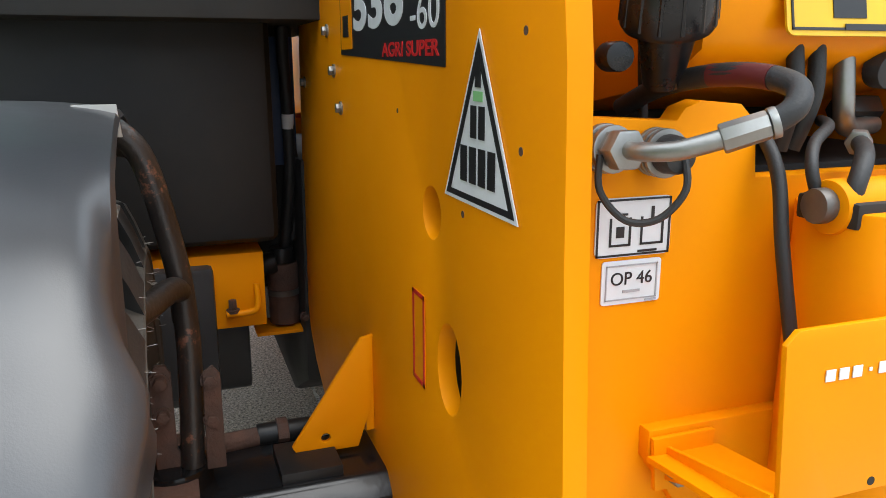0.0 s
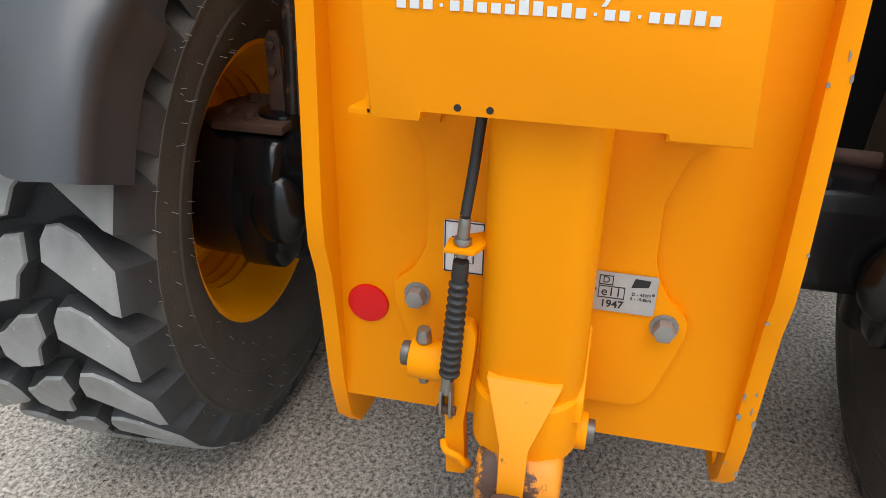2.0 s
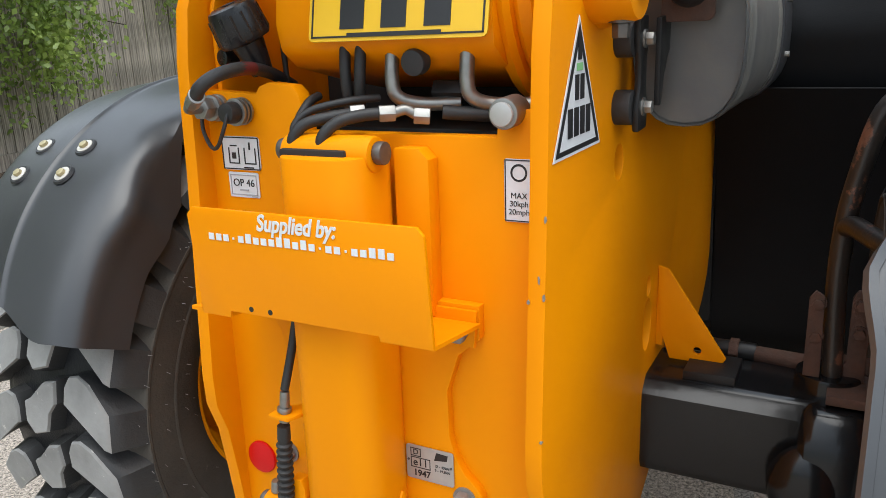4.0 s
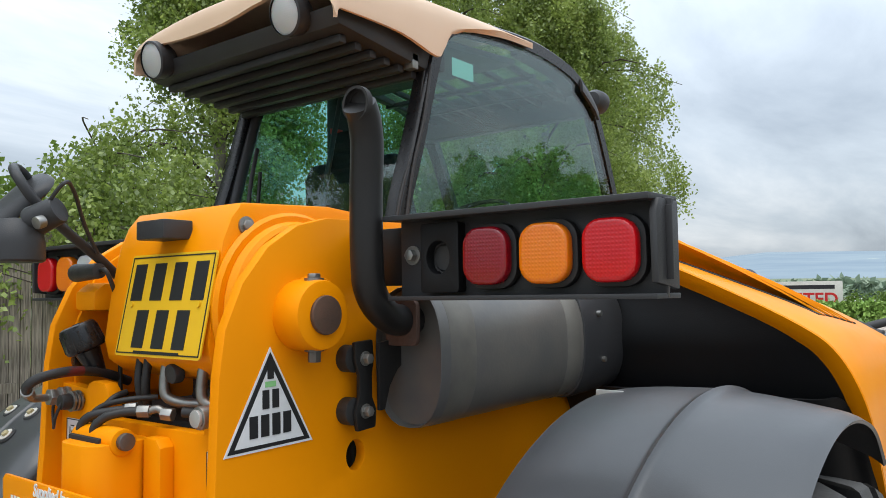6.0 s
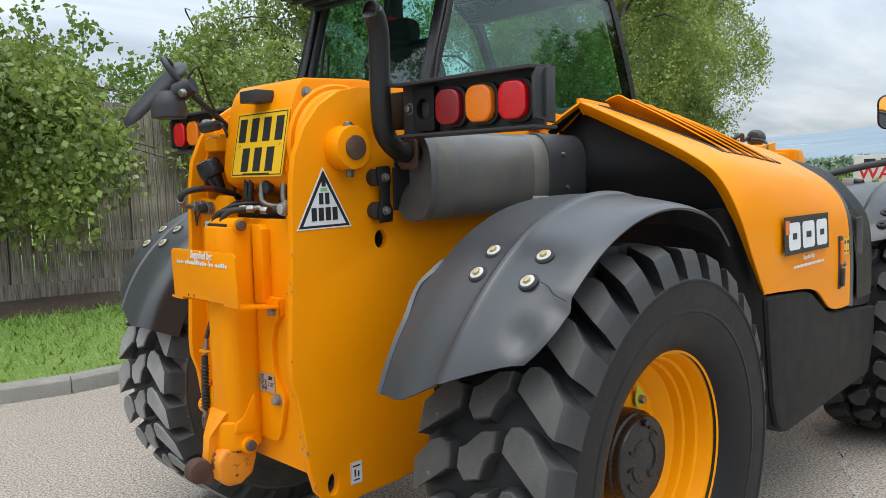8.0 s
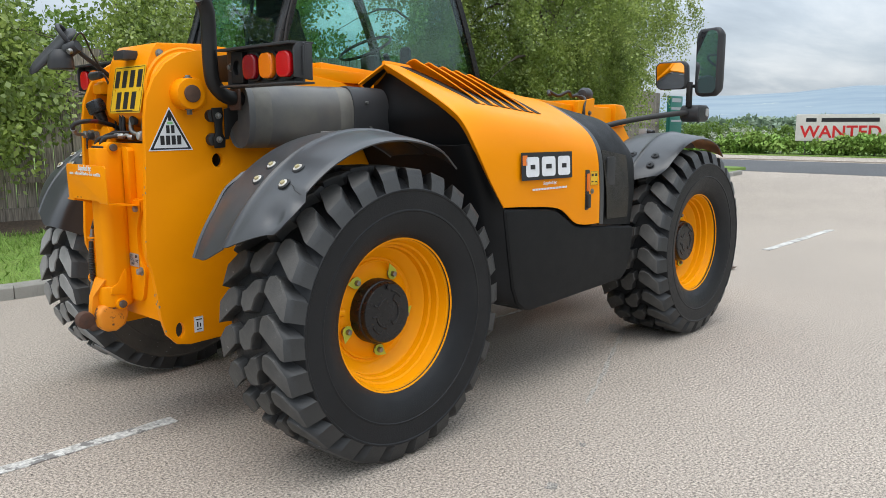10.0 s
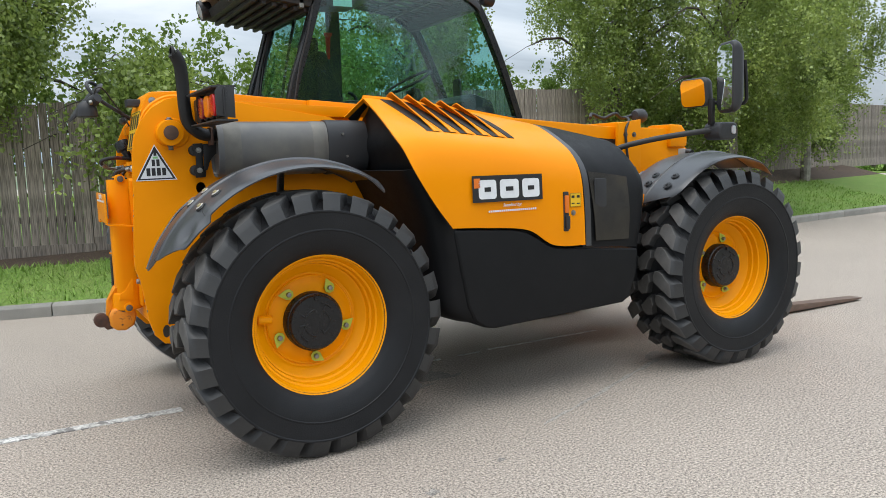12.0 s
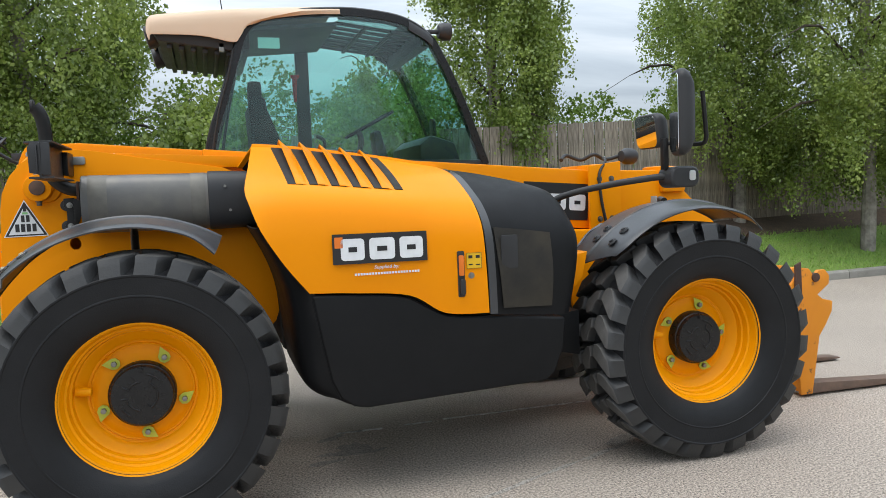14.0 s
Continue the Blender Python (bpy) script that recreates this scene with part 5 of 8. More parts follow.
win = P("rear_window", quad_plate((0.345, CR + 0.04, 1.66), (0.345, CL - 0.04, 1.66), (0.545, CL - 0.04, 2.33), (0.545, CR + 0.04, 2.33), 0.006), "glass", "tinted rear window of the cab", smooth=0)
win.visible_shadow = False
win = P("windscreen", quad_plate((2.02, CL - 0.04, 1.62), (2.02, CR + 0.04, 1.62), (1.70, CR + 0.04, 2.37), (1.70, CL - 0.04, 2.37), 0.006), "glass", "cab windscreen", smooth=0)
win.visible_shadow = False
for y in (CR + 0.035, CL - 0.035):
    P("rear_post", hose([(0.335, y, 1.60), (0.44, y, 1.98), (0.555, y, 2.35)], 0.022, 10, 3), "plastic", "black cab corner post")
P("rear_post", hose([(0.40, 0.60, 1.60), (0.47, 0.60, 1.98), (0.56, 0.60, 2.35)], 0.010, 10, 3), "plastic")
P("door_post", slab([(0.96, 1.60), (1.05, 1.60), (1.05, 2.46), (0.96, 2.46)], "y", CL - 0.05, CL + 0.012, 0.008), "plastic", "black post of the cab door")
P("cab_sill", slab([(0.33, 1.585), (2.05, 1.585), (2.05, 1.63), (0.33, 1.66)], "y", CR - 0.02, CR + 0.05, 0.006), "plastic")
P("cab_sill", slab([(0.33, 1.585), (2.05, 1.585), (2.05, 1.66), (0.33, 1.68)], "y", CL - 0.05, CL + 0.02, 0.006), "plastic")
P("cab_sill", slab([(CR, 1.585), (CL, 1.585), (CL, 1.655), (CR, 1.655)], "x", 0.325, 0.375, 0.006), "plastic")
P("cab_floor", slab([(0.36, 1.50), (2.0, 1.50), (2.0, 1.56), (0.36, 1.56)], "y", CR + 0.01, CL - 0.01, 0.005), "matt", "dark cab floor")
P("cab_header", slab([(CR, 2.32), (CL, 2.32), (CL, 2.45), (CR, 2.45)], "x", 0.545, 0.60, 0.01), "plastic")
P("cab_header", slab([(CR, 2.34), (CL, 2.34), (CL, 2.44), (CR, 2.44)], "x", 1.63, 1.70, 0.01), "plastic")
# roof: cream shell with a rear overhang, black front, ribbed underside, guard bars
roof_rows = []
for y, lift in ((CR - 0.045, -0.16), (CR - 0.045, -0.10), (CR - 0.035, -0.02), (CR + 0.02, 0.012), (0.40, 0.035), (0.62, 0.040), (0.84, 0.035), (CL - 0.02, 0.012), (CL + 0.035, -0.02), (CL + 0.045, -0.10), (CL + 0.045, -0.16)):
    lift0, lift = lift, max(lift, -0.06)
    low = lift0 < -0.05
    pocket = 0.030 if abs(abs(y - 0.66) - 0.35) > 0.14 else 0.0
    d = 0.0 if not low else (0.10 if lift0 < -0.12 else 0.05)
    roof_rows.append([(0.05, y, 2.430 + lift * 0.6 - pocket - d * 0.3), (0.06, y, 2.450 + lift - d * 0.3), (0.10, y, 2.465 + lift - d * 0.4), (0.33, y, 2.492 + lift - d * 0.7), (0.505, y, 2.508 + lift - d * 1.18), (0.545, y, 2.511 + lift - d * 0.9), (0.62, y, 2.516 + lift - d * 0.1), (0.90, y, 2.532 + lift + (0.035 if low else 0)), (1.13, y, 2.540 + lift + (0.04 if low else 0))])
P("roof", sheet(roof_rows, 3, 4, 0.012), "cream", "cream moulded cab roof with a rear overhang", smooth=60)
front_rows = []
for y, lift in ((CR - 0.03, -0.055), (CR - 0.02, -0.005), (CR + 0.05, 0.008), (0.62, 0.02), (CL - 0.05, 0.008), (CL + 0.02, -0.005), (CL + 0.03, -0.055)):
    front_rows.append([(1.145, y, 2.534 + lift), (1.40, y, 2.520 + lift), (1.55, y, 2.482 + lift), (1.66, y, 2.42 + lift), (1.70, y, 2.38 + lift)])
ring = bmesh.new()
sheet([r[2:] for r in front_rows], 3, 3, 0.012, ring)
P("roof_front", ring, "plastic", "black front edge of the cab roof", smooth=60)
for o, y in ((0, CR + 0.03), (1, CL - 0.03)):
    P("roof_rail", slab([(1.13, 2.53), (1.42, 2.512), (1.58, 2.468), (1.58, 2.44), (1.42, 2.48), (1.13, 2.50)], "y", y - 0.03, y + 0.03, 0.005), "plastic")
win = P("roof_window", quad_plate((1.15, CR + 0.05, 2.515), (1.60, CR + 0.05, 2.455), (1.60, CL - 0.05, 2.455), (1.15, CL - 0.05, 2.515), 0.006), "glass", "glass roof panel over the bars", smooth=0)
win.visible_shadow = False
for k in range(7):
    y = CR + 0.09 + k * (CL - CR - 0.18) / 6
    P("roof_bar", slab([(1.12, 2.495), (1.62, 2.43), (1.62, 2.41), (1.12, 2.475)], "y", y - 0.012, y + 0.012, 0.003), "plastic", "grey guard bar below the roof glass")
for x, z in ((1.30, 2.465), (1.47, 2.442)):
    P("roof_bar", slab([(CR + 0.05, z), (CL - 0.05, z), (CL - 0.05, z - 0.02), (CR + 0.05, z - 0.02)], "x", x - 0.012, x + 0.012, 0.003), "plastic")
P("roof_lining", slab([(0.58, 2.44), (1.12, 2.48), (1.12, 2.455), (0.58, 2.41)], "y", CR + 0.03, CL - 0.03, 0.006), "plastic", "grey roof lining")
under = bmesh.new()
slab([(0.07, 2.385), (0.60, 2.43), (0.60, 2.30), (0.52, 2.285), (0.10, 2.335)], "y", CR - 0.02, CL + 0.02, 0.012, under)
P("roof_underside", under, "plastic", "black ribbed underside of the roof overhang")
for k in range(6):
    x = 0.14 + k * 0.065
    P("roof_rib", slab([(CR + 0.02, 2.332 - 0.12 * (x - 0.1)), (CL - 0.02, 2.332 - 0.12 * (x - 0.1)), (CL - 0.02, 2.306 - 0.12 * (x - 0.1)), (CR + 0.02, 2.306 - 0.12 * (x - 0.1))], "x", x, x + 0.03, 0.008), "plastic")
for y in (0.315, 1.01):
    lamp = P("work_lamp", spun([(0.0, 0.06), (0.045, 0.055), (0.062, 0.03), (0.066, 0.0), (0.066, -0.02), (0.060, -0.024)], 28, m=pose(0.05, y, 2.385, 0, 0, -90) @ pose(0, 0, 0, 14, 0, 0)), "plastic", "round black work lamp under the roof edge")
    part("lamp_lens", spun([(0.0, -0.030), (0.035, -0.027), (0.060, -0.018)], 28, m=pose(0.05, y, 2.385, 0, 0, -90) @ pose(0, 0, 0, 14, 0, 0)), "lens_clear", lamp, "clear ribbed lens")
P("front_lamp", spun([(0.0, 0.05), (0.04, 0.045), (0.055, 0.02), (0.055, -0.03), (0.0, -0.03)], 24, m=pose(1.80, CR + 0.02, 2.435, 0, 0, 90)), "plastic", "black work lamp at the front of the roof")
P("front_lamp_arm", rod((1.62, CR + 0.03, 2.43), (1.78, CR + 0.02, 2.435), 0.014, n=10), "plastic")
P("aerial", rod((0.48, 0.62, 2.54), (0.44, 0.62, 2.85), 0.004, 0.002, 8), "black", "thin black aerial")
# hinge, gas strut and cables on the rear right post
P("hinge", slab([(0.425, 2.28), (0.455, 2.28), (0.455, 2.33), (0.425, 2.33)], "y", CR - 0.02, CR + 0.02, 0.003), "zinc", "small steel hinge")
P("post_cable", hose([(0.505, CR - 0.03, 2.30), (0.46, CR - 0.035, 2.12), (0.40, CR - 0.03, 1.92), (0.34, CR - 0.03, 1.62)], 0.006, 8), "rubber")
P("post_cable", hose([(0.50, CR - 0.01, 2.30), (0.43, CR - 0.02, 2.05), (0.355, CR - 0.02, 1.85), (0.30, CR - 0.02, 1.62)], 0.006, 8), "rubber")
P("wiper", hose([(0.335, 0.80, 1.68), (0.37, 0.86, 1.85), (0.415, 0.90, 2.02)], 0.007, 8), "black", "black rear wiper arm")
P("wiper_blade", hose([(0.345, 0.90, 1.70), (0.39, 0.93, 1.95), (0.445, 0.955, 2.12)], 0.008, 8), "rubber")
P("window_label", quad_plate((0.645, CR - 0.012, 2.305), (0.770, CR - 0.012, 2.305), (0.770, CR - 0.012, 2.368), (0.645, CR - 0.012, 2.368), 0.001), "label_green", "pale green label on the side window", smooth=0)
# seat, console, steering wheel inside
bm = bmesh.new()
slab([(0.62, 1.60), (0.98, 1.62), (0.99, 1.70), (0.80, 1.72), (0.70, 1.98), (0.69, 2.06), (0.62, 2.07), (0.585, 2.0), (0.60, 1.72)], "y", 0.40, 0.86, 0.04, bm, seg=3)
P("driver_seat", bm, "seat", "black driver's seat")
P("headrest", slab(round_rect(0.20, 0.17, 0.05, 4, 0.63, 2.09), "x", 0.60, 0.68, 0.02), "seat")
P("steering_column", slab([(1.42, 1.56), (1.52, 1.56), (1.44, 1.86), (1.39, 1.85)], "y", 0.55, 0.70, 0.02), "plastic", "black steering column")
P("steering_wheel", spun([(0.17, 0.0), (0.182, 0.010), (0.19, 0.0), (0.182, -0.010), (0.17, 0.0)], 32, m=pose(1.38, 0.625, 1.90, 62, 0, 90)), "rubber", "black steering wheel")
P("dashboard", slab([(1.62, 1.56), (1.92, 1.56), (1.86, 1.75), (1.70, 1.80), (1.62, 1.74)], "y", 0.25, 1.0, 0.03), "plastic", "black dashboard")
P("side_console", slab([(0.70, 1.56), (1.3, 1.56), (1.28, 1.70), (0.72, 1.74)], "y", 0.18, 0.36, 0.03), "plastic", "dark side console")
P("joystick", hose([(1.24, 0.27, 1.70), (1.25, 0.27, 1.78), (1.23, 0.27, 1.83)], 0.018, 10), "rubber", "black joystick")
P("grab_handle", hose([(1.10, CL - 0.07, 1.62), (1.12, CL - 0.10, 1.72), (1.13, CL - 0.10, 1.82), (1.08, CL - 0.08, 1.86)], 0.012, 10), "rubber")
P("hammer", slab([(0.935, 2.10), (0.955, 2.10), (0.965, 2.26), (0.98, 2.27), (0.98, 2.29), (0.92, 2.29), (0.92, 2.27), (0.93, 2.26)], "y", CL - 0.07, CL - 0.05, 0.003), "red_ink", "red emergency hammer")
P("inner_mirror", slab(round_rect(0.10, 0.17, 0.03, 4, 0.72, 1.86), "x", 1.84, 1.86, 0.006), "plastic")

# tail lamp clusters
for o, third in ((-1, "lens_dark"), (1, "lens_clear")):
    body = bmesh.new()
    s = o
    slab([(s * 0.44, 1.552), (s * 0.955, 1.552), (s * 0.965, 1.70), (s * 0.93, 1.706), (s * 0.44, 1.702)], "x", -0.345, -0.335, 0.002, body)
    slab([(-0.398, 1.696), (-0.29, 1.700), (-0.29, 1.708), (-0.398, 1.706)], "y", s * 0.44, s * 0.952, 0.002, body)
    slab([(-0.385, 1.552), (-0.29, 1.552), (-0.29, 1.560), (-0.385, 1.560)], "y", s * 0.44, s * 0.955, 0.002, body)
    cluster = P("tail_lamp", body, "plastic", "black box with a row of tail lamps", at=pose(0, -0.011, -0.007) if o < 0 else pose(0, 0, 0))
    part("end_plate", slab([(-0.382, 1.575), (-0.30, 1.565), (-0.30, 1.70), (-0.372, 1.70), (-0.385, 1.68)], "y", s * 0.946, s * 0.958, 0.004), "plastic", cluster)
    part("end_flap", slab([(-0.352, 1.580), (-0.352, 1.690), (-0.347, 1.690), (-0.347, 1.580)], "y", s * 0.956, s * 0.968, 0.001), "plastic", cluster)
    part("beeper_box", slab(round_rect(0.085, 0.125, 0.006, 2, s * 0.548, 1.628), "x", -0.368, -0.345, 0.002, holes=[(s * 0.545, 1.628, 0.026, 0.030)]), "skirt", cluster)
    part("beeper", spun([(0.0, 0.0), (0.022, 0.0), (0.025, -0.004), (0.028, 0.0)], 20, m=pose(-0.349, s * 0.545, 1.628, 0, 0, 90)), "rubber", cluster, "round black reversing beeper")
    lamps = ((0.654, third if o < 0 else "lens_clear"), (0.767, "lens_amber"), (0.880, "lens_red"))
    for y, lm in lamps:
        part("gasket", slab(round_rect(0.104, 0.112, 0.036, 6, s * y, 1.626), "x", -0.362, -0.345, 0.004), "rubber", cluster)
        own = slab(round_rect(0.090, 0.098, 0.032, 6, s * y, 1.626), "x", -0.385, -0.360, 0.009, seg=4)
        for rr in (0.009, 0.019):
            ring = spun([(rr - 0.004, -0.0005), (rr, 0.0005), (rr + 0.004, -0.0005)], 28, m=pose(-0.3848, s * y, 1.626, 0, 0, 90))
            part("lens_rib", ring, lm, cluster)
        part("lens", own, lm, cluster, {"lens_red": "red ribbed lens", "lens_dark": "dark red ribbed lens", "lens_amber": "amber ribbed lens", "lens_clear": "clear ribbed lens"}[lm])
    part("arm", slab([(-0.335, 1.58), (-0.31, 1.58), (-0.31, 1.69), (-0.335, 1.69)], "y", s * 0.30, s * 0.46, 0.003), "black", cluster)
    part("arm_bolt", bolt((-0.345, s * 0.47, 1.635), (-1, 0, 0), 0.012, 0.012), "zinc", cluster)

# mirrors on an arm at the right front
P("mirror_arm", hose([(2.02, -0.74, 1.33), (2.10, -0.80, 1.385), (2.25, -0.95, 1.43), (2.42, -1.10, 1.46), (2.53, -1.16, 1.47)], 0.017, 14), "rubber", "black mirror arm")
P("mirror_knuckle", slab(round_rect(0.16, 0.105, 0.04, 5, 2.565, 1.462), "y", -1.22, -1.09, 0.02, seg=3), "plastic", "black lamp and mirror knuckle")
P("side_lamp", slab(round_rect(0.035, 0.05, 0.012, 4, 2.60, 1.468), "y", -1.226, -1.20, 0.004), "lens_clear", "small clear side lamp")
P("mirror_post", slab([(2.475, 1.50), (2.505, 1.50), (2.505, 1.655), (2.475, 1.655)], "y", -1.165, -1.135, 0.004), "black")
P("mirror_bracket", hose([(2.49, -1.14, 1.62), (2.52, -1.16, 1.63), (2.61, -1.22, 1.62), (2.64, -1.27, 1.63), (2.635, -1.28, 1.71), (2.62, -1.28, 1.87)], 0.011, 10), "black")


def road_mirror(name, centre, w, h, yaw, label, tilt=0.0):
    at = Matrix.Translation(centre) @ pose(0, 0, 0, 0, tilt, yaw)
    bm = bmesh.new()
    rings = []
    for x, k in ((0.0, 0.93), (0.006, 0.98), (0.030, 1.0), (0.055, 0.93), (0.078, 0.72), (0.088, 0.40)):
        rings.append([(x, p[0], p[1]) for p in round_rect(w * k, h * k, min(w, h) * 0.24 * k, 6)])
    shell(rings, bm)
    ob = P(name, bm, "plastic", label, smooth=50, at=at)
    face = slab(round_rect(w * 0.86, h * 0.90, min(w, h) * 0.19, 6), "x", -0.004, 0.001)
    part("mirror_glass", face, "mirror", ob, "mirror glass", smooth=0)
    return ob


road_mirror("wing_mirror", (2.478, -1.258, 1.768), 0.19, 0.41, -20, "tall black-backed wing mirror")
road_mirror("wide_angle_mirror", (2.46, -1.035, 1.695), 0.215, 0.175, 0, "small wide-angle mirror", -7)

# mirror and work lamp on the thin arm above the left plate
P("rear_mirror_arm", hose([(-0.54, 0.135, 1.590), (-0.595, 0.118, 1.632), (-0.68, 0.090, 1.685), (-0.755, 0.07, 1.74), (-0.785, 0.085, 1.79), (-0.77, 0.135, 1.815), (-0.735, 0.165, 1.805), (-0.72, 0.17, 1.775)], 0.010, 10), "plastic", "thin black mirror arm on the boom tail", at=pose(0, 0.045, 0))
P("rear_mirror_knuckle", rod((-0.745, 0.045, 1.725), (-0.775, 0.095, 1.70), 0.026, 0.03, 16, 0.006), "plastic")
P("mirror_screw", rod((-0.775, 0.045, 1.70), (-0.79, 0.042, 1.695), 0.012, n=12, bevel=0.002), "zinc")
zz = Vector((0.164, -0.07, 0.187)).normalized()
xx = Vector((-0.75, -0.10, 0.45))
xx = (xx - zz * xx.dot(zz)).normalized()
mirror_turn = Matrix((xx, zz.cross(xx), zz)).transposed().to_4x4()
bm = bmesh.new()
rings = []
for x, k in ((0.0, 0.92), (0.004, 1.0), (0.012, 0.97), (0.020, 0.75), (0.024, 0.4)):
    rings.append([(x, p[0] * (1 + 1.6 * p[1]), p[1]) for p in round_rect(0.088 * k, 0.27 * k, 0.040 * k, 6)])
shell(rings, bm)
P("rear_mirror", bm, "plastic", "black-backed mirror above the rear", smooth=50, at=Matrix.Translation((-0.785, 0.210, 1.705)) @ mirror_turn)
P("small_work_lamp", spun([(0.0, 0.05), (0.03, 0.046), (0.047, 0.025), (0.052, 0.0), (0.052, -0.03), (0.047, -0.034), (0.0, -0.034)], 24, m=pose(-0.796, 0.110, 1.660, 90, 0, 0)), "plastic", "small black work lamp")
P("lamp_cable", hose([(-0.77, 0.075, 1.71), (-0.75, 0.025, 1.77), (-0.71, 0.065, 1.765), (-0.66, 0.115, 1.70), (-0.62, 0.14, 1.65)], 0.004, 8), "rubber")


# ---- plates, stickers and printed marks on the machine ----
def printed(name, label, m, outline, mat, marks=()):
    ob = P(name, sticker(outline, m), mat, label, smooth=0)
    for mname, rects, mmat, lift in marks:
        if mname.endswith("_edge"):
            part(mname, bars(rects, m, lift), mmat, ob, smooth=0)
        else:
            bar_parts(mname, rects, m, lift, mmat, ob)
    return ob


def bar_parts(name, rects, m, lift, mat, parent, label=""):
    for r in rects:
        part(name, bars([r], m, lift), mat, parent, label, smooth=0)


def frame_bars(w, h, t):
    return [(0, h / 2 - t / 2, w, t), (0, -h / 2 + t / 2, w, t), (-w / 2 + t / 2, 0, t, h), (w / 2 - t / 2, 0, t, h)]


BACK_R, BACK_U = (0, -1, 0), (0, 0, 1)
# number plate: its characters are plain bars
m = frame_at((-0.5995, -0.072, 1.543), BACK_R, (0.20, 0, 1))
chars = [(-0.102 + 0.068 * k, 0.045, 0.040, 0.074) for k in range(4)] + [(-0.068 + 0.068 * k, -0.048, 0.040, 0.074) for k in range(3)]
plate = P("number_plate", sticker(round_rect(0.284, 0.203, 0.008, 3), m, 0.003, -0.002), "plate_yellow", "yellow number plate with black bars", smooth=0)
bar_parts("plate_bar", chars, m, 0.0012, "ink", plate, "black bar")
part("plate_border", bars(frame_bars(0.274, 0.193, 0.0025), m, 0.0012), "ink", plate, smooth=0)
part("plate_maker_bar", bars([(0, -0.0935, 0.15, 0.006)], m, 0.0018), "ink", plate, smooth=0)
for x in (-0.112, 0.112):
    part("plate_screw", rod(m @ Vector((x, 0.0, 0.001)), m @ Vector((x, 0.0, 0.005)), 0.006, n=12), "plate_yellow", plate)

# triangular security stickers on both frame plates
TRI = [(0.0, 0.0915), (-0.1005, -0.088), (0.0985, -0.088)]


def tri_sticker(m):
    ob = P("security_sticker", sticker(TRI, m), "white", "white triangular sticker with black border and bars", smooth=0)

    def inner(k, dy):
        return [(x * k, y * k + dy) for x, y in TRI]

    own = bmesh.new()
    a, b = inner(0.93, -0.002), inner(0.78, -0.0085)
    va = [own.verts.new((x, y, 0.0022)) for x, y in a]
    vb = [own.verts.new((x, y, 0.0022)) for x, y in b]
    for i in range(3):
        own.faces.new((va[i], va[(i + 1) % 3], vb[(i + 1) % 3], vb[i]))
    own.transform(m)
    part("sticker_border", own, "ink", ob, smooth=0)
    part("sticker_green", bars([(0, 0.026, 0.024, 0.010)], m, 0.0022), "green_ink", ob, smooth=0)
    part("sticker_black", bars([(0, 0.052, 0.014, 0.034)], m, 0.0024), "ink", ob, smooth=0)
    bar_parts("sticker_bar", [(-0.011, 0.0, 0.015, 0.033), (0.011, 0.0, 0.015, 0.033), (-0.038, -0.045, 0.018, 0.038), (-0.013, -0.045, 0.018, 0.038), (0.012, -0.045, 0.018, 0.038), (0.037, -0.045, 0.018, 0.038)], m, 0.0024, "ink", ob)
    return ob


tri_sticker(frame_at((-0.541, -0.3092, 1.375), (1, 0, 0.01), (0, 0, 1)))
tri_sticker(on_left(-0.470, 1.361))
# red-edged label and small marks on the left plate
m = on_left(-0.266, 1.061)
printed("red_label", "narrow red-edged label", m, round_rect(0.05, 0.128, 0.002, 2), "yellow_smooth", [("label_edge", frame_bars(0.05, 0.128, 0.006), "red_ink", 0.002)])
# model badge on the left plate
m = on_left(-0.133, 1.488) @ Matrix.Diagonal((1.754, 1, 1, 1))
badge = P("model_badge", sticker([(-0.17, -0.055), (0.135, -0.073), (0.135, 0.075), (-0.17, 0.075)], m), "ink", "black model badge with white numbers", smooth=0)
part("maker_mark", sticker(round_rect(0.045, 0.11, 0.002, 2, -0.142, 0.008), m, 0.001, 0.002), "yellow_smooth", badge, smooth=0)
part("maker_mark_bar", bars([(-0.142, -0.01, 0.022, 0.034)], m, 0.0034), "ink", badge, smooth=0)
lettering("badge_number", "536", 0.095, m @ Matrix.Translation((-0.034, 0.012, 0)), "white", badge, bold=0.003, squeeze=1.12)
lettering("badge_number_small", "-60", 0.062, m @ Matrix.Translation((0.094, -0.010, 0)), "white", badge, squeeze=0.80)
lettering("badge_word", "AGRI SUPER", 0.026, m @ Matrix.Translation((0.055, -0.052, 0)), "red_ink", badge, bold=0.0006)
# stickers on the rear panel
m = frame_at((-0.6182, 0.220, 1.305), BACK_R, BACK_U)
s = P("symbol_sticker", sticker(round_rect(0.078, 0.054, 0.006, 4), frame_at((-0.6182, 0.221, 1.277), BACK_R, BACK_U)), "white", "white sticker with black filling symbols", smooth=0)
m = frame_at((-0.6182, 0.221, 1.277), BACK_R, BACK_U)
part("symbol_edge", bars(frame_bars(0.076, 0.052, 0.0018), m), "ink", s, smooth=0)
bar_parts("symbol_bar", [(-0.024, -0.004, 0.002, 0.026), (-0.004, -0.004, 0.002, 0.026), (-0.014, 0.012, 0.014, 0.002), (-0.014, -0.004, 0.008, 0.010), (0.008, -0.004, 0.002, 0.026), (0.030, -0.004, 0.002, 0.026), (0.019, -0.016, 0.022, 0.002), (-0.014, -0.016, 0.02, 0.002), (0.019, 0.012, 0.003, 0.012), (0.015, -0.0225, 0.02, 0.002)], m, 0.002, "ink", s)
m = frame_at((-0.6182, 0.2205, 1.226), BACK_R, BACK_U)
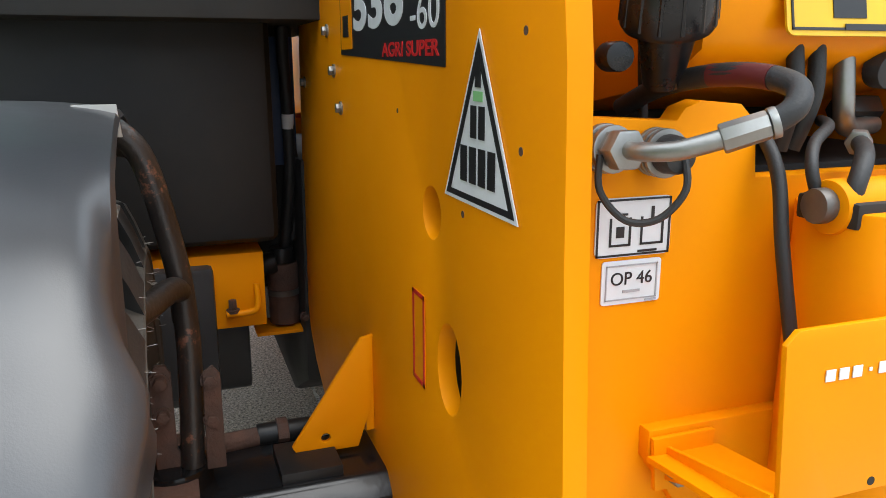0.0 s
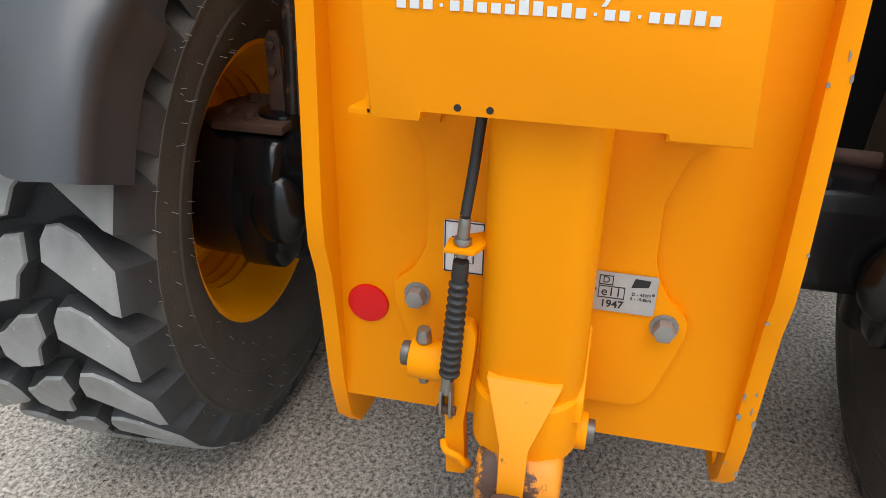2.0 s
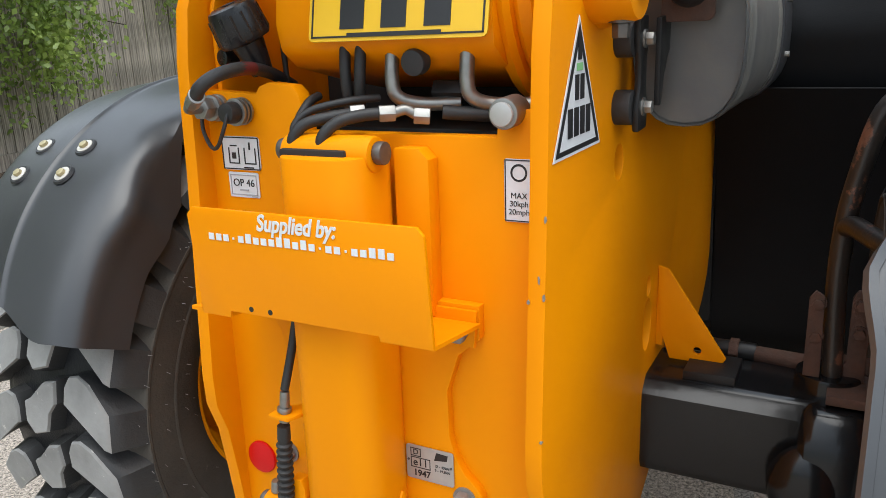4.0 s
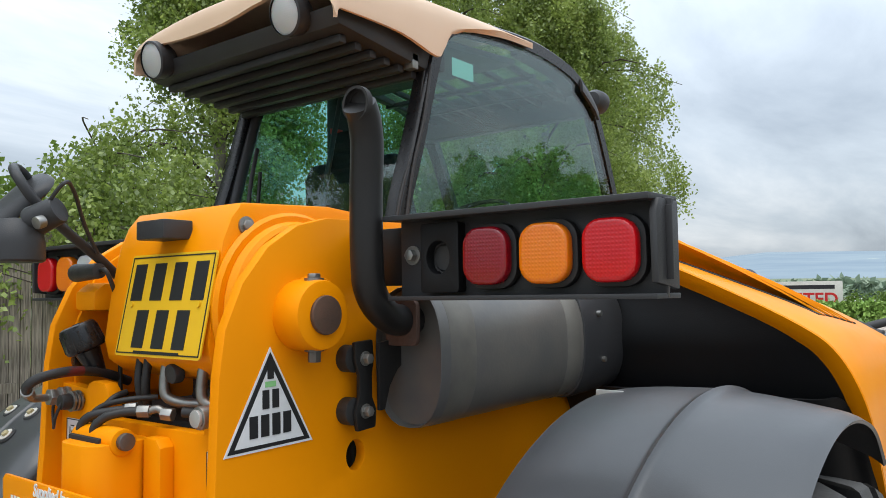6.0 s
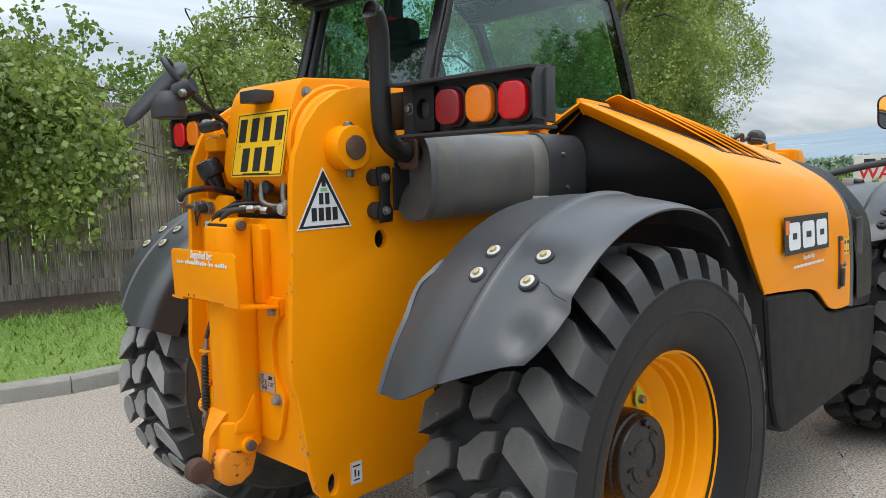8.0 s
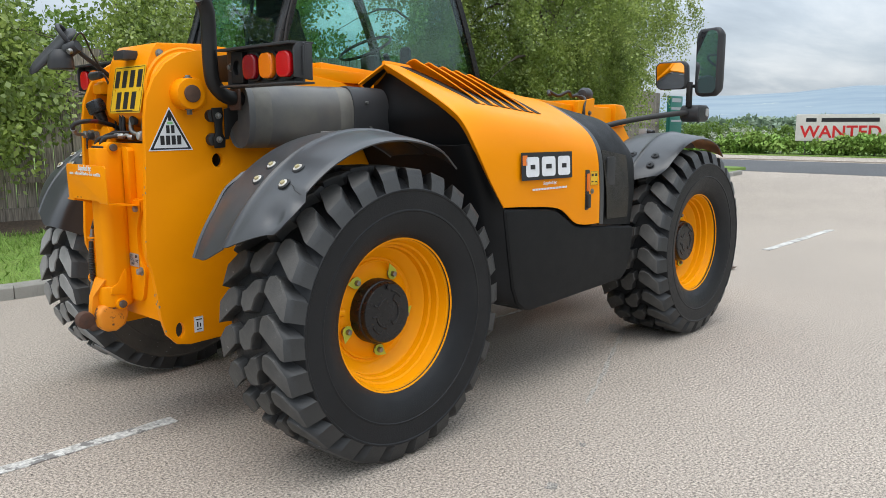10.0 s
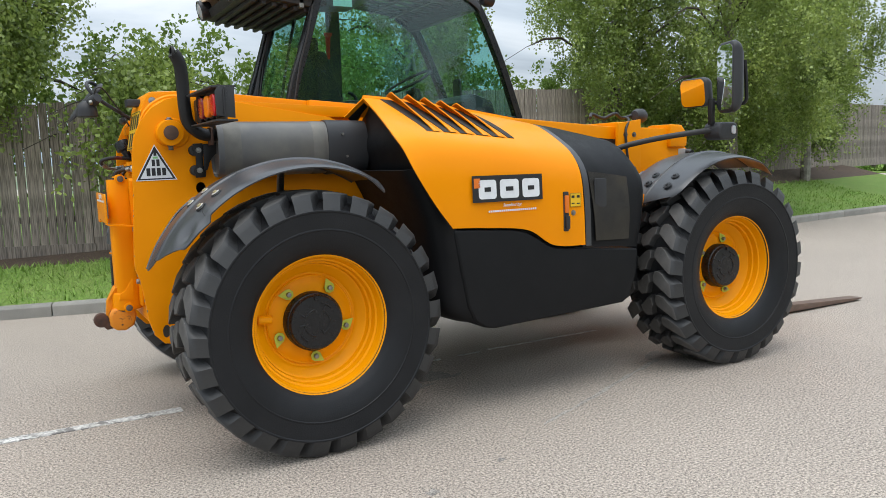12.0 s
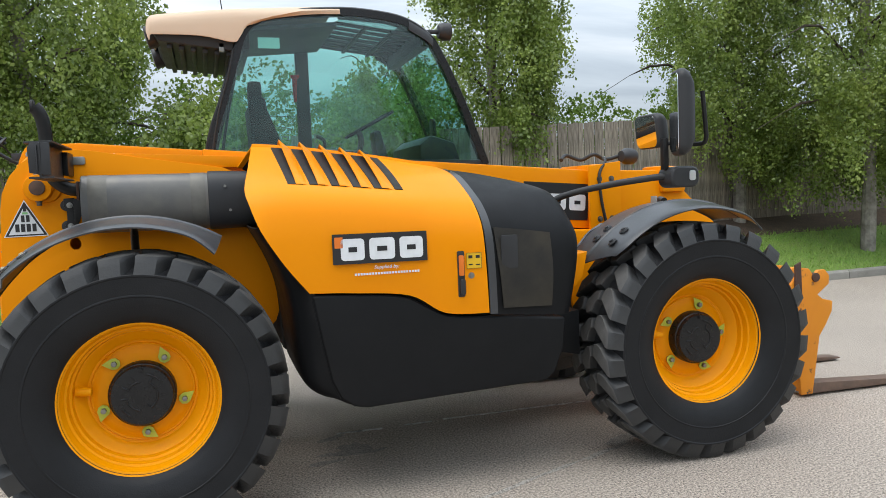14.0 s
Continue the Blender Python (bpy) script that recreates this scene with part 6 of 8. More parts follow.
s = P("code_sticker", sticker(round_rect(0.062, 0.041, 0.003, 3), m), "white", "white sticker with a black code", smooth=0)
part("code_edge", bars(frame_bars(0.054, 0.033, 0.0012), m), "grey_ink", s, smooth=0)
lettering("code", "OP 46", 0.017, m @ Matrix.Translation((0, 0.003, 0)), "ink", s)
bar_parts("code_bar", [(0, -0.0085, 0.018, 0.0025), (0.021, -0.0185, 0.012, 0.0018)], m, 0.002, "grey_ink", s)
m = frame_at((-0.6355, 0.101, 0.849), BACK_R, BACK_U)
s = P("manual_sticker", sticker(round_rect(0.056, 0.078, 0.005, 3), m), "white", "small white sticker with black symbols", smooth=0)
part("symbol_edge", bars(frame_bars(0.054, 0.076, 0.0016) + [(0, 0.0, 0.05, 0.0012)], m), "ink", s, smooth=0)
bar_parts("symbol_bar", [(-0.012, 0.015, 0.010, 0.0015), (0.0, 0.014, 0.005, 0.018), (0.012, 0.02, 0.006, 0.006), (-0.007, -0.014, 0.013, 0.018), (0.007, -0.014, 0.013, 0.018)], m, 0.0018, "ink", s)
part("symbol_page", bars([(-0.007, -0.014, 0.010, 0.015), (0.007, -0.014, 0.010, 0.015)], m, 0.003), "white", s, smooth=0)
m = frame_at((-0.6355, -0.112, 0.811), BACK_R, (0, 0.03, 1))
s = P("type_plate", sticker(round_rect(0.082, 0.058, 0.004, 3), m, 0.0018), "alu", "stamped grey metal type plate", smooth=0)
for name, x, y, w, h in (("letter_box", -0.024, 0.0175, 0.018, 0.014), ("letter_box", -0.016, 0.0, 0.034, 0.018)):
    part(name, bars(frame_bars(w, h, 0.0012), m @ Matrix.Translation((x, y, 0)), 0.0022), "ink", s, smooth=0)
part("type_mark", sticker([(0.008, 0.010), (0.030, 0.013), (0.032, 0.023), (0.012, 0.024)], m, 0.0004, 0.0022), "ink", s, smooth=0)
lettering("type_letter", "D", 0.013, m @ Matrix.Translation((-0.024, 0.0175, 0.0005)), "ink", s)
lettering("type_letter", "e11", 0.018, m @ Matrix.Translation((-0.016, 0.0, 0.0005)), "ink", s)
lettering("type_letter", "1947", 0.015, m @ Matrix.Translation((-0.014, -0.018, 0.0005)), "ink", s, bold=0.0003)
lettering("type_letter", "D - 43kN", 0.0062, m @ Matrix.Translation((0.022, 0.001, 0.0005)), "ink", s)
lettering("type_letter", "S - 19.8kN", 0.0062, m @ Matrix.Translation((0.022, -0.006, 0.0005)), "ink", s)
for x in (-0.037, 0.037):
    part("rivet", rod(m @ Vector((x, 0.003, 0.001)), m @ Vector((x, 0.003, 0.0035)), 0.002, n=10), "steel", s)
m = frame_at((-0.6182, -0.256, 1.245), BACK_R, BACK_U)
s = P("speed_sticker", sticker(round_rect(0.042, 0.085, 0.003, 3), m), "white", "white speed sticker with black print", smooth=0)
part("symbol_edge", bars(frame_bars(0.040, 0.083, 0.0014), m), "ink", s, smooth=0)
lettering("speed_text", "MAX\n30kph\n20mph", 0.011, m @ Matrix.Translation((0, -0.018, 0)), "ink", s)
part("symbol_ring", into(None, spun([(0.009, 0.0022), (0.012, 0.0022)], 24), m @ Matrix.Translation((0, 0.024, 0)) @ pose(0, 0, 0, 90, 0, 0)), "ink", s, smooth=0)
P("reflector", rod((-0.618, 0.244, 0.730), (-0.6235, 0.244, 0.730), 0.031, 0.030, 32, 0.0015), "reflector", "round red reflector on the rear panel")
# low sticker on the right plate
m = frame_at((-0.457, -0.3092, 0.523), (1, 0, 0), (0, 0, 1))
printed("tie_down_sticker", "small white tie-down sticker", m, round_rect(0.045, 0.070, 0.002, 2), "white", [("symbol_edge", frame_bars(0.043, 0.068, 0.0015), "grey_ink", 0.0018), ("symbol_bar", [(0, 0.022, 0.03, 0.005), (-0.006, 0.0, 0.006, 0.022), (0.007, -0.004, 0.006, 0.018), (0, -0.022, 0.024, 0.004)], "ink", 0.0018)])
# wording on the board
m = frame_at((-0.7780, -0.004, 1.150), BACK_R, BACK_U)
lettering("board_word", "Supplied by:", 0.032, m @ Matrix.Translation((0.0, 0.0615, 0)), "white", machine, slant=0.25, bold=0.0008, lift=0.0008, squeeze=0.84)
url = [(-0.1475 + 0.0134 * k, 0.0365 + (0.002 if k in (5, 9, 10, 12, 20, 21) else 0.0), 0.0094 if k not in (3, 14, 17) else 0.003, (0.013 if k in (5, 9, 10, 12, 20, 21) else 0.0095) if k not in (3, 14, 17) else 0.003) for k in range(23)]
bar_parts("board_bar", url, m, 0.0008, "white", machine, "white printed bar")
P("board_hole", rod((-0.7785, 0.085, 1.085), (-0.7778, 0.085, 1.085), 0.004, n=12), "matt")
P("board_hole", rod((-0.7785, 0.051, 1.085), (-0.7778, 0.051, 1.085), 0.004, n=12), "matt")


# maker's mark: plain shapes in its colours
def maker_badge(m, w, h, name="maker_badge"):
    s = P(name, sticker(round_rect(w, h, 0.002, 2), m), "ink", "black badge with plain white shapes", smooth=0)
    part("badge_square", bars([(-w * 0.435, h * 0.22, w * 0.085, h * 0.36)], m, 0.002), "orange", s, smooth=0)
    own = bmesh.new()
    k = w / 0.43
    for x, wide in ((-0.126, 0.106), (0.007, 0.116), (0.141, 0.108)):
        slab(round_rect(wide * k, 0.096 * k, 0.016 * k, 3, x * k, -0.003 * k), "z", 0.0020, 0.0028, bm=own)
    own.transform(m)
    part("badge_shape", own, "white", s, smooth=0)
    for x, wide in ((-0.126, 0.038), (0.007, 0.046), (0.141, 0.040)):
        part("badge_slot", bars([(x * k, -0.003 * k, wide * k, 0.022 * k)], m, 0.0032), "ink", s, smooth=0)
    return s


maker_badge(frame_at((1.045, -1.1055, 1.190), (1, 0.0, -0.006), (0, 0.050, 1)), 0.435, 0.135)
maker_badge(frame_at((2.315, -0.2630, 1.352), (1, 0, -0.075), (0, 0, 1)), 0.43, 0.22)
m = frame_at((1.07, -1.1040, 1.075), (1, 0, 0), (0, 0.02, 1))
lettering("bonnet_word", "Supplied by:", 0.024, m @ Matrix.Translation((0, 0.028, 0)), "white", machine, slant=0.25, lift=0.001)
bar_parts("bonnet_bar", [(-0.143 + 0.0132 * k, 0, 0.009, 0.010) for k in range(23)], m, 0.001, "white", machine, "white printed bar")
m = frame_at((1.490, -1.1005, 1.105), (1, 0, 0), (0, 0, 1))
printed("warning_label", "yellow warning label with black symbols", m, round_rect(0.075, 0.075, 0.002, 2), "plate_yellow", [("symbol_edge", frame_bars(0.073, 0.073, 0.001), "ink", 0.002), ("symbol_bar", [(-0.018, 0.018, 0.02, 0.014), (0.018, 0.018, 0.02, 0.014), (-0.018, -0.018, 0.02, 0.006), (0.018, -0.02, 0.02, 0.006)], "ink", 0.002)])
m = frame_at((-0.140, -0.3005, 1.650), (1, 0, 0), (0, 0, 1))
printed("boom_label", "small white label with a black symbol", m, round_rect(0.045, 0.065, 0.001, 1), "white", [("symbol_bar", [(0.0, -0.008, 0.012, 0.016)], "ink", 0.002)])
s = P("boom_label", sticker(round_rect(0.042, 0.068, 0.003, 2), frame_at((-0.135, -0.3002, 1.645), (1, 0, 0), (0, 0, 1))), "white", "small white label on the boom rail", smooth=0)
part("label_mark", bars([(0.002, 0.0, 0.010, 0.022)], frame_at((-0.135, -0.3002, 1.645), (1, 0, 0), (0, 0, 1)), 0.002), "ink", s, smooth=0)
P("side_marker", slab(round_rect(0.07, 0.04, 0.01, 3, -0.29, 1.65), "y", -0.318, -0.30, 0.003), "zinc", "small bracket on the boom rail")

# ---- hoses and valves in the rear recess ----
# two matt-black sheets stand in for the shade deep in the frame
P("recess_floor", slab([(-0.55, 1.30), (-0.10, 1.30), (-0.10, 1.315), (-0.55, 1.315)], "y", -0.275, 0.275, 0.002), "matt", "black sheet standing in for the shade behind the rear panel")
P("recess_back", slab([(-0.275, 0.7), (0.275, 0.7), (0.275, 1.62), (-0.275, 1.62)], "x", -0.30, -0.28, 0.002), "matt", "black sheet standing in for the shade inside the frame")
cap_axis = Vector((-0.34, 0.20, 0.92)).normalized()
cap_turn = Matrix.Translation(Vector((-0.623, 0.200, 1.480)) - cap_axis * 0.036) @ cap_axis.to_track_quat("Y", "Z").to_matrix().to_4x4()
breather = P("breather_cap", spun([(0.0, 0.060), (0.028, 0.060), (0.035, 0.057), (0.038, 0.051), (0.0405, 0.024), (0.041, 0.008), (0.038, 0.003), (0.026, 0.0), (0.017, -0.05), (0.0, -0.05)], 36, m=cap_turn), "gloss_black", "round black filler cap")
part("cap_mark", into(None, slab(round_rect(0.022, 0.016, 0.002, 2), "y", 0.0595, 0.0615), cap_turn), "rubber", breather, "raised filling symbol")
for k in range(14):
    a = k * math.tau / 14
    part("cap_grip", rod(cap_turn @ Vector((0.0402 * math.cos(a), 0.010, 0.0402 * math.sin(a))), cap_turn @ Vector((0.0380 * math.cos(a), 0.048, 0.0380 * math.sin(a))), 0.0022, n=6), "gloss_black", breather)
P("cap_button", rod((-0.590, 0.238, 1.425), (-0.618, 0.242, 1.425), 0.013, n=18, bevel=0.003), "gloss_black")
P("hose_band", hose([(-0.702, 0.1552, 1.4080), (-0.67, 0.1572, 1.4103), (-0.638, 0.164, 1.409)], 0.0101, 14), "dark_red", "dark red printed band on the hose")
P("left_inner_plate", slab([(-0.60, 1.34), (-0.35, 1.34), (-0.35, 1.70), (-0.45, 1.69), (-0.55, 1.62), (-0.60, 1.50)], "y", 0.265, 0.275, 0.004), "yellow")
P("bracket_left", slab([(-0.605, 1.530), (-0.50, 1.530), (-0.50, 1.590), (-0.58, 1.590), (-0.605, 1.572)], "y", 0.182, 0.266, 0.012), "yellow")
P("socket", rod((-0.605, 0.258, 1.612), (-0.610, 0.150, 1.614), 0.020, 0.016, 16, 0.003), "rubber", "black trailer socket")
P("socket_lead", hose([(-0.608, 0.155, 1.614), (-0.608, 0.130, 1.614), (-0.590, 0.133, 1.58), (-0.565, 0.16, 1.54), (-0.55, 0.175, 1.46), (-0.55, 0.17, 1.36)], 0.0046, 8), "rubber")
coupling = P("quick_coupling", rod((-0.600, 0.257, 1.348), (-0.655, 0.257, 1.351), 0.0165, 0.0165, 6, 0.002), "zinc", "zinc hydraulic quick coupling")
part("coupling_ring", rod((-0.619, 0.257, 1.3485), (-0.628, 0.257, 1.349), 0.0215, n=24, bevel=0.002), "zinc", coupling)
part("coupling_ring", rod((-0.632, 0.257, 1.349), (-0.640, 0.257, 1.3495), 0.0205, n=24, bevel=0.002), "zinc", coupling)
part("coupling_collar", rod((-0.645, 0.257, 1.350), (-0.662, 0.257, 1.351), 0.0185, n=6, bevel=0.003), "zinc", coupling)
part("coupling_sleeve", hose([(-0.655, 0.257, 1.351), (-0.680, 0.253, 1.3515), (-0.700, 0.240, 1.354), (-0.713, 0.224, 1.360), (-0.722, 0.208, 1.366)], 0.0078, 14), "zinc", coupling)
part("hose_ferrule", rod((-0.718, 0.214, 1.3635), (-0.736, 0.186, 1.3755), 0.0118, 0.0112, 8, 0.002), "zinc", coupling)
part("ferrule_end", rod((-0.736, 0.186, 1.3755), (-0.739, 0.181, 1.3775), 0.0122, n=16, bevel=0.001), "zinc", coupling)
P("hydraulic_hose", hose([(-0.737, 0.184, 1.3765), (-0.743, 0.170, 1.388), (-0.728, 0.157, 1.402), (-0.685, 0.155, 1.410), (-0.638, 0.164, 1.409), (-0.58, 0.175, 1.398), (-0.525, 0.180, 1.376)], 0.0098, 12), "rubber", "thick black hydraulic hose in a bow")
capped = P("cap_coupling", rod((-0.600, 0.206, 1.344), (-0.637, 0.206, 1.344), 0.0185, n=6, bevel=0.002), "zinc", "zinc coupling with a rubber cap")
for x in (-0.621, -0.629, -0.637):
    part("coupling_ring", rod((x, 0.206, 1.344), (x - 0.0045, 0.206, 1.344), 0.0215, n=24, bevel=0.0012), "zinc", capped)
part("rubber_cap", rod((-0.640, 0.206, 1.344), (-0.662, 0.206, 1.344), 0.0175, 0.0155, 20, 0.004), "rubber", capped)
part("cap_strap", hose([(-0.660, 0.202, 1.344), (-0.670, 0.206, 1.317), (-0.664, 0.226, 1.293), (-0.652, 0.251, 1.291), (-0.644, 0.272, 1.316), (-0.642, 0.272, 1.346)], 0.0032, 8), "rubber", capped, "thin black cap strap")
# a solid black slab paints the dark of the tube's open top
P("valve_block", slab([(-0.715, 1.280), (-0.645, 1.280), (-0.645, 1.3035), (-0.715, 1.3035)], "y", -0.045, 0.064, 0.004), "matt", "black slab standing in for the shaded hollow of the hitch tube")
P("tube_boss", rod((-0.684, 0.068, 1.296), (-0.684, -0.078, 1.296), 0.025, 0.025, 28, 0.005), "yellow", "yellow boss with a steel pin")
P("tube_pin", rod((-0.684, 0.068, 1.298), (-0.684, 0.083, 1.298), 0.016, n=16, bevel=0.003), "steel")
P("tube_pin", rod((-0.684, -0.078, 1.298), (-0.684, -0.092, 1.298), 0.016, n=16, bevel=0.003), "steel")
P("tube_flange", slab([(-0.08, 1.06), (-0.135, 1.06), (-0.135, 1.285), (-0.12, 1.30), (-0.08, 1.30)], "x", -0.647, -0.618, 0.003), "yellow")
for pts, r in (([(-0.690, 0.050, 1.280), (-0.697, 0.052, 1.312), (-0.688, 0.036, 1.334), (-0.662, 0.008, 1.342), (-0.636, -0.014, 1.345)], 0.0085), ([(-0.690, 0.004, 1.280), (-0.697, 0.002, 1.315), (-0.684, -0.016, 1.337), (-0.660, -0.042, 1.345), (-0.642, -0.064, 1.346)], 0.0085),
               ([(-0.672, 0.060, 1.29), (-0.668, 0.072, 1.325), (-0.650, 0.055, 1.348), (-0.620, 0.010, 1.360), (-0.58, -0.02, 1.362)], 0.0058), ([(-0.585, 0.030, 1.45), (-0.592, 0.029, 1.39), (-0.580, 0.030, 1.335)], 0.0085),
               ([(-0.585, 0.002, 1.45), (-0.592, 0.004, 1.39), (-0.580, 0.014, 1.335)], 0.0085), ([(-0.600, -0.135, 1.345), (-0.575, -0.175, 1.340), (-0.545, -0.215, 1.335)], 0.010)):
    P("small_hose", hose(pts, r, 10), "rubber", "black hydraulic hose")
for p, q in (((-0.640, -0.008, 1.345), (-0.626, -0.024, 1.346)), ((-0.646, -0.060, 1.346), (-0.632, -0.078, 1.346)), ((-0.622, -0.102, 1.342), (-0.612, -0.122, 1.340))):
    P("hose_nut", rod(p, q, 0.0125, n=6, bevel=0.0015), "zinc", "zinc hose nut")
P("hose_elbow", hose([(-0.634, -0.076, 1.346), (-0.624, -0.090, 1.350), (-0.618, -0.102, 1.343)], 0.0075, 10), "zinc", "bent zinc hose end")
for y in (-0.045, -0.165):
    P("steel_pipe", hose([(-0.575, y, 1.44), (-0.582, y, 1.385), (-0.578, y - 0.008, 1.362), (-0.560, y - 0.035, 1.352), (-0.54, y - 0.09, 1.352)], 0.0105, 12), "zinc", "bent grey steel pipe")
P("pipe_fitting", rod((-0.535, -0.09, 1.368), (-0.53, -0.14, 1.367), 0.019, n=6, bevel=0.002), "black")
P("right_coupling", rod((-0.60, -0.245, 1.35), (-0.645, -0.245, 1.348), 0.0205, n=22, bevel=0.003), "zinc", "zinc coupling at the panel edge")
P("coupling_cap", rod((-0.645, -0.245, 1.348), (-0.652, -0.245, 1.348), 0.0155, n=22, bevel=0.002), "alu")

# ---- fork carriage in front ----
def cheek(y):
    return slab([(3.86, 0.72), (3.95, 0.86), (4.02, 0.85), (4.06, 0.80), (4.10, 0.835), (4.15, 0.835), (4.185, 0.795), (4.18, 0.74), (4.09, 0.675), (4.13, 0.645), (4.21, 0.625), (4.205, 0.56), (4.155, 0.47), (4.105, 0.40), (4.05, 0.02), (3.96, 0.02), (3.93, 0.30), (3.86, 0.42)], "y", y, y + 0.03, 0.006)


carriage = P("fork_carriage", cheek(-0.43), "yellow_worn", "chipped yellow fork carriage")
for y in (-0.20, 0.20, 0.43):
    part("carriage_plate", cheek(y), "yellow_worn", carriage)
part("carriage_bar", slab([(3.94, 0.80), (4.02, 0.80), (4.02, 0.70), (3.94, 0.70)], "y", -0.415, 0.445, 0.006), "yellow_worn", carriage)
part("carriage_bar", slab([(3.98, 0.12), (4.06, 0.12), (4.06, 0.03), (3.98, 0.03)], "y", -0.415, 0.445, 0.006), "yellow_worn", carriage)
part("carriage_pin", rod((4.07, -0.44, 0.79), (4.07, -0.40, 0.79), 0.03, n=20, bevel=0.004), "rust", carriage)
part("carriage_strap", slab([(3.90, 0.88), (3.945, 0.90), (3.955, 0.66), (3.90, 0.60)], "y", -0.445, -0.432, 0.003), "rust", carriage)
for y, tip in ((-0.42, 5.235), (0.32, 5.00)):
    fork = P("fork", slab([(4.06, 0.09), (4.06, 0.02), (tip - 0.135, 0.012), (tip, 0.018), (tip, 0.028), (4.5, 0.065)], "y", y, y + 0.11, 0.004), "fork", "rusty steel pallet fork on the ground")
    part("fork_shank", slab([(4.02, 0.70), (4.065, 0.70), (4.07, 0.08), (4.06, 0.02), (4.02, 0.03)], "y", y + 0.005, y + 0.105, 0.004), "fork", fork)



# ---- the place ----
def curve_y(knots, x):
    return float(np.interp(x, [k[0] for k in knots], [k[1] for k in knots]))


KERB = [(-40, 8.0), (-8, 4.7), (-3, 4.05), (-1.2, 3.62), (0, 3.33), (1, 3.34), (4, 3.70), (8, 4.2), (11, 4.4), (15, 4.75), (20, 5.4)]
FENCE = [(-40, 12.5), (-8, 8.2), (-3, 6.8), (-1.3, 6.15), (0.5, 5.5), (1.5, 5.5), (6, 6.35), (13, 7.9), (18, 9.0), (24.5, 10.45)]

M["tarmac"] = material("pale_worn_tarmac", (0.390, 0.332, 0.278), 0.9, second=(0.298, 0.255, 0.215), scale=0.55, amount=0.35, grain=1.0, grain_scale=85, grain_detail=5.0, bump=1.0, bump_scale=190, speck=(0.10, 0.09, 0.08), speck_at=0.60, speck_scale=60)
M["tarmac_dark"] = material("dark_tarmac", (0.085, 0.085, 0.088), 0.9, second=(0.065, 0.065, 0.068), scale=0.4, grain=0.3, grain_scale=60, bump=0.5)
M["kerbstone"] = material("concrete_kerb", (0.30, 0.285, 0.255), 0.9, second=(0.21, 0.20, 0.175), scale=5, grain=0.2, grain_scale=150, bump=0.5, vary=0.12)
M["soil"] = material("brown_soil", (0.105, 0.068, 0.045), 1.0, second=(0.06, 0.042, 0.03), scale=6, grain=0.4, grain_scale=60, bump=0.9, bump_scale=40)
M["turf"] = material("green_turf", (0.105, 0.205, 0.028), 1.0, second=(0.165, 0.22, 0.050), scale=3.0, amount=0.5, grain=0.4, grain_scale=70, bump=1.0, bump_scale=70)
M["blade"] = material("grass_blade", (0.150, 0.31, 0.040), 0.7, second=(0.25, 0.33, 0.075), scale=1.4)
M["board"] = material("weathered_grey_fence_board", (0.285, 0.240, 0.195), 0.9, second=(0.185, 0.155, 0.128), scale=7, grain=0.45, grain_scale=70, bump=0.6, bump_scale=70, vary=0.20, stretch=0.06)
M["bark"] = material("birch_bark", (0.36, 0.33, 0.29), 0.85, second=(0.10, 0.085, 0.07), scale=7, amount=0.6, bump=0.6, bump_scale=40)
M["twig"] = material("brown_twig", (0.075, 0.055, 0.04), 0.85, second=(0.045, 0.034, 0.027), scale=9)
M["paint_line"] = material("worn_white_road_paint", (0.60, 0.59, 0.56), 0.85, second=(0.42, 0.40, 0.37), scale=4, amount=0.7, grain=0.3, grain_scale=60, speck=(0.19, 0.18, 0.17), speck_at=0.52, speck_scale=11)
# distance haze is mixed into the field and hill colours
M["field"] = material("far_fields", (0.10, 0.15, 0.085), 1.0, second=(0.19, 0.21, 0.12), scale=0.006, amount=0.75)
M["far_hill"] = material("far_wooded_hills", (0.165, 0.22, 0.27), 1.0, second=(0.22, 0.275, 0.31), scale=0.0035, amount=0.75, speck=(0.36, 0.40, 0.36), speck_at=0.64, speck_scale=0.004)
M["sign_white"] = material("white_sign_board", (0.62, 0.60, 0.55), 0.7, second=(0.50, 0.48, 0.43), scale=2, grain=0.15)


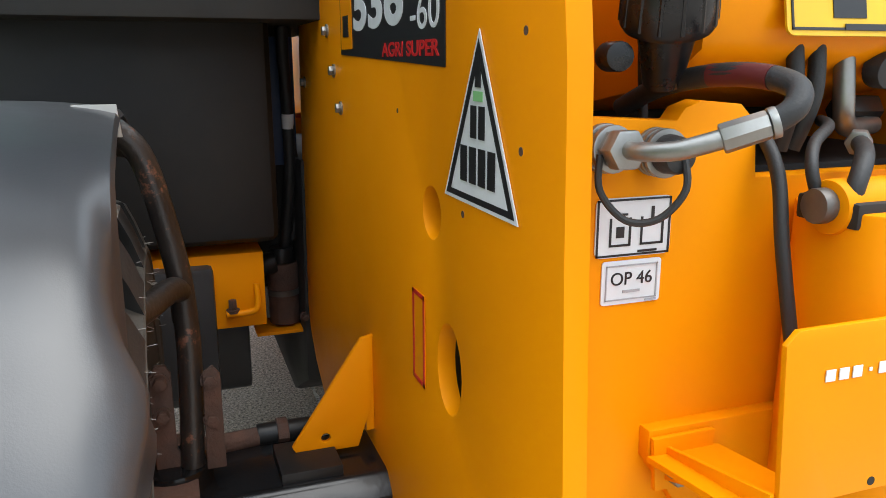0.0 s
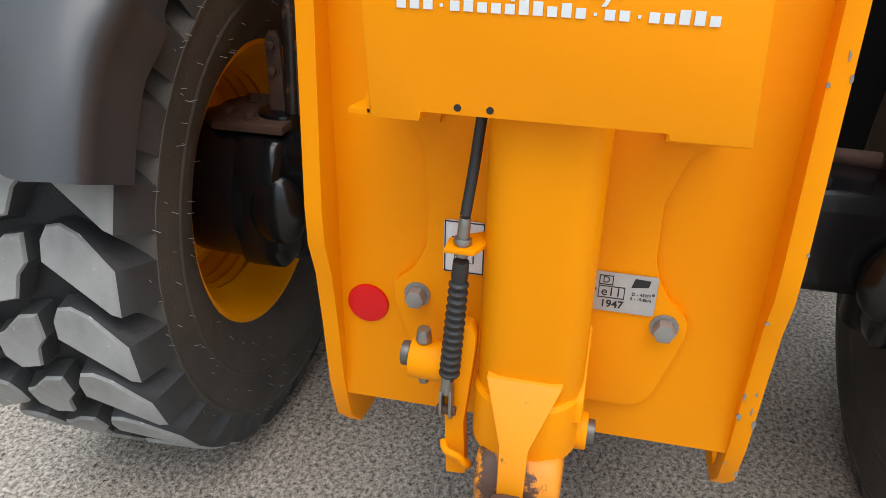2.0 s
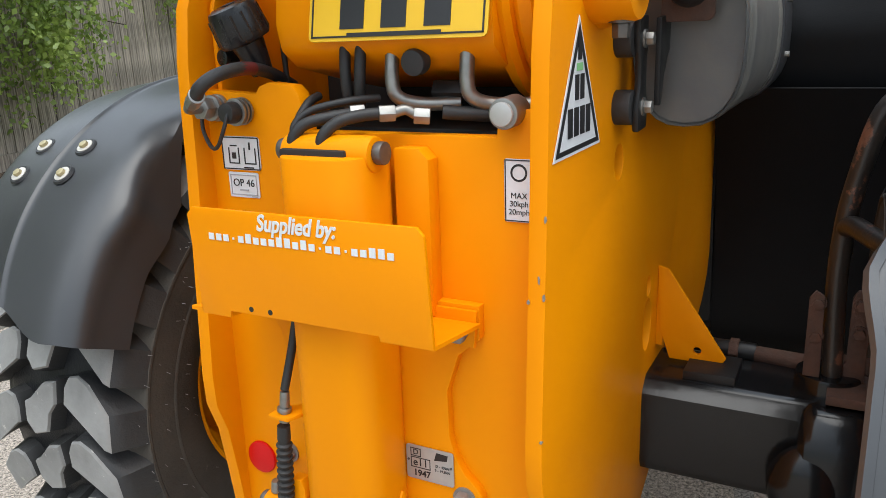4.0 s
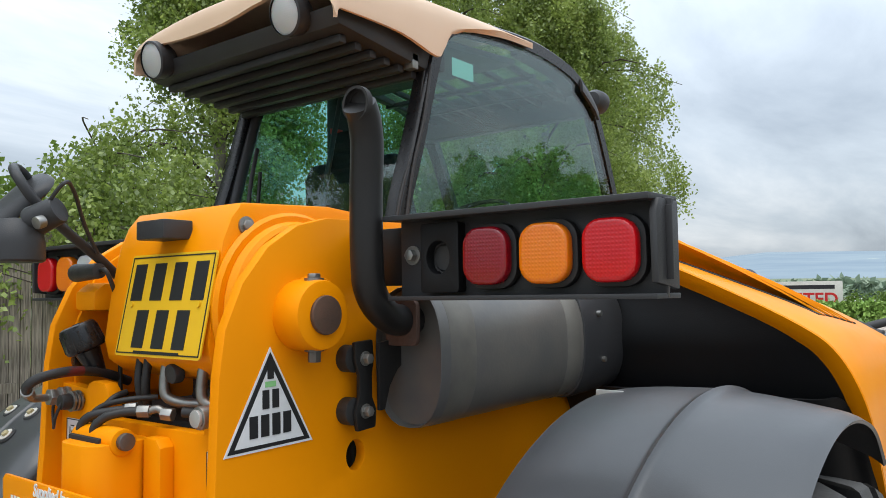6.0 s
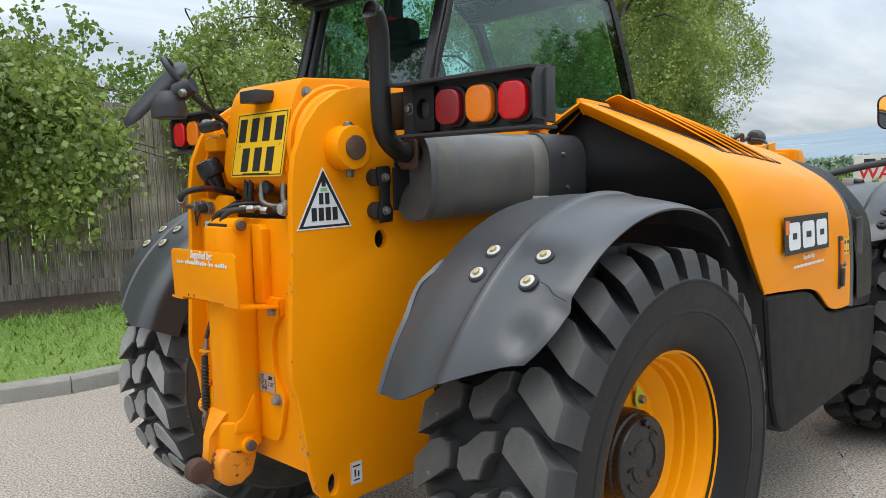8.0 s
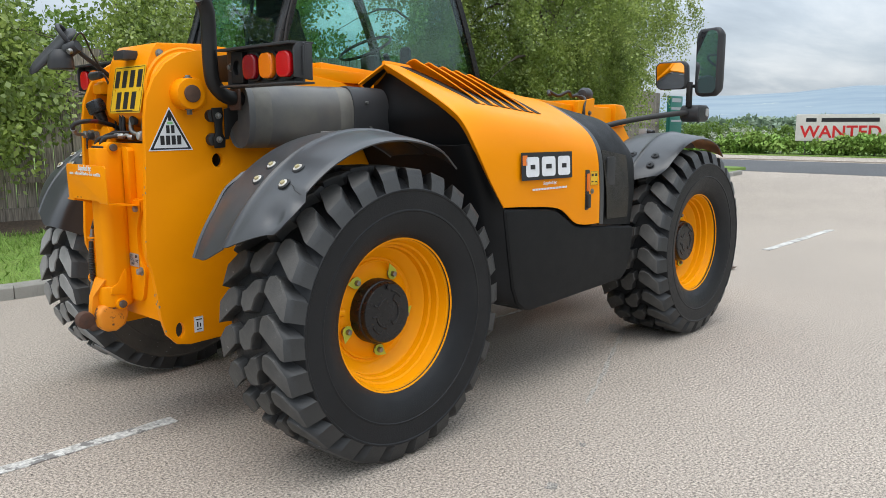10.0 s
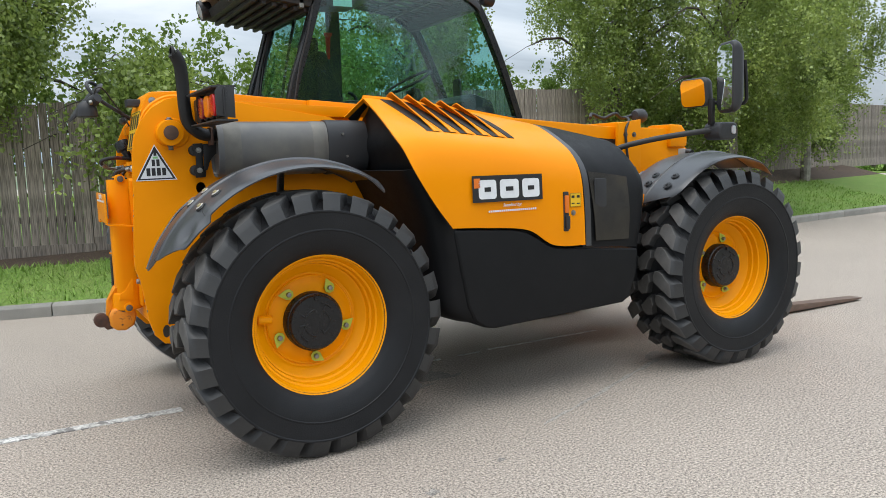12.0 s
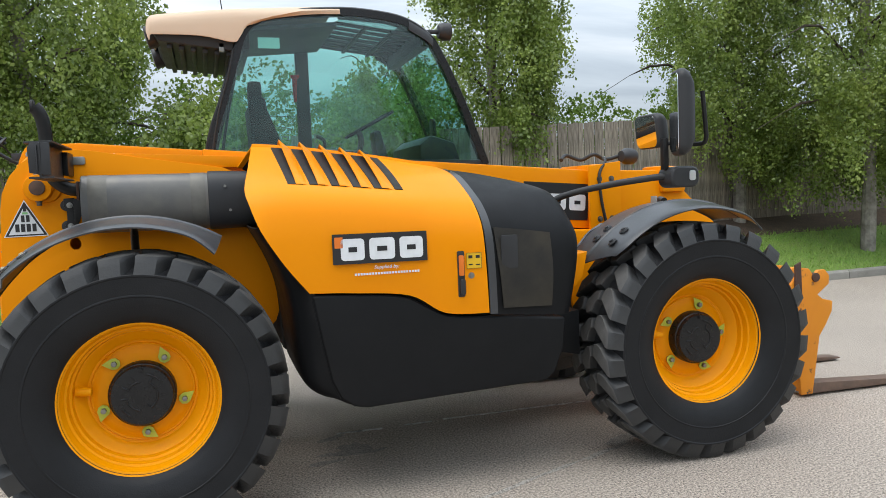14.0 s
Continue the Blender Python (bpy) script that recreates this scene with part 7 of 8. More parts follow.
def leaf_material(name, colours, trans=0.35):
    m = bpy.data.materials.new(name)
    m.use_nodes = True
    t = m.node_tree
    t.nodes.clear()
    out, diff, tl, gl, mx, mx2 = (t.nodes.new("ShaderNode" + k) for k in ("OutputMaterial", "BsdfDiffuse", "BsdfTranslucent", "BsdfGlossy", "MixShader", "MixShader"))
    geo = t.nodes.new("ShaderNodeNewGeometry")
    ramp = t.nodes.new("ShaderNodeValToRGB")
    ramp.color_ramp.elements[0].color, ramp.color_ramp.elements[1].color = (*colours[0], 1), (*colours[-1], 1)
    for i, c in enumerate(colours[1:-1]):
        ramp.color_ramp.elements.new((i + 1) / (len(colours) - 1)).color = (*c, 1)
    # leaves vary one by one and spray by spray
    coord = t.nodes.new("ShaderNodeTexCoord")
    spray = t.nodes.new("ShaderNodeTexNoise")
    spray.inputs["Scale"].default_value, spray.inputs["Detail"].default_value = 1.6, 3.0
    t.links.new(coord.outputs["Object"], spray.inputs["Vector"])
    stretch_ = t.nodes.new("ShaderNodeMapRange")
    stretch_.inputs["From Min"].default_value, stretch_.inputs["From Max"].default_value = 0.32, 0.68
    t.links.new(spray.outputs[0], stretch_.inputs["Value"])
    blend = t.nodes.new("ShaderNodeMix")
    blend.inputs[0].default_value = 0.6
    t.links.new(geo.outputs["Random Per Island"], blend.inputs[2])
    t.links.new(stretch_.outputs[0], blend.inputs[3])
    t.links.new(blend.outputs[0], ramp.inputs[0])
    for s in (diff, tl):
        t.links.new(ramp.outputs[0], s.inputs[0])
    gl.inputs["Roughness"].default_value = 0.45
    mx.inputs[0].default_value, mx2.inputs[0].default_value = trans, 0.05
    t.links.new(diff.outputs[0], mx.inputs[1])
    t.links.new(tl.outputs[0], mx.inputs[2])
    t.links.new(mx.outputs[0], mx2.inputs[1])
    t.links.new(gl.outputs[0], mx2.inputs[2])
    t.links.new(mx2.outputs[0], out.inputs[0])
    return m


M["leaf"] = leaf_material("birch_leaf", [(0.085, 0.135, 0.026), (0.18, 0.25, 0.050), (0.31, 0.395, 0.090), (0.49, 0.57, 0.165)], 0.48)
M["hedge_leaf"] = leaf_material("hedge_leaf", [(0.10, 0.165, 0.024), (0.16, 0.25, 0.038), (0.23, 0.325, 0.062)], 0.45)
# the far woods carry their haze in the leaf colour
M["far_leaf"] = leaf_material("far_hazy_foliage", [(0.17, 0.24, 0.18), (0.22, 0.29, 0.20), (0.27, 0.33, 0.22)], 0.2)
M["blossom"] = leaf_material("white_blossom", [(0.45, 0.45, 0.38), (0.62, 0.62, 0.55)], 0.2)

# ground: one sheet, the parking lane and the land to the horizon
bm = bmesh.new()
R = [0, 6, 14, 30, 60, 120, 300, 800, 1400, 2200, 3200, 4000]
rings = []
for r in R[1:]:
    line = []
    for k in range(96):
        a = k * math.tau / 96
        x, y = 2 + r * math.cos(a), r * math.sin(a)
        z = 0.0
        if r > 60:
            z = -min(1.0, (r - 60) / 500) * 18
            if r > 800:
                z += (r - 800) / 3200 * (162 + 30 * math.sin(a * 7 + 0.35) + 9 * math.sin(a * 31)) * (1 if r < 4000 else 1.0)
        line.append(bm.verts.new((x, y, z)))
    rings.append(line)
c = bm.verts.new((2, 0, 0))
for k in range(96):
    bm.faces.new((c, rings[0][k], rings[0][(k + 1) % 96]))
for p, q in zip(rings, rings[1:]):
    for k in range(96):
        bm.faces.new((p[k], q[k], q[(k + 1) % 96], p[(k + 1) % 96]))
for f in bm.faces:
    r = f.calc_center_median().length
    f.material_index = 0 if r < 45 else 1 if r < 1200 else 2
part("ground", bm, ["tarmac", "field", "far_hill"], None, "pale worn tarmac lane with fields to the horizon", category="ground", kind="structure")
# crossing road at the end of the lane
part("road", slab([(20.5, -60), (28.0, -60), (30.0, 60), (22.5, 60)], "z", 0.0, 0.006), "tarmac_dark", None, "dark tarmac crossing road", category="road", kind="structure")
part("pavement", slab([(28.5, -60), (32.0, -60), (34.0, 60), (30.5, 60)], "z", 0.0, 0.05, 0.01), "tarmac", None, "pale footway beyond the crossing road", category="pavement", kind="structure")
# white line remains
for x0, x1, y, w in ((-2.6, -0.45, -0.02, 0.075), (0.98, 1.26, 0.055, 0.022), (1.40, 1.58, 0.065, 0.016), (1.66, 2.65, 0.088, 0.018), (6.6, 8.9, -0.20, 0.09), (11.5, 13.8, -0.30, 0.09), (16.2, 18.4, -0.38, 0.09)):
    pts = []
    n = 26
    random.seed(int(x0 * 10) + 77)
    top = [(x0 + (x1 - x0) * k / n, y + w / 2 + random.uniform(-0.008, 0.005)) for k in range(n + 1)]
    low = [(x0 + (x1 - x0) * k / n, y - w / 2 + random.uniform(-0.005, 0.008)) for k in range(n + 1)]
    part("road_marking", slab(low + top[::-1], "z", 0.0, 0.0045), "paint_line", None, "worn white line on the tarmac", category="road marking", kind="structure", smooth=0)

# oil stains and a dark trace
M["stain"] = material("oil_stained_tarmac", (0.20, 0.184, 0.165), 0.9, second=(0.27, 0.25, 0.225), scale=9, amount=0.4, grain=0.7, grain_scale=150, bump=1.0, bump_scale=160, speck=(0.27, 0.25, 0.225), speck_at=0.55, speck_scale=38)


M["trace"] = material("faint_tyre_trace", (0.325, 0.296, 0.262), 0.9, second=(0.27, 0.248, 0.22), scale=9, amount=0.4, grain=0.85, grain_scale=105, bump=1.0, bump_scale=110, speck=(0.40, 0.37, 0.33), speck_at=0.5, speck_scale=38)


def stain(x, y, rx, ry, seed, turn=0.0, mat="stain"):
    pts = []
    for k in range(40):
        a = k * math.tau / 40
        r = 1 + 0.75 * noise.noise(Vector((math.cos(a) * 1.3, math.sin(a) * 1.3, seed))) + 0.3 * noise.noise(Vector((math.cos(a) * 4, math.sin(a) * 4, seed)))
        u, v = rx * r * math.cos(a), ry * r * math.sin(a)
        pts.append((x + u * math.cos(turn) - v * math.sin(turn), y + u * math.sin(turn) + v * math.cos(turn)))
    part("oil_stain", slab(pts, "z", 0.0, 0.0022), mat, None, "dark oil stain on the tarmac", category="stain", kind="structure", smooth=0)


for k, (x, y, rx, ry, turn) in enumerate(((1.03, -0.26, 0.11, 0.10, 0.3), (0.86, -0.31, 0.06, 0.025, 0.3), (0.83, -0.43, 0.09, 0.022, 0.2), (0.93, -0.02, 0.08, 0.03, 0.5), (1.15, -0.33, 0.05, 0.02, 0.4),
                                          (1.60, -1.14, 0.22, 0.014, 0.42), (1.95, -0.985, 0.18, 0.012, 0.40), (2.25, -0.86, 0.16, 0.016, 0.42), (2.47, -0.72, 0.14, 0.05, 0.5), (1.20, -1.30, 0.14, 0.012, 0.38),
                                          (0.20, -1.75, 0.030, 0.022, 0.0), (0.62, -1.62, 0.022, 0.018, 0.6))):
    stain(x, y, rx, ry, 3.7 * k + 1, turn, "trace" if ry < 0.017 else "stain")

# verge between kerb and fence, rising a little, and the land behind the fence
bm = bmesh.new()
xs = [-40, -25, -15, -10] + [k * 0.5 for k in range(-16, 41)]
rows = []
for x in xs:
    k, f = curve_y(KERB, x) + 0.13, curve_y(FENCE, x)
    row = []
    for s, h in ((0.0, 0.10), (0.15, 0.125), (0.4, 0.22), (0.7, 0.36), (0.9, 0.45), (1.0, 0.47), (1.35, 0.50), (6.0, 0.6), (20.0, 0.0)):
        y = k + (f - k) * s if s <= 1.0 else f + (s - 1.0) * 2.0
        h = h * (1 if s < 0.1 else (min(0.75, max(0.25, 0.36 + 0.045 * x)) / 0.45 - 1) * min(1, s) + 1)
        row.append(bm.verts.new((x, y, h + (0.012 * noise.noise(Vector((x * 1.3, y * 1.3, 0))) if 0 < s < 1.5 else 0))))
    rows.append(row)
for p, q in zip(rows, rows[1:]):
    for j in range(len(p) - 1):
        f = bm.faces.new((p[j], q[j], q[j + 1], p[j + 1]))
        f.material_index = 1 if j in (3, 4, 5) else 0
part("verge", bm, ["turf", "soil"], None, "grass verge with bare soil along the fence", category="verge", kind="structure")
# far verge behind the crossing road
part("far_verge", slab([(32.0, -60), (45, -60), (47, 60), (34.0, 60)], "z", -0.2, 0.10, 0.05), "turf", None, "grass strip behind the crossing road", category="verge", kind="structure")
part("far_verge", slab([(20.2, 6.4), (22.2, 6.2), (22.4, 60), (20.2, 60)], "z", -0.2, 0.10, 0.05), "turf", None, "grass corner by the lane", category="verge", kind="structure")

# kerb stones
kerb = tagged(new("kerb"), "row of grey concrete kerb stones", "kerb", kind="structure")
stone = None
x = -9.0
while x < 19.5:
    y0, y1 = curve_y(KERB, x), curve_y(KERB, x + 0.9)
    ang = math.degrees(math.atan2(y1 - y0, 0.9))
    at = pose(x, y0, 0, 0, 0, ang)
    if stone is None:
        stone = part("kerb_stone", slab([(0.0, -0.1), (0.125, -0.1), (0.125, 0.118), (0.03, 0.118), (0.008, 0.095)], "x", 0.004, 0.905, 0.006), "kerbstone", kerb, at=at)
    else:
        again(stone, kerb, at)
    x += 0.91 * math.cos(radians(ang))

# close-boarded fence
fence = tagged(new("fence"), "weathered grey close-boarded timber fence", "fence")
plank = rail = post = None
x, k = -9.0, 0
random.seed(5)
while x < 24.4:
    y0, y1 = curve_y(FENCE, x), curve_y(FENCE, x + 0.1)
    ang = math.degrees(math.atan2(y1 - y0, 0.1))
    top = 0.0
    base = min(0.75, max(0.25, 0.36 + 0.045 * x))
    at = pose(x, y0 - random.uniform(0.0, 0.006), base + random.uniform(-0.008, 0.008), 0, random.uniform(-0.5, 0.5), ang)
    if plank is None:
        plank = part("fence_board", slab([(0, 0.10), (0.090, 0.10), (0.090, 1.80), (0.080, 1.804), (0.0, 1.804)], "y", -0.014, 0.002), "board", fence, at=at, smooth=0)
    else:
        again(plank, fence, at)
    if k % 18 == 0:
        for z, h, yy in ((0.0, 0.19, -0.012), (0.45, 0.08, 0.075), (1.35, 0.08, 0.075)):
            at = pose(x, y0 + yy, base + z - (0.04 if z == 0 else 0), 0, 0, ang)
            L = 1.83
            part("fence_rail" if z else "gravel_board", slab([(0, 0), (L, 0), (L, h + (0.04 if z == 0 else 0)), (0, h + (0.04 if z == 0 else 0))], "y", -0.012, 0.03), "board", fence, at=at, smooth=0)
        at = pose(x, y0 + 0.12, base - 0.1, 0, 0, ang)
        if post is None:
            post = part("fence_post", slab([(-0.05, 0), (0.05, 0), (0.05, 1.88), (-0.05, 1.88)], "y", -0.05, 0.05, 0.004), "board", fence, at=at)
        else:
            again(post, fence, at)
    x += 0.101 * math.cos(radians(ang))
    k += 1


# ---- plants ----
def leaf_cloud(centres, droop, n_per, size, rng, length):
    """Small bent leaves along hanging twigs: vertices and faces."""
    n = len(centres)
    t = rng.random((n, n_per))
    heading = rng.random(n) * math.tau
    out = rng.random((n, n_per)) * 0.10
    px = centres[:, None, 0] + np.cos(heading)[:, None] * t * length * (1 - droop) + rng.normal(0, 0.055, (n, n_per))
    py = centres[:, None, 1] + np.sin(heading)[:, None] * t * length * (1 - droop) + rng.normal(0, 0.055, (n, n_per))
    pz = centres[:, None, 2] - t * t * length * droop + rng.normal(0, 0.04, (n, n_per)) + out * 0
    p = np.stack([px, py, pz], -1).reshape(-1, 3)
    m = len(p)
    a = rng.normal(size=(m, 3))
    a[:, 2] -= 0.7
    a /= np.linalg.norm(a, axis=1)[:, None]
    b = np.cross(a, rng.normal(size=(m, 3)))
    b /= np.linalg.norm(b, axis=1)[:, None] + 1e-9
    s = (size * (0.6 + 0.8 * rng.random(m)))[:, None]
    v = np.stack([p, p + a * s * 0.45 + b * s * 0.36, p + a * s, p + a * s * 0.45 - b * s * 0.36], 1).reshape(-1, 3)
    f = np.arange(m * 4).reshape(-1, 4)
    return v, f


def leaf_mesh(name, v, f, mat):
    mesh = bpy.data.meshes.new(name)
    mesh.from_pydata(v.tolist(), [], f.tolist())
    mesh.materials.append(M[mat])
    return mesh


def birch(x, y, z, height, spread, low, seed, label, twigs=1100, per=56, leaf=0.051, lean=0.0, gaps=0.0, over=0.0):
    rng = np.random.default_rng(seed)
    tree = tagged(new("birch_tree"), label, "tree", group="birch trees round the lane")
    tree.matrix_basis = pose(x, y, z)
    trunk_pts = [(0, 0, -0.2), (0.05 + lean * 0.2, 0.02, height * 0.25), (-0.04 + lean * 0.5, 0.05, height * 0.5), (0.06 + lean * 0.8, 0.0, height * 0.75), (lean, 0.0, height * 0.97)]
    part("trunk", hose(trunk_pts, 0.1, 10, 5, radii=[0.115, 0.10, 0.08, 0.05, 0.015]), "bark", tree, "pale birch trunk")
    line = smooth_line(trunk_pts, 8)
    tips = []
    for k in range(26):
        start = max(0.22, 0.85 * low / height)
        s = start + (0.96 - start) * (k + rng.random()) / 26
        base = line[int(s * (len(line) - 1))]
        a = k * 2.4 + rng.random()
        reach = spread * (0.55 + 0.5 * rng.random()) * (1.15 - 0.75 * max(0.0, s - 0.25))
        rise = 0.35 + 0.5 * rng.random()
        mid = base + Vector((math.cos(a) * reach * 0.5, math.sin(a) * reach * 0.5, reach * rise * 0.6))
        end = base + Vector((math.cos(a) * reach, math.sin(a) * reach - over, reach * rise * 0.55 - 0.15 * reach))
        part("limb", hose([base, mid, end], 0.02, 5, 4, radii=[0.035 * (1.2 - s), 0.02 * (1.2 - s) + 0.004, 0.005]), "twig", tree)
        tips.append((base, mid, end))
    cs = []
    drift = Vector(rng.random(3) * 50)
    while len(cs) < twigs:
        u = rng.random()
        z0 = low + (height - low) * u
        wide = spread * (math.sin(math.pi * (0.10 + 0.86 * u ** 0.85)) ** 0.75) * (0.8 + 0.35 * noise.noise(Vector((u * 6, seed, 0))))
        a = rng.random() * math.tau
        r = wide * rng.random() ** 0.42 * (1 + 0.22 * math.sin(3 * a + seed) + 0.12 * math.sin(7 * a + 5 * u))
        p = Vector((r * math.cos(a) + lean * u, r * math.sin(a), z0 + 0.15 * rng.standard_normal()))
        if noise.noise(p * 0.85 + drift) + 0.5 * noise.noise(p * 2.1 + drift) < gaps:
            continue
        p.y -= over
        cs.append(p)
    cs = np.array([tuple(p) for p in cs])
    v, f = leaf_cloud(cs, 0.8, per, leaf, rng, 0.7)
    crown = new("crown", leaf_mesh("crown", v, f, "leaf"))
    crown.parent = tree
    crown["label"] = "hanging crown of small green leaves with gaps"
    return tree


birch(-1.8, 6.3, 0.4, 7.6, 2.4, 1.9, 11, "birch with hanging branches over the fence", 2700)
birch(0.35, 6.05, 0.35, 2.25, 1.40, 1.15, 19, "bushy young birch spilling over the fence", 480, 30, 0.06, gaps=-0.02, over=0.65)
birch(4.75, 7.0, 0.5, 6.3, 1.45, 1.3, 12, "slender birch behind the fence", 1900, gaps=-0.02)
birch(2.7, 6.25, 0.45, 2.7, 1.25, 1.15, 27, "young birch hanging over the fence", 520, 34, 0.05, gaps=-0.02, over=0.55)
birch(10.6, 5.5, 0.35, 6.9, 2.7, 1.2, 13, "birch with a dense weeping crown by the fence", 3000)
birch(9.2, 6.9, 0.4, 9.0, 2.1, 1.4, 28, "tall birch behind the weeping one", 2000)
birch(15.6, 7.5, 0.45, 8.0, 2.5, 1.1, 16, "leafy birch on the grass in front of the fence", 2800)
birch(19.5, 11.2, 0.4, 7.6, 2.4, 0.9, 14, "birch behind the far end of the fence", 1900, leaf=0.075)
birch(-6.0, 7.4, 0.4, 7.5, 2.4, 1.0, 15, "birch with low hanging branches beside the fence", 2200)


def shrubs(name, label, area, count, per, leaf, mat, seed, top):
    rng = np.random.default_rng(seed)
    cs = []
    for i in range(count):
        x, y0, y1 = area(rng.random())
        y = y0 + (y1 - y0) * rng.random()
        z = top(x) * (0.25 + 0.75 * math.sqrt(rng.random())) + 0.25 * math.sin(x * 2.1) + 0.2 * math.sin(x * 5.3 + y)
        cs.append((x, y, max(0.3, z)))
    v, f = leaf_cloud(np.array(cs), 0.4, per, leaf, rng, 0.5)
    ob = new(name, leaf_mesh(name, v, f, mat))
    return tagged(ob, label, "shrubs", kind="stuff")


def rnd(r):
    return (r * 977.13) % 1.0


shrubs("hedge", "tall leafy green hedge behind the fence", lambda r: (-14 + 38 * r, curve_y(FENCE, -14 + 38 * r) + 0.9, curve_y(FENCE, -14 + 38 * r) + 2.6), 2600, 34, 0.066, "hedge_leaf", 21, lambda x: 3.05 + 0.15 * math.sin(x * 0.7))
shrubs("far_hedge", "far green hedge behind the crossing road", lambda r: (34.6 + rnd(r) * 0.8 + 3 * (r - 0.5), -30 + 60 * r, -29 + 60 * r), 2900, 26, 0.10, "hedge_leaf", 22, lambda x: 1.45)
shrubs("blossom_hedge", "hawthorn hedge with white blossom", lambda r: (34.3 + 3 * (r - 0.5), -30 + 60 * r, -29.2 + 60 * r), 1500, 22, 0.055, "blossom", 23, lambda x: 1.30)
shrubs("tall_grass", "tall green grass below the far hedge", lambda r: (33.2 + rnd(r) * 0.7 + 3 * (r - 0.5), -30 + 60 * r, -29.5 + 60 * r), 2600, 22, 0.16, "blade", 24, lambda x: 0.62)
shrubs("far_woods", "far hazy woods beyond the fields", lambda r: (110 + 60 * rnd(r) + 20 * (r - 0.5), -90 + 260 * r, -86 + 260 * r), 2600, 22, 1.1, "far_leaf", 25, lambda x: 1.6 + 0.9 * math.sin(x * 1.7))

# trees on the other side of the lane, which the cab windows mirror
birch(6.5, -13.5, 0.0, 5.2, 2.2, 0.8, 17, "birch on the far side of the lane", 1500, 30, 0.09)
for x, y, h, k in ((15.5, -9.5, 7.5, 41), (21.0, -11.0, 9.0, 42), (27.0, -13.5, 9.5, 43)):
    birch(x, y, 0.0, h * 0.68, 2.5, 0.8, k, "birch on the far side of the lane", 1500, 30, 0.10)
birch(12.0, -14.5, 0.0, 6.0, 2.4, 0.8, 18, "birch on the far side of the lane", 1500, 30, 0.09)

# far pole with its wires above the hedge
M["pole_wood"] = material("dark_pole_wood", (0.10, 0.085, 0.07), 0.9, second=(0.07, 0.06, 0.05), scale=3, bump=0.4)
pole = tagged(new("utility_pole"), "far wooden utility pole with a cross-arm and wires", "pole")
pole.matrix_basis = pose(36.9, 79.0, -1.2, 0, 0, 25)
part("post", rod((0, 0, 0), (0, 0, 12.0), 0.16, 0.11, 10), "pole_wood", pole)
part("cross_arm", slab([(-1.3, 11.2), (1.3, 11.2), (1.3, 11.36), (-1.3, 11.36)], "y", -0.16, -0.06, 0.01), "pole_wood", pole)
for x in (-1.15, 0.0, 1.15):
    part("insulator", rod((x, -0.11, 11.36), (x, -0.11, 11.60), 0.07, 0.05, 10), "rubber", pole)
    part("wire", hose([(x, -0.11, 11.58), (x - 25, 8, 10.9), (x - 50, 16, 11.6)], 0.014, 5, 6), "rubber", pole)

# grass blades on the verge
rng = np.random.default_rng(31)
n = 26000
gx = rng.uniform(-4.5, 16, n)
gk = np.interp(gx, [k[0] for k in KERB], [k[1] for k in KERB]) + 0.15
gf = np.interp(gx, [k[0] for k in FENCE], [k[1] for k in FENCE])
gs = rng.random(n) ** 0.8 * 0.72
gy = gk + (gf - gk) * gs
gz = np.interp(gs, [0, 0.15, 0.4, 0.7, 0.9], [0.10, 0.125, 0.22, 0.36, 0.45]) * (1 + (np.clip(0.36 + 0.045 * gx, 0.25, 0.75) / 0.45 - 1) * gs) - 0.01
p = np.stack([gx, gy, gz], -1)
h = rng.uniform(0.03, 0.085, n)[:, None]
d = rng.normal(0, 0.5, (n, 3))
d[:, 2] = 1
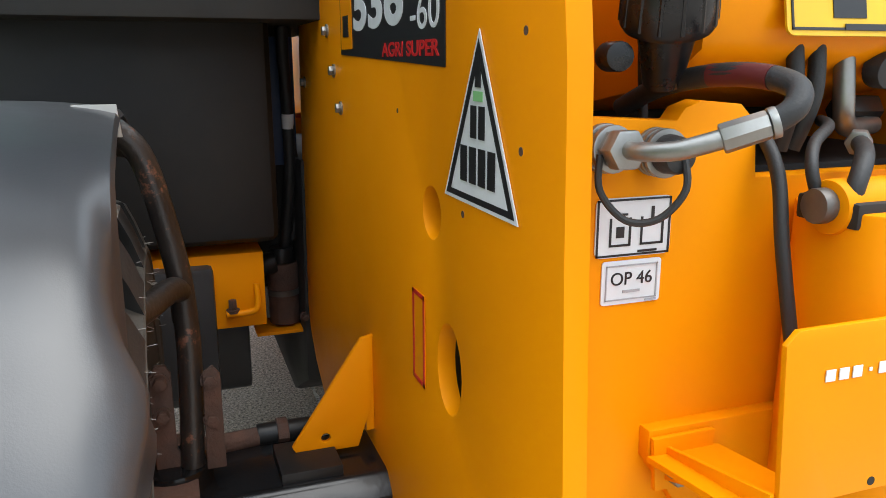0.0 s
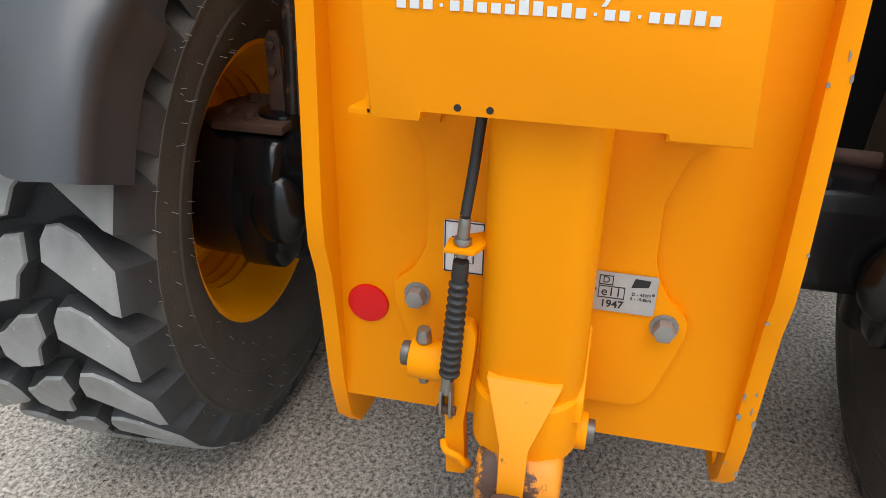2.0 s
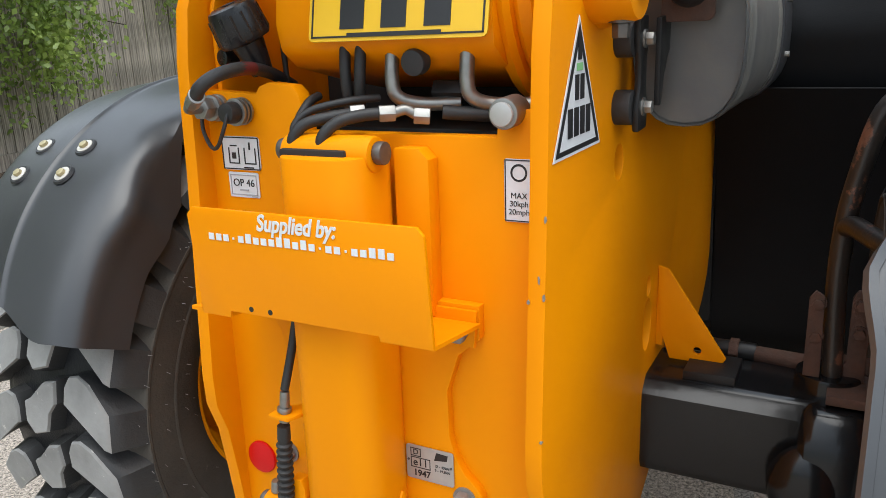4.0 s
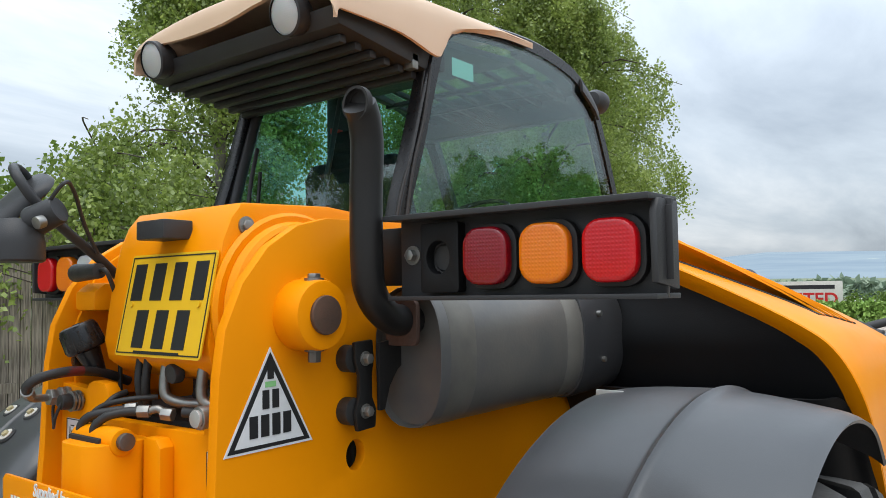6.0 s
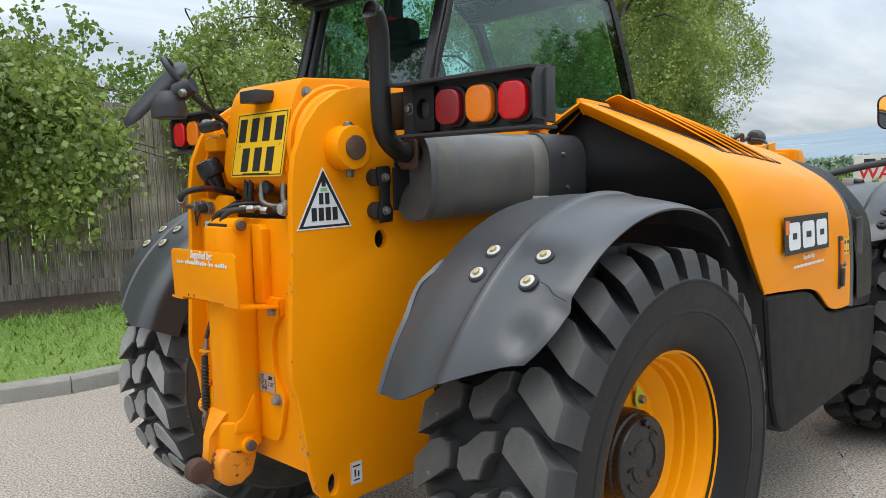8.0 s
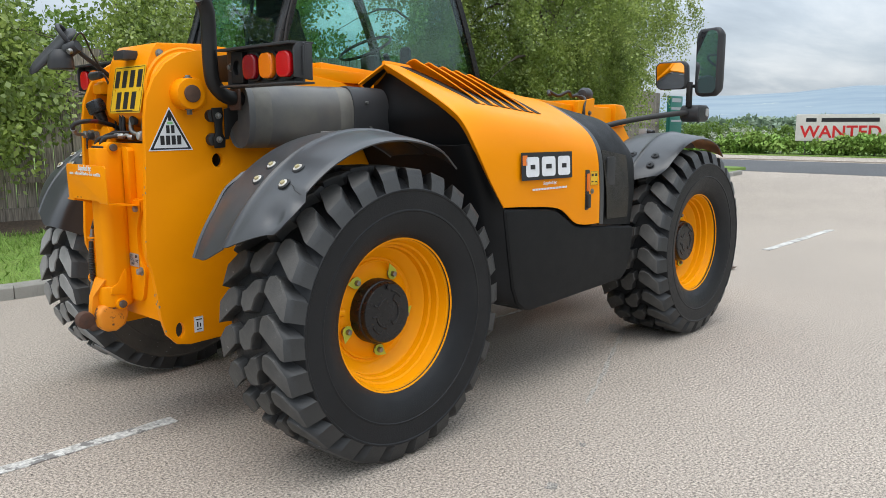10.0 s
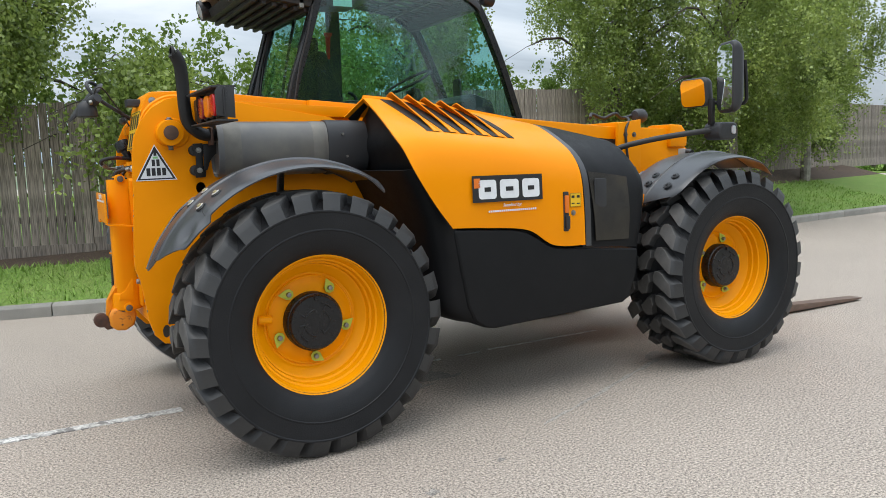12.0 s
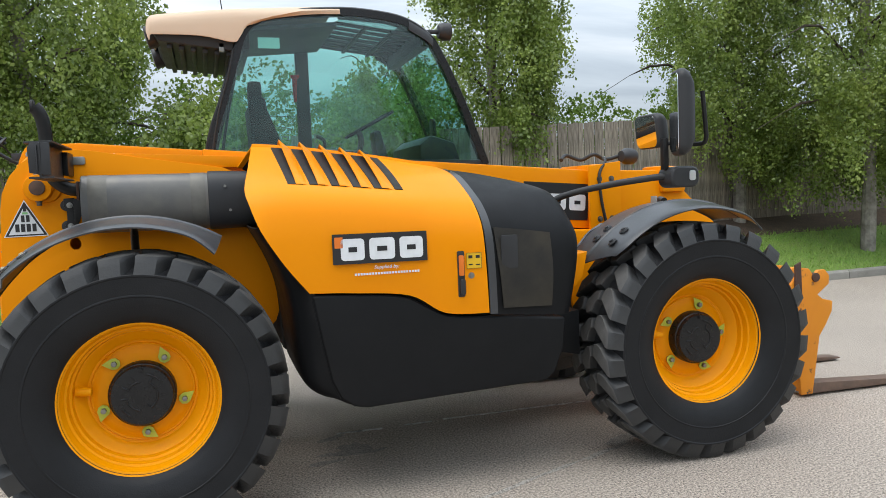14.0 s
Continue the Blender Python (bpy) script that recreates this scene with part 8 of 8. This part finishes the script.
w = rng.normal(0, 1, (n, 3)) * 0.006
w[:, 2] = 0
v = np.stack([p - w, p + w, p + d * h], 1).reshape(-1, 3)
grass = new("grass", leaf_mesh("grass", v, np.arange(n * 3).reshape(-1, 3), "blade"))
tagged(grass, "short green grass on the verge", "grass", kind="stuff")

# trailer with a painted board beyond the crossing road
trailer = tagged(new("trailer_sign"), "white trailer board with red lettering behind the hedge", "sign")
trailer.matrix_basis = pose(34.0, 6.9, 0.03, 0, 0, -76)
part("board", slab(round_rect(3.5, 1.15, 0.05, 3, 0, 1.25), "y", -0.05, 0.05, 0.01), "sign_white", trailer, "white painted board")
part("leg", slab([(-1.4, 0.0), (-1.3, 0.0), (-1.3, 0.7), (-1.4, 0.7)], "y", -0.04, 0.04), "steel", trailer)
part("leg", slab([(1.3, 0.0), (1.4, 0.0), (1.4, 0.7), (1.3, 0.7)], "y", -0.04, 0.04), "steel", trailer)
face = frame_at((0, -0.052, 1.05), (1, 0, 0), (0, 0, 1))
lettering("sign_word", "WANTED", 0.72, face, "red_ink", trailer, bold=0.015)
bar_parts("sign_bar", [(-1.15, 0.53, 0.42, 0.16), (0.35, 0.53, 2.2, 0.17)], face, 0.002, "ink", trailer, "dark printed bar")


# green signboard on the grass corner
board = tagged(new("signboard"), "green painted signboard on two posts by the fence end", "sign")
board.matrix_basis = pose(24.9, 10.0, 0.25, 0, 0, 4)
part("panel", slab(round_rect(1.1, 1.4, 0.04, 3, 0, 1.5), "y", -0.03, 0.03, 0.005), "sign_green", board)
for x in (-0.48, 0.48):
    part("post", slab([(x - 0.05, -0.2), (x + 0.05, -0.2), (x + 0.05, 2.2), (x - 0.05, 2.2)], "y", 0.03, 0.12, 0.004), "sign_green", board)
bar_parts("sign_bar", [(0, 0.55, 0.85, 0.14), (0, 0.25, 0.95, 0.09), (0, 0.05, 0.7, 0.09), (0, -0.2, 0.9, 0.07)], frame_at((0, -0.031, 1.5), (1, 0, 0), (0, 0, 1)), 0.002, "grey_ink", board)
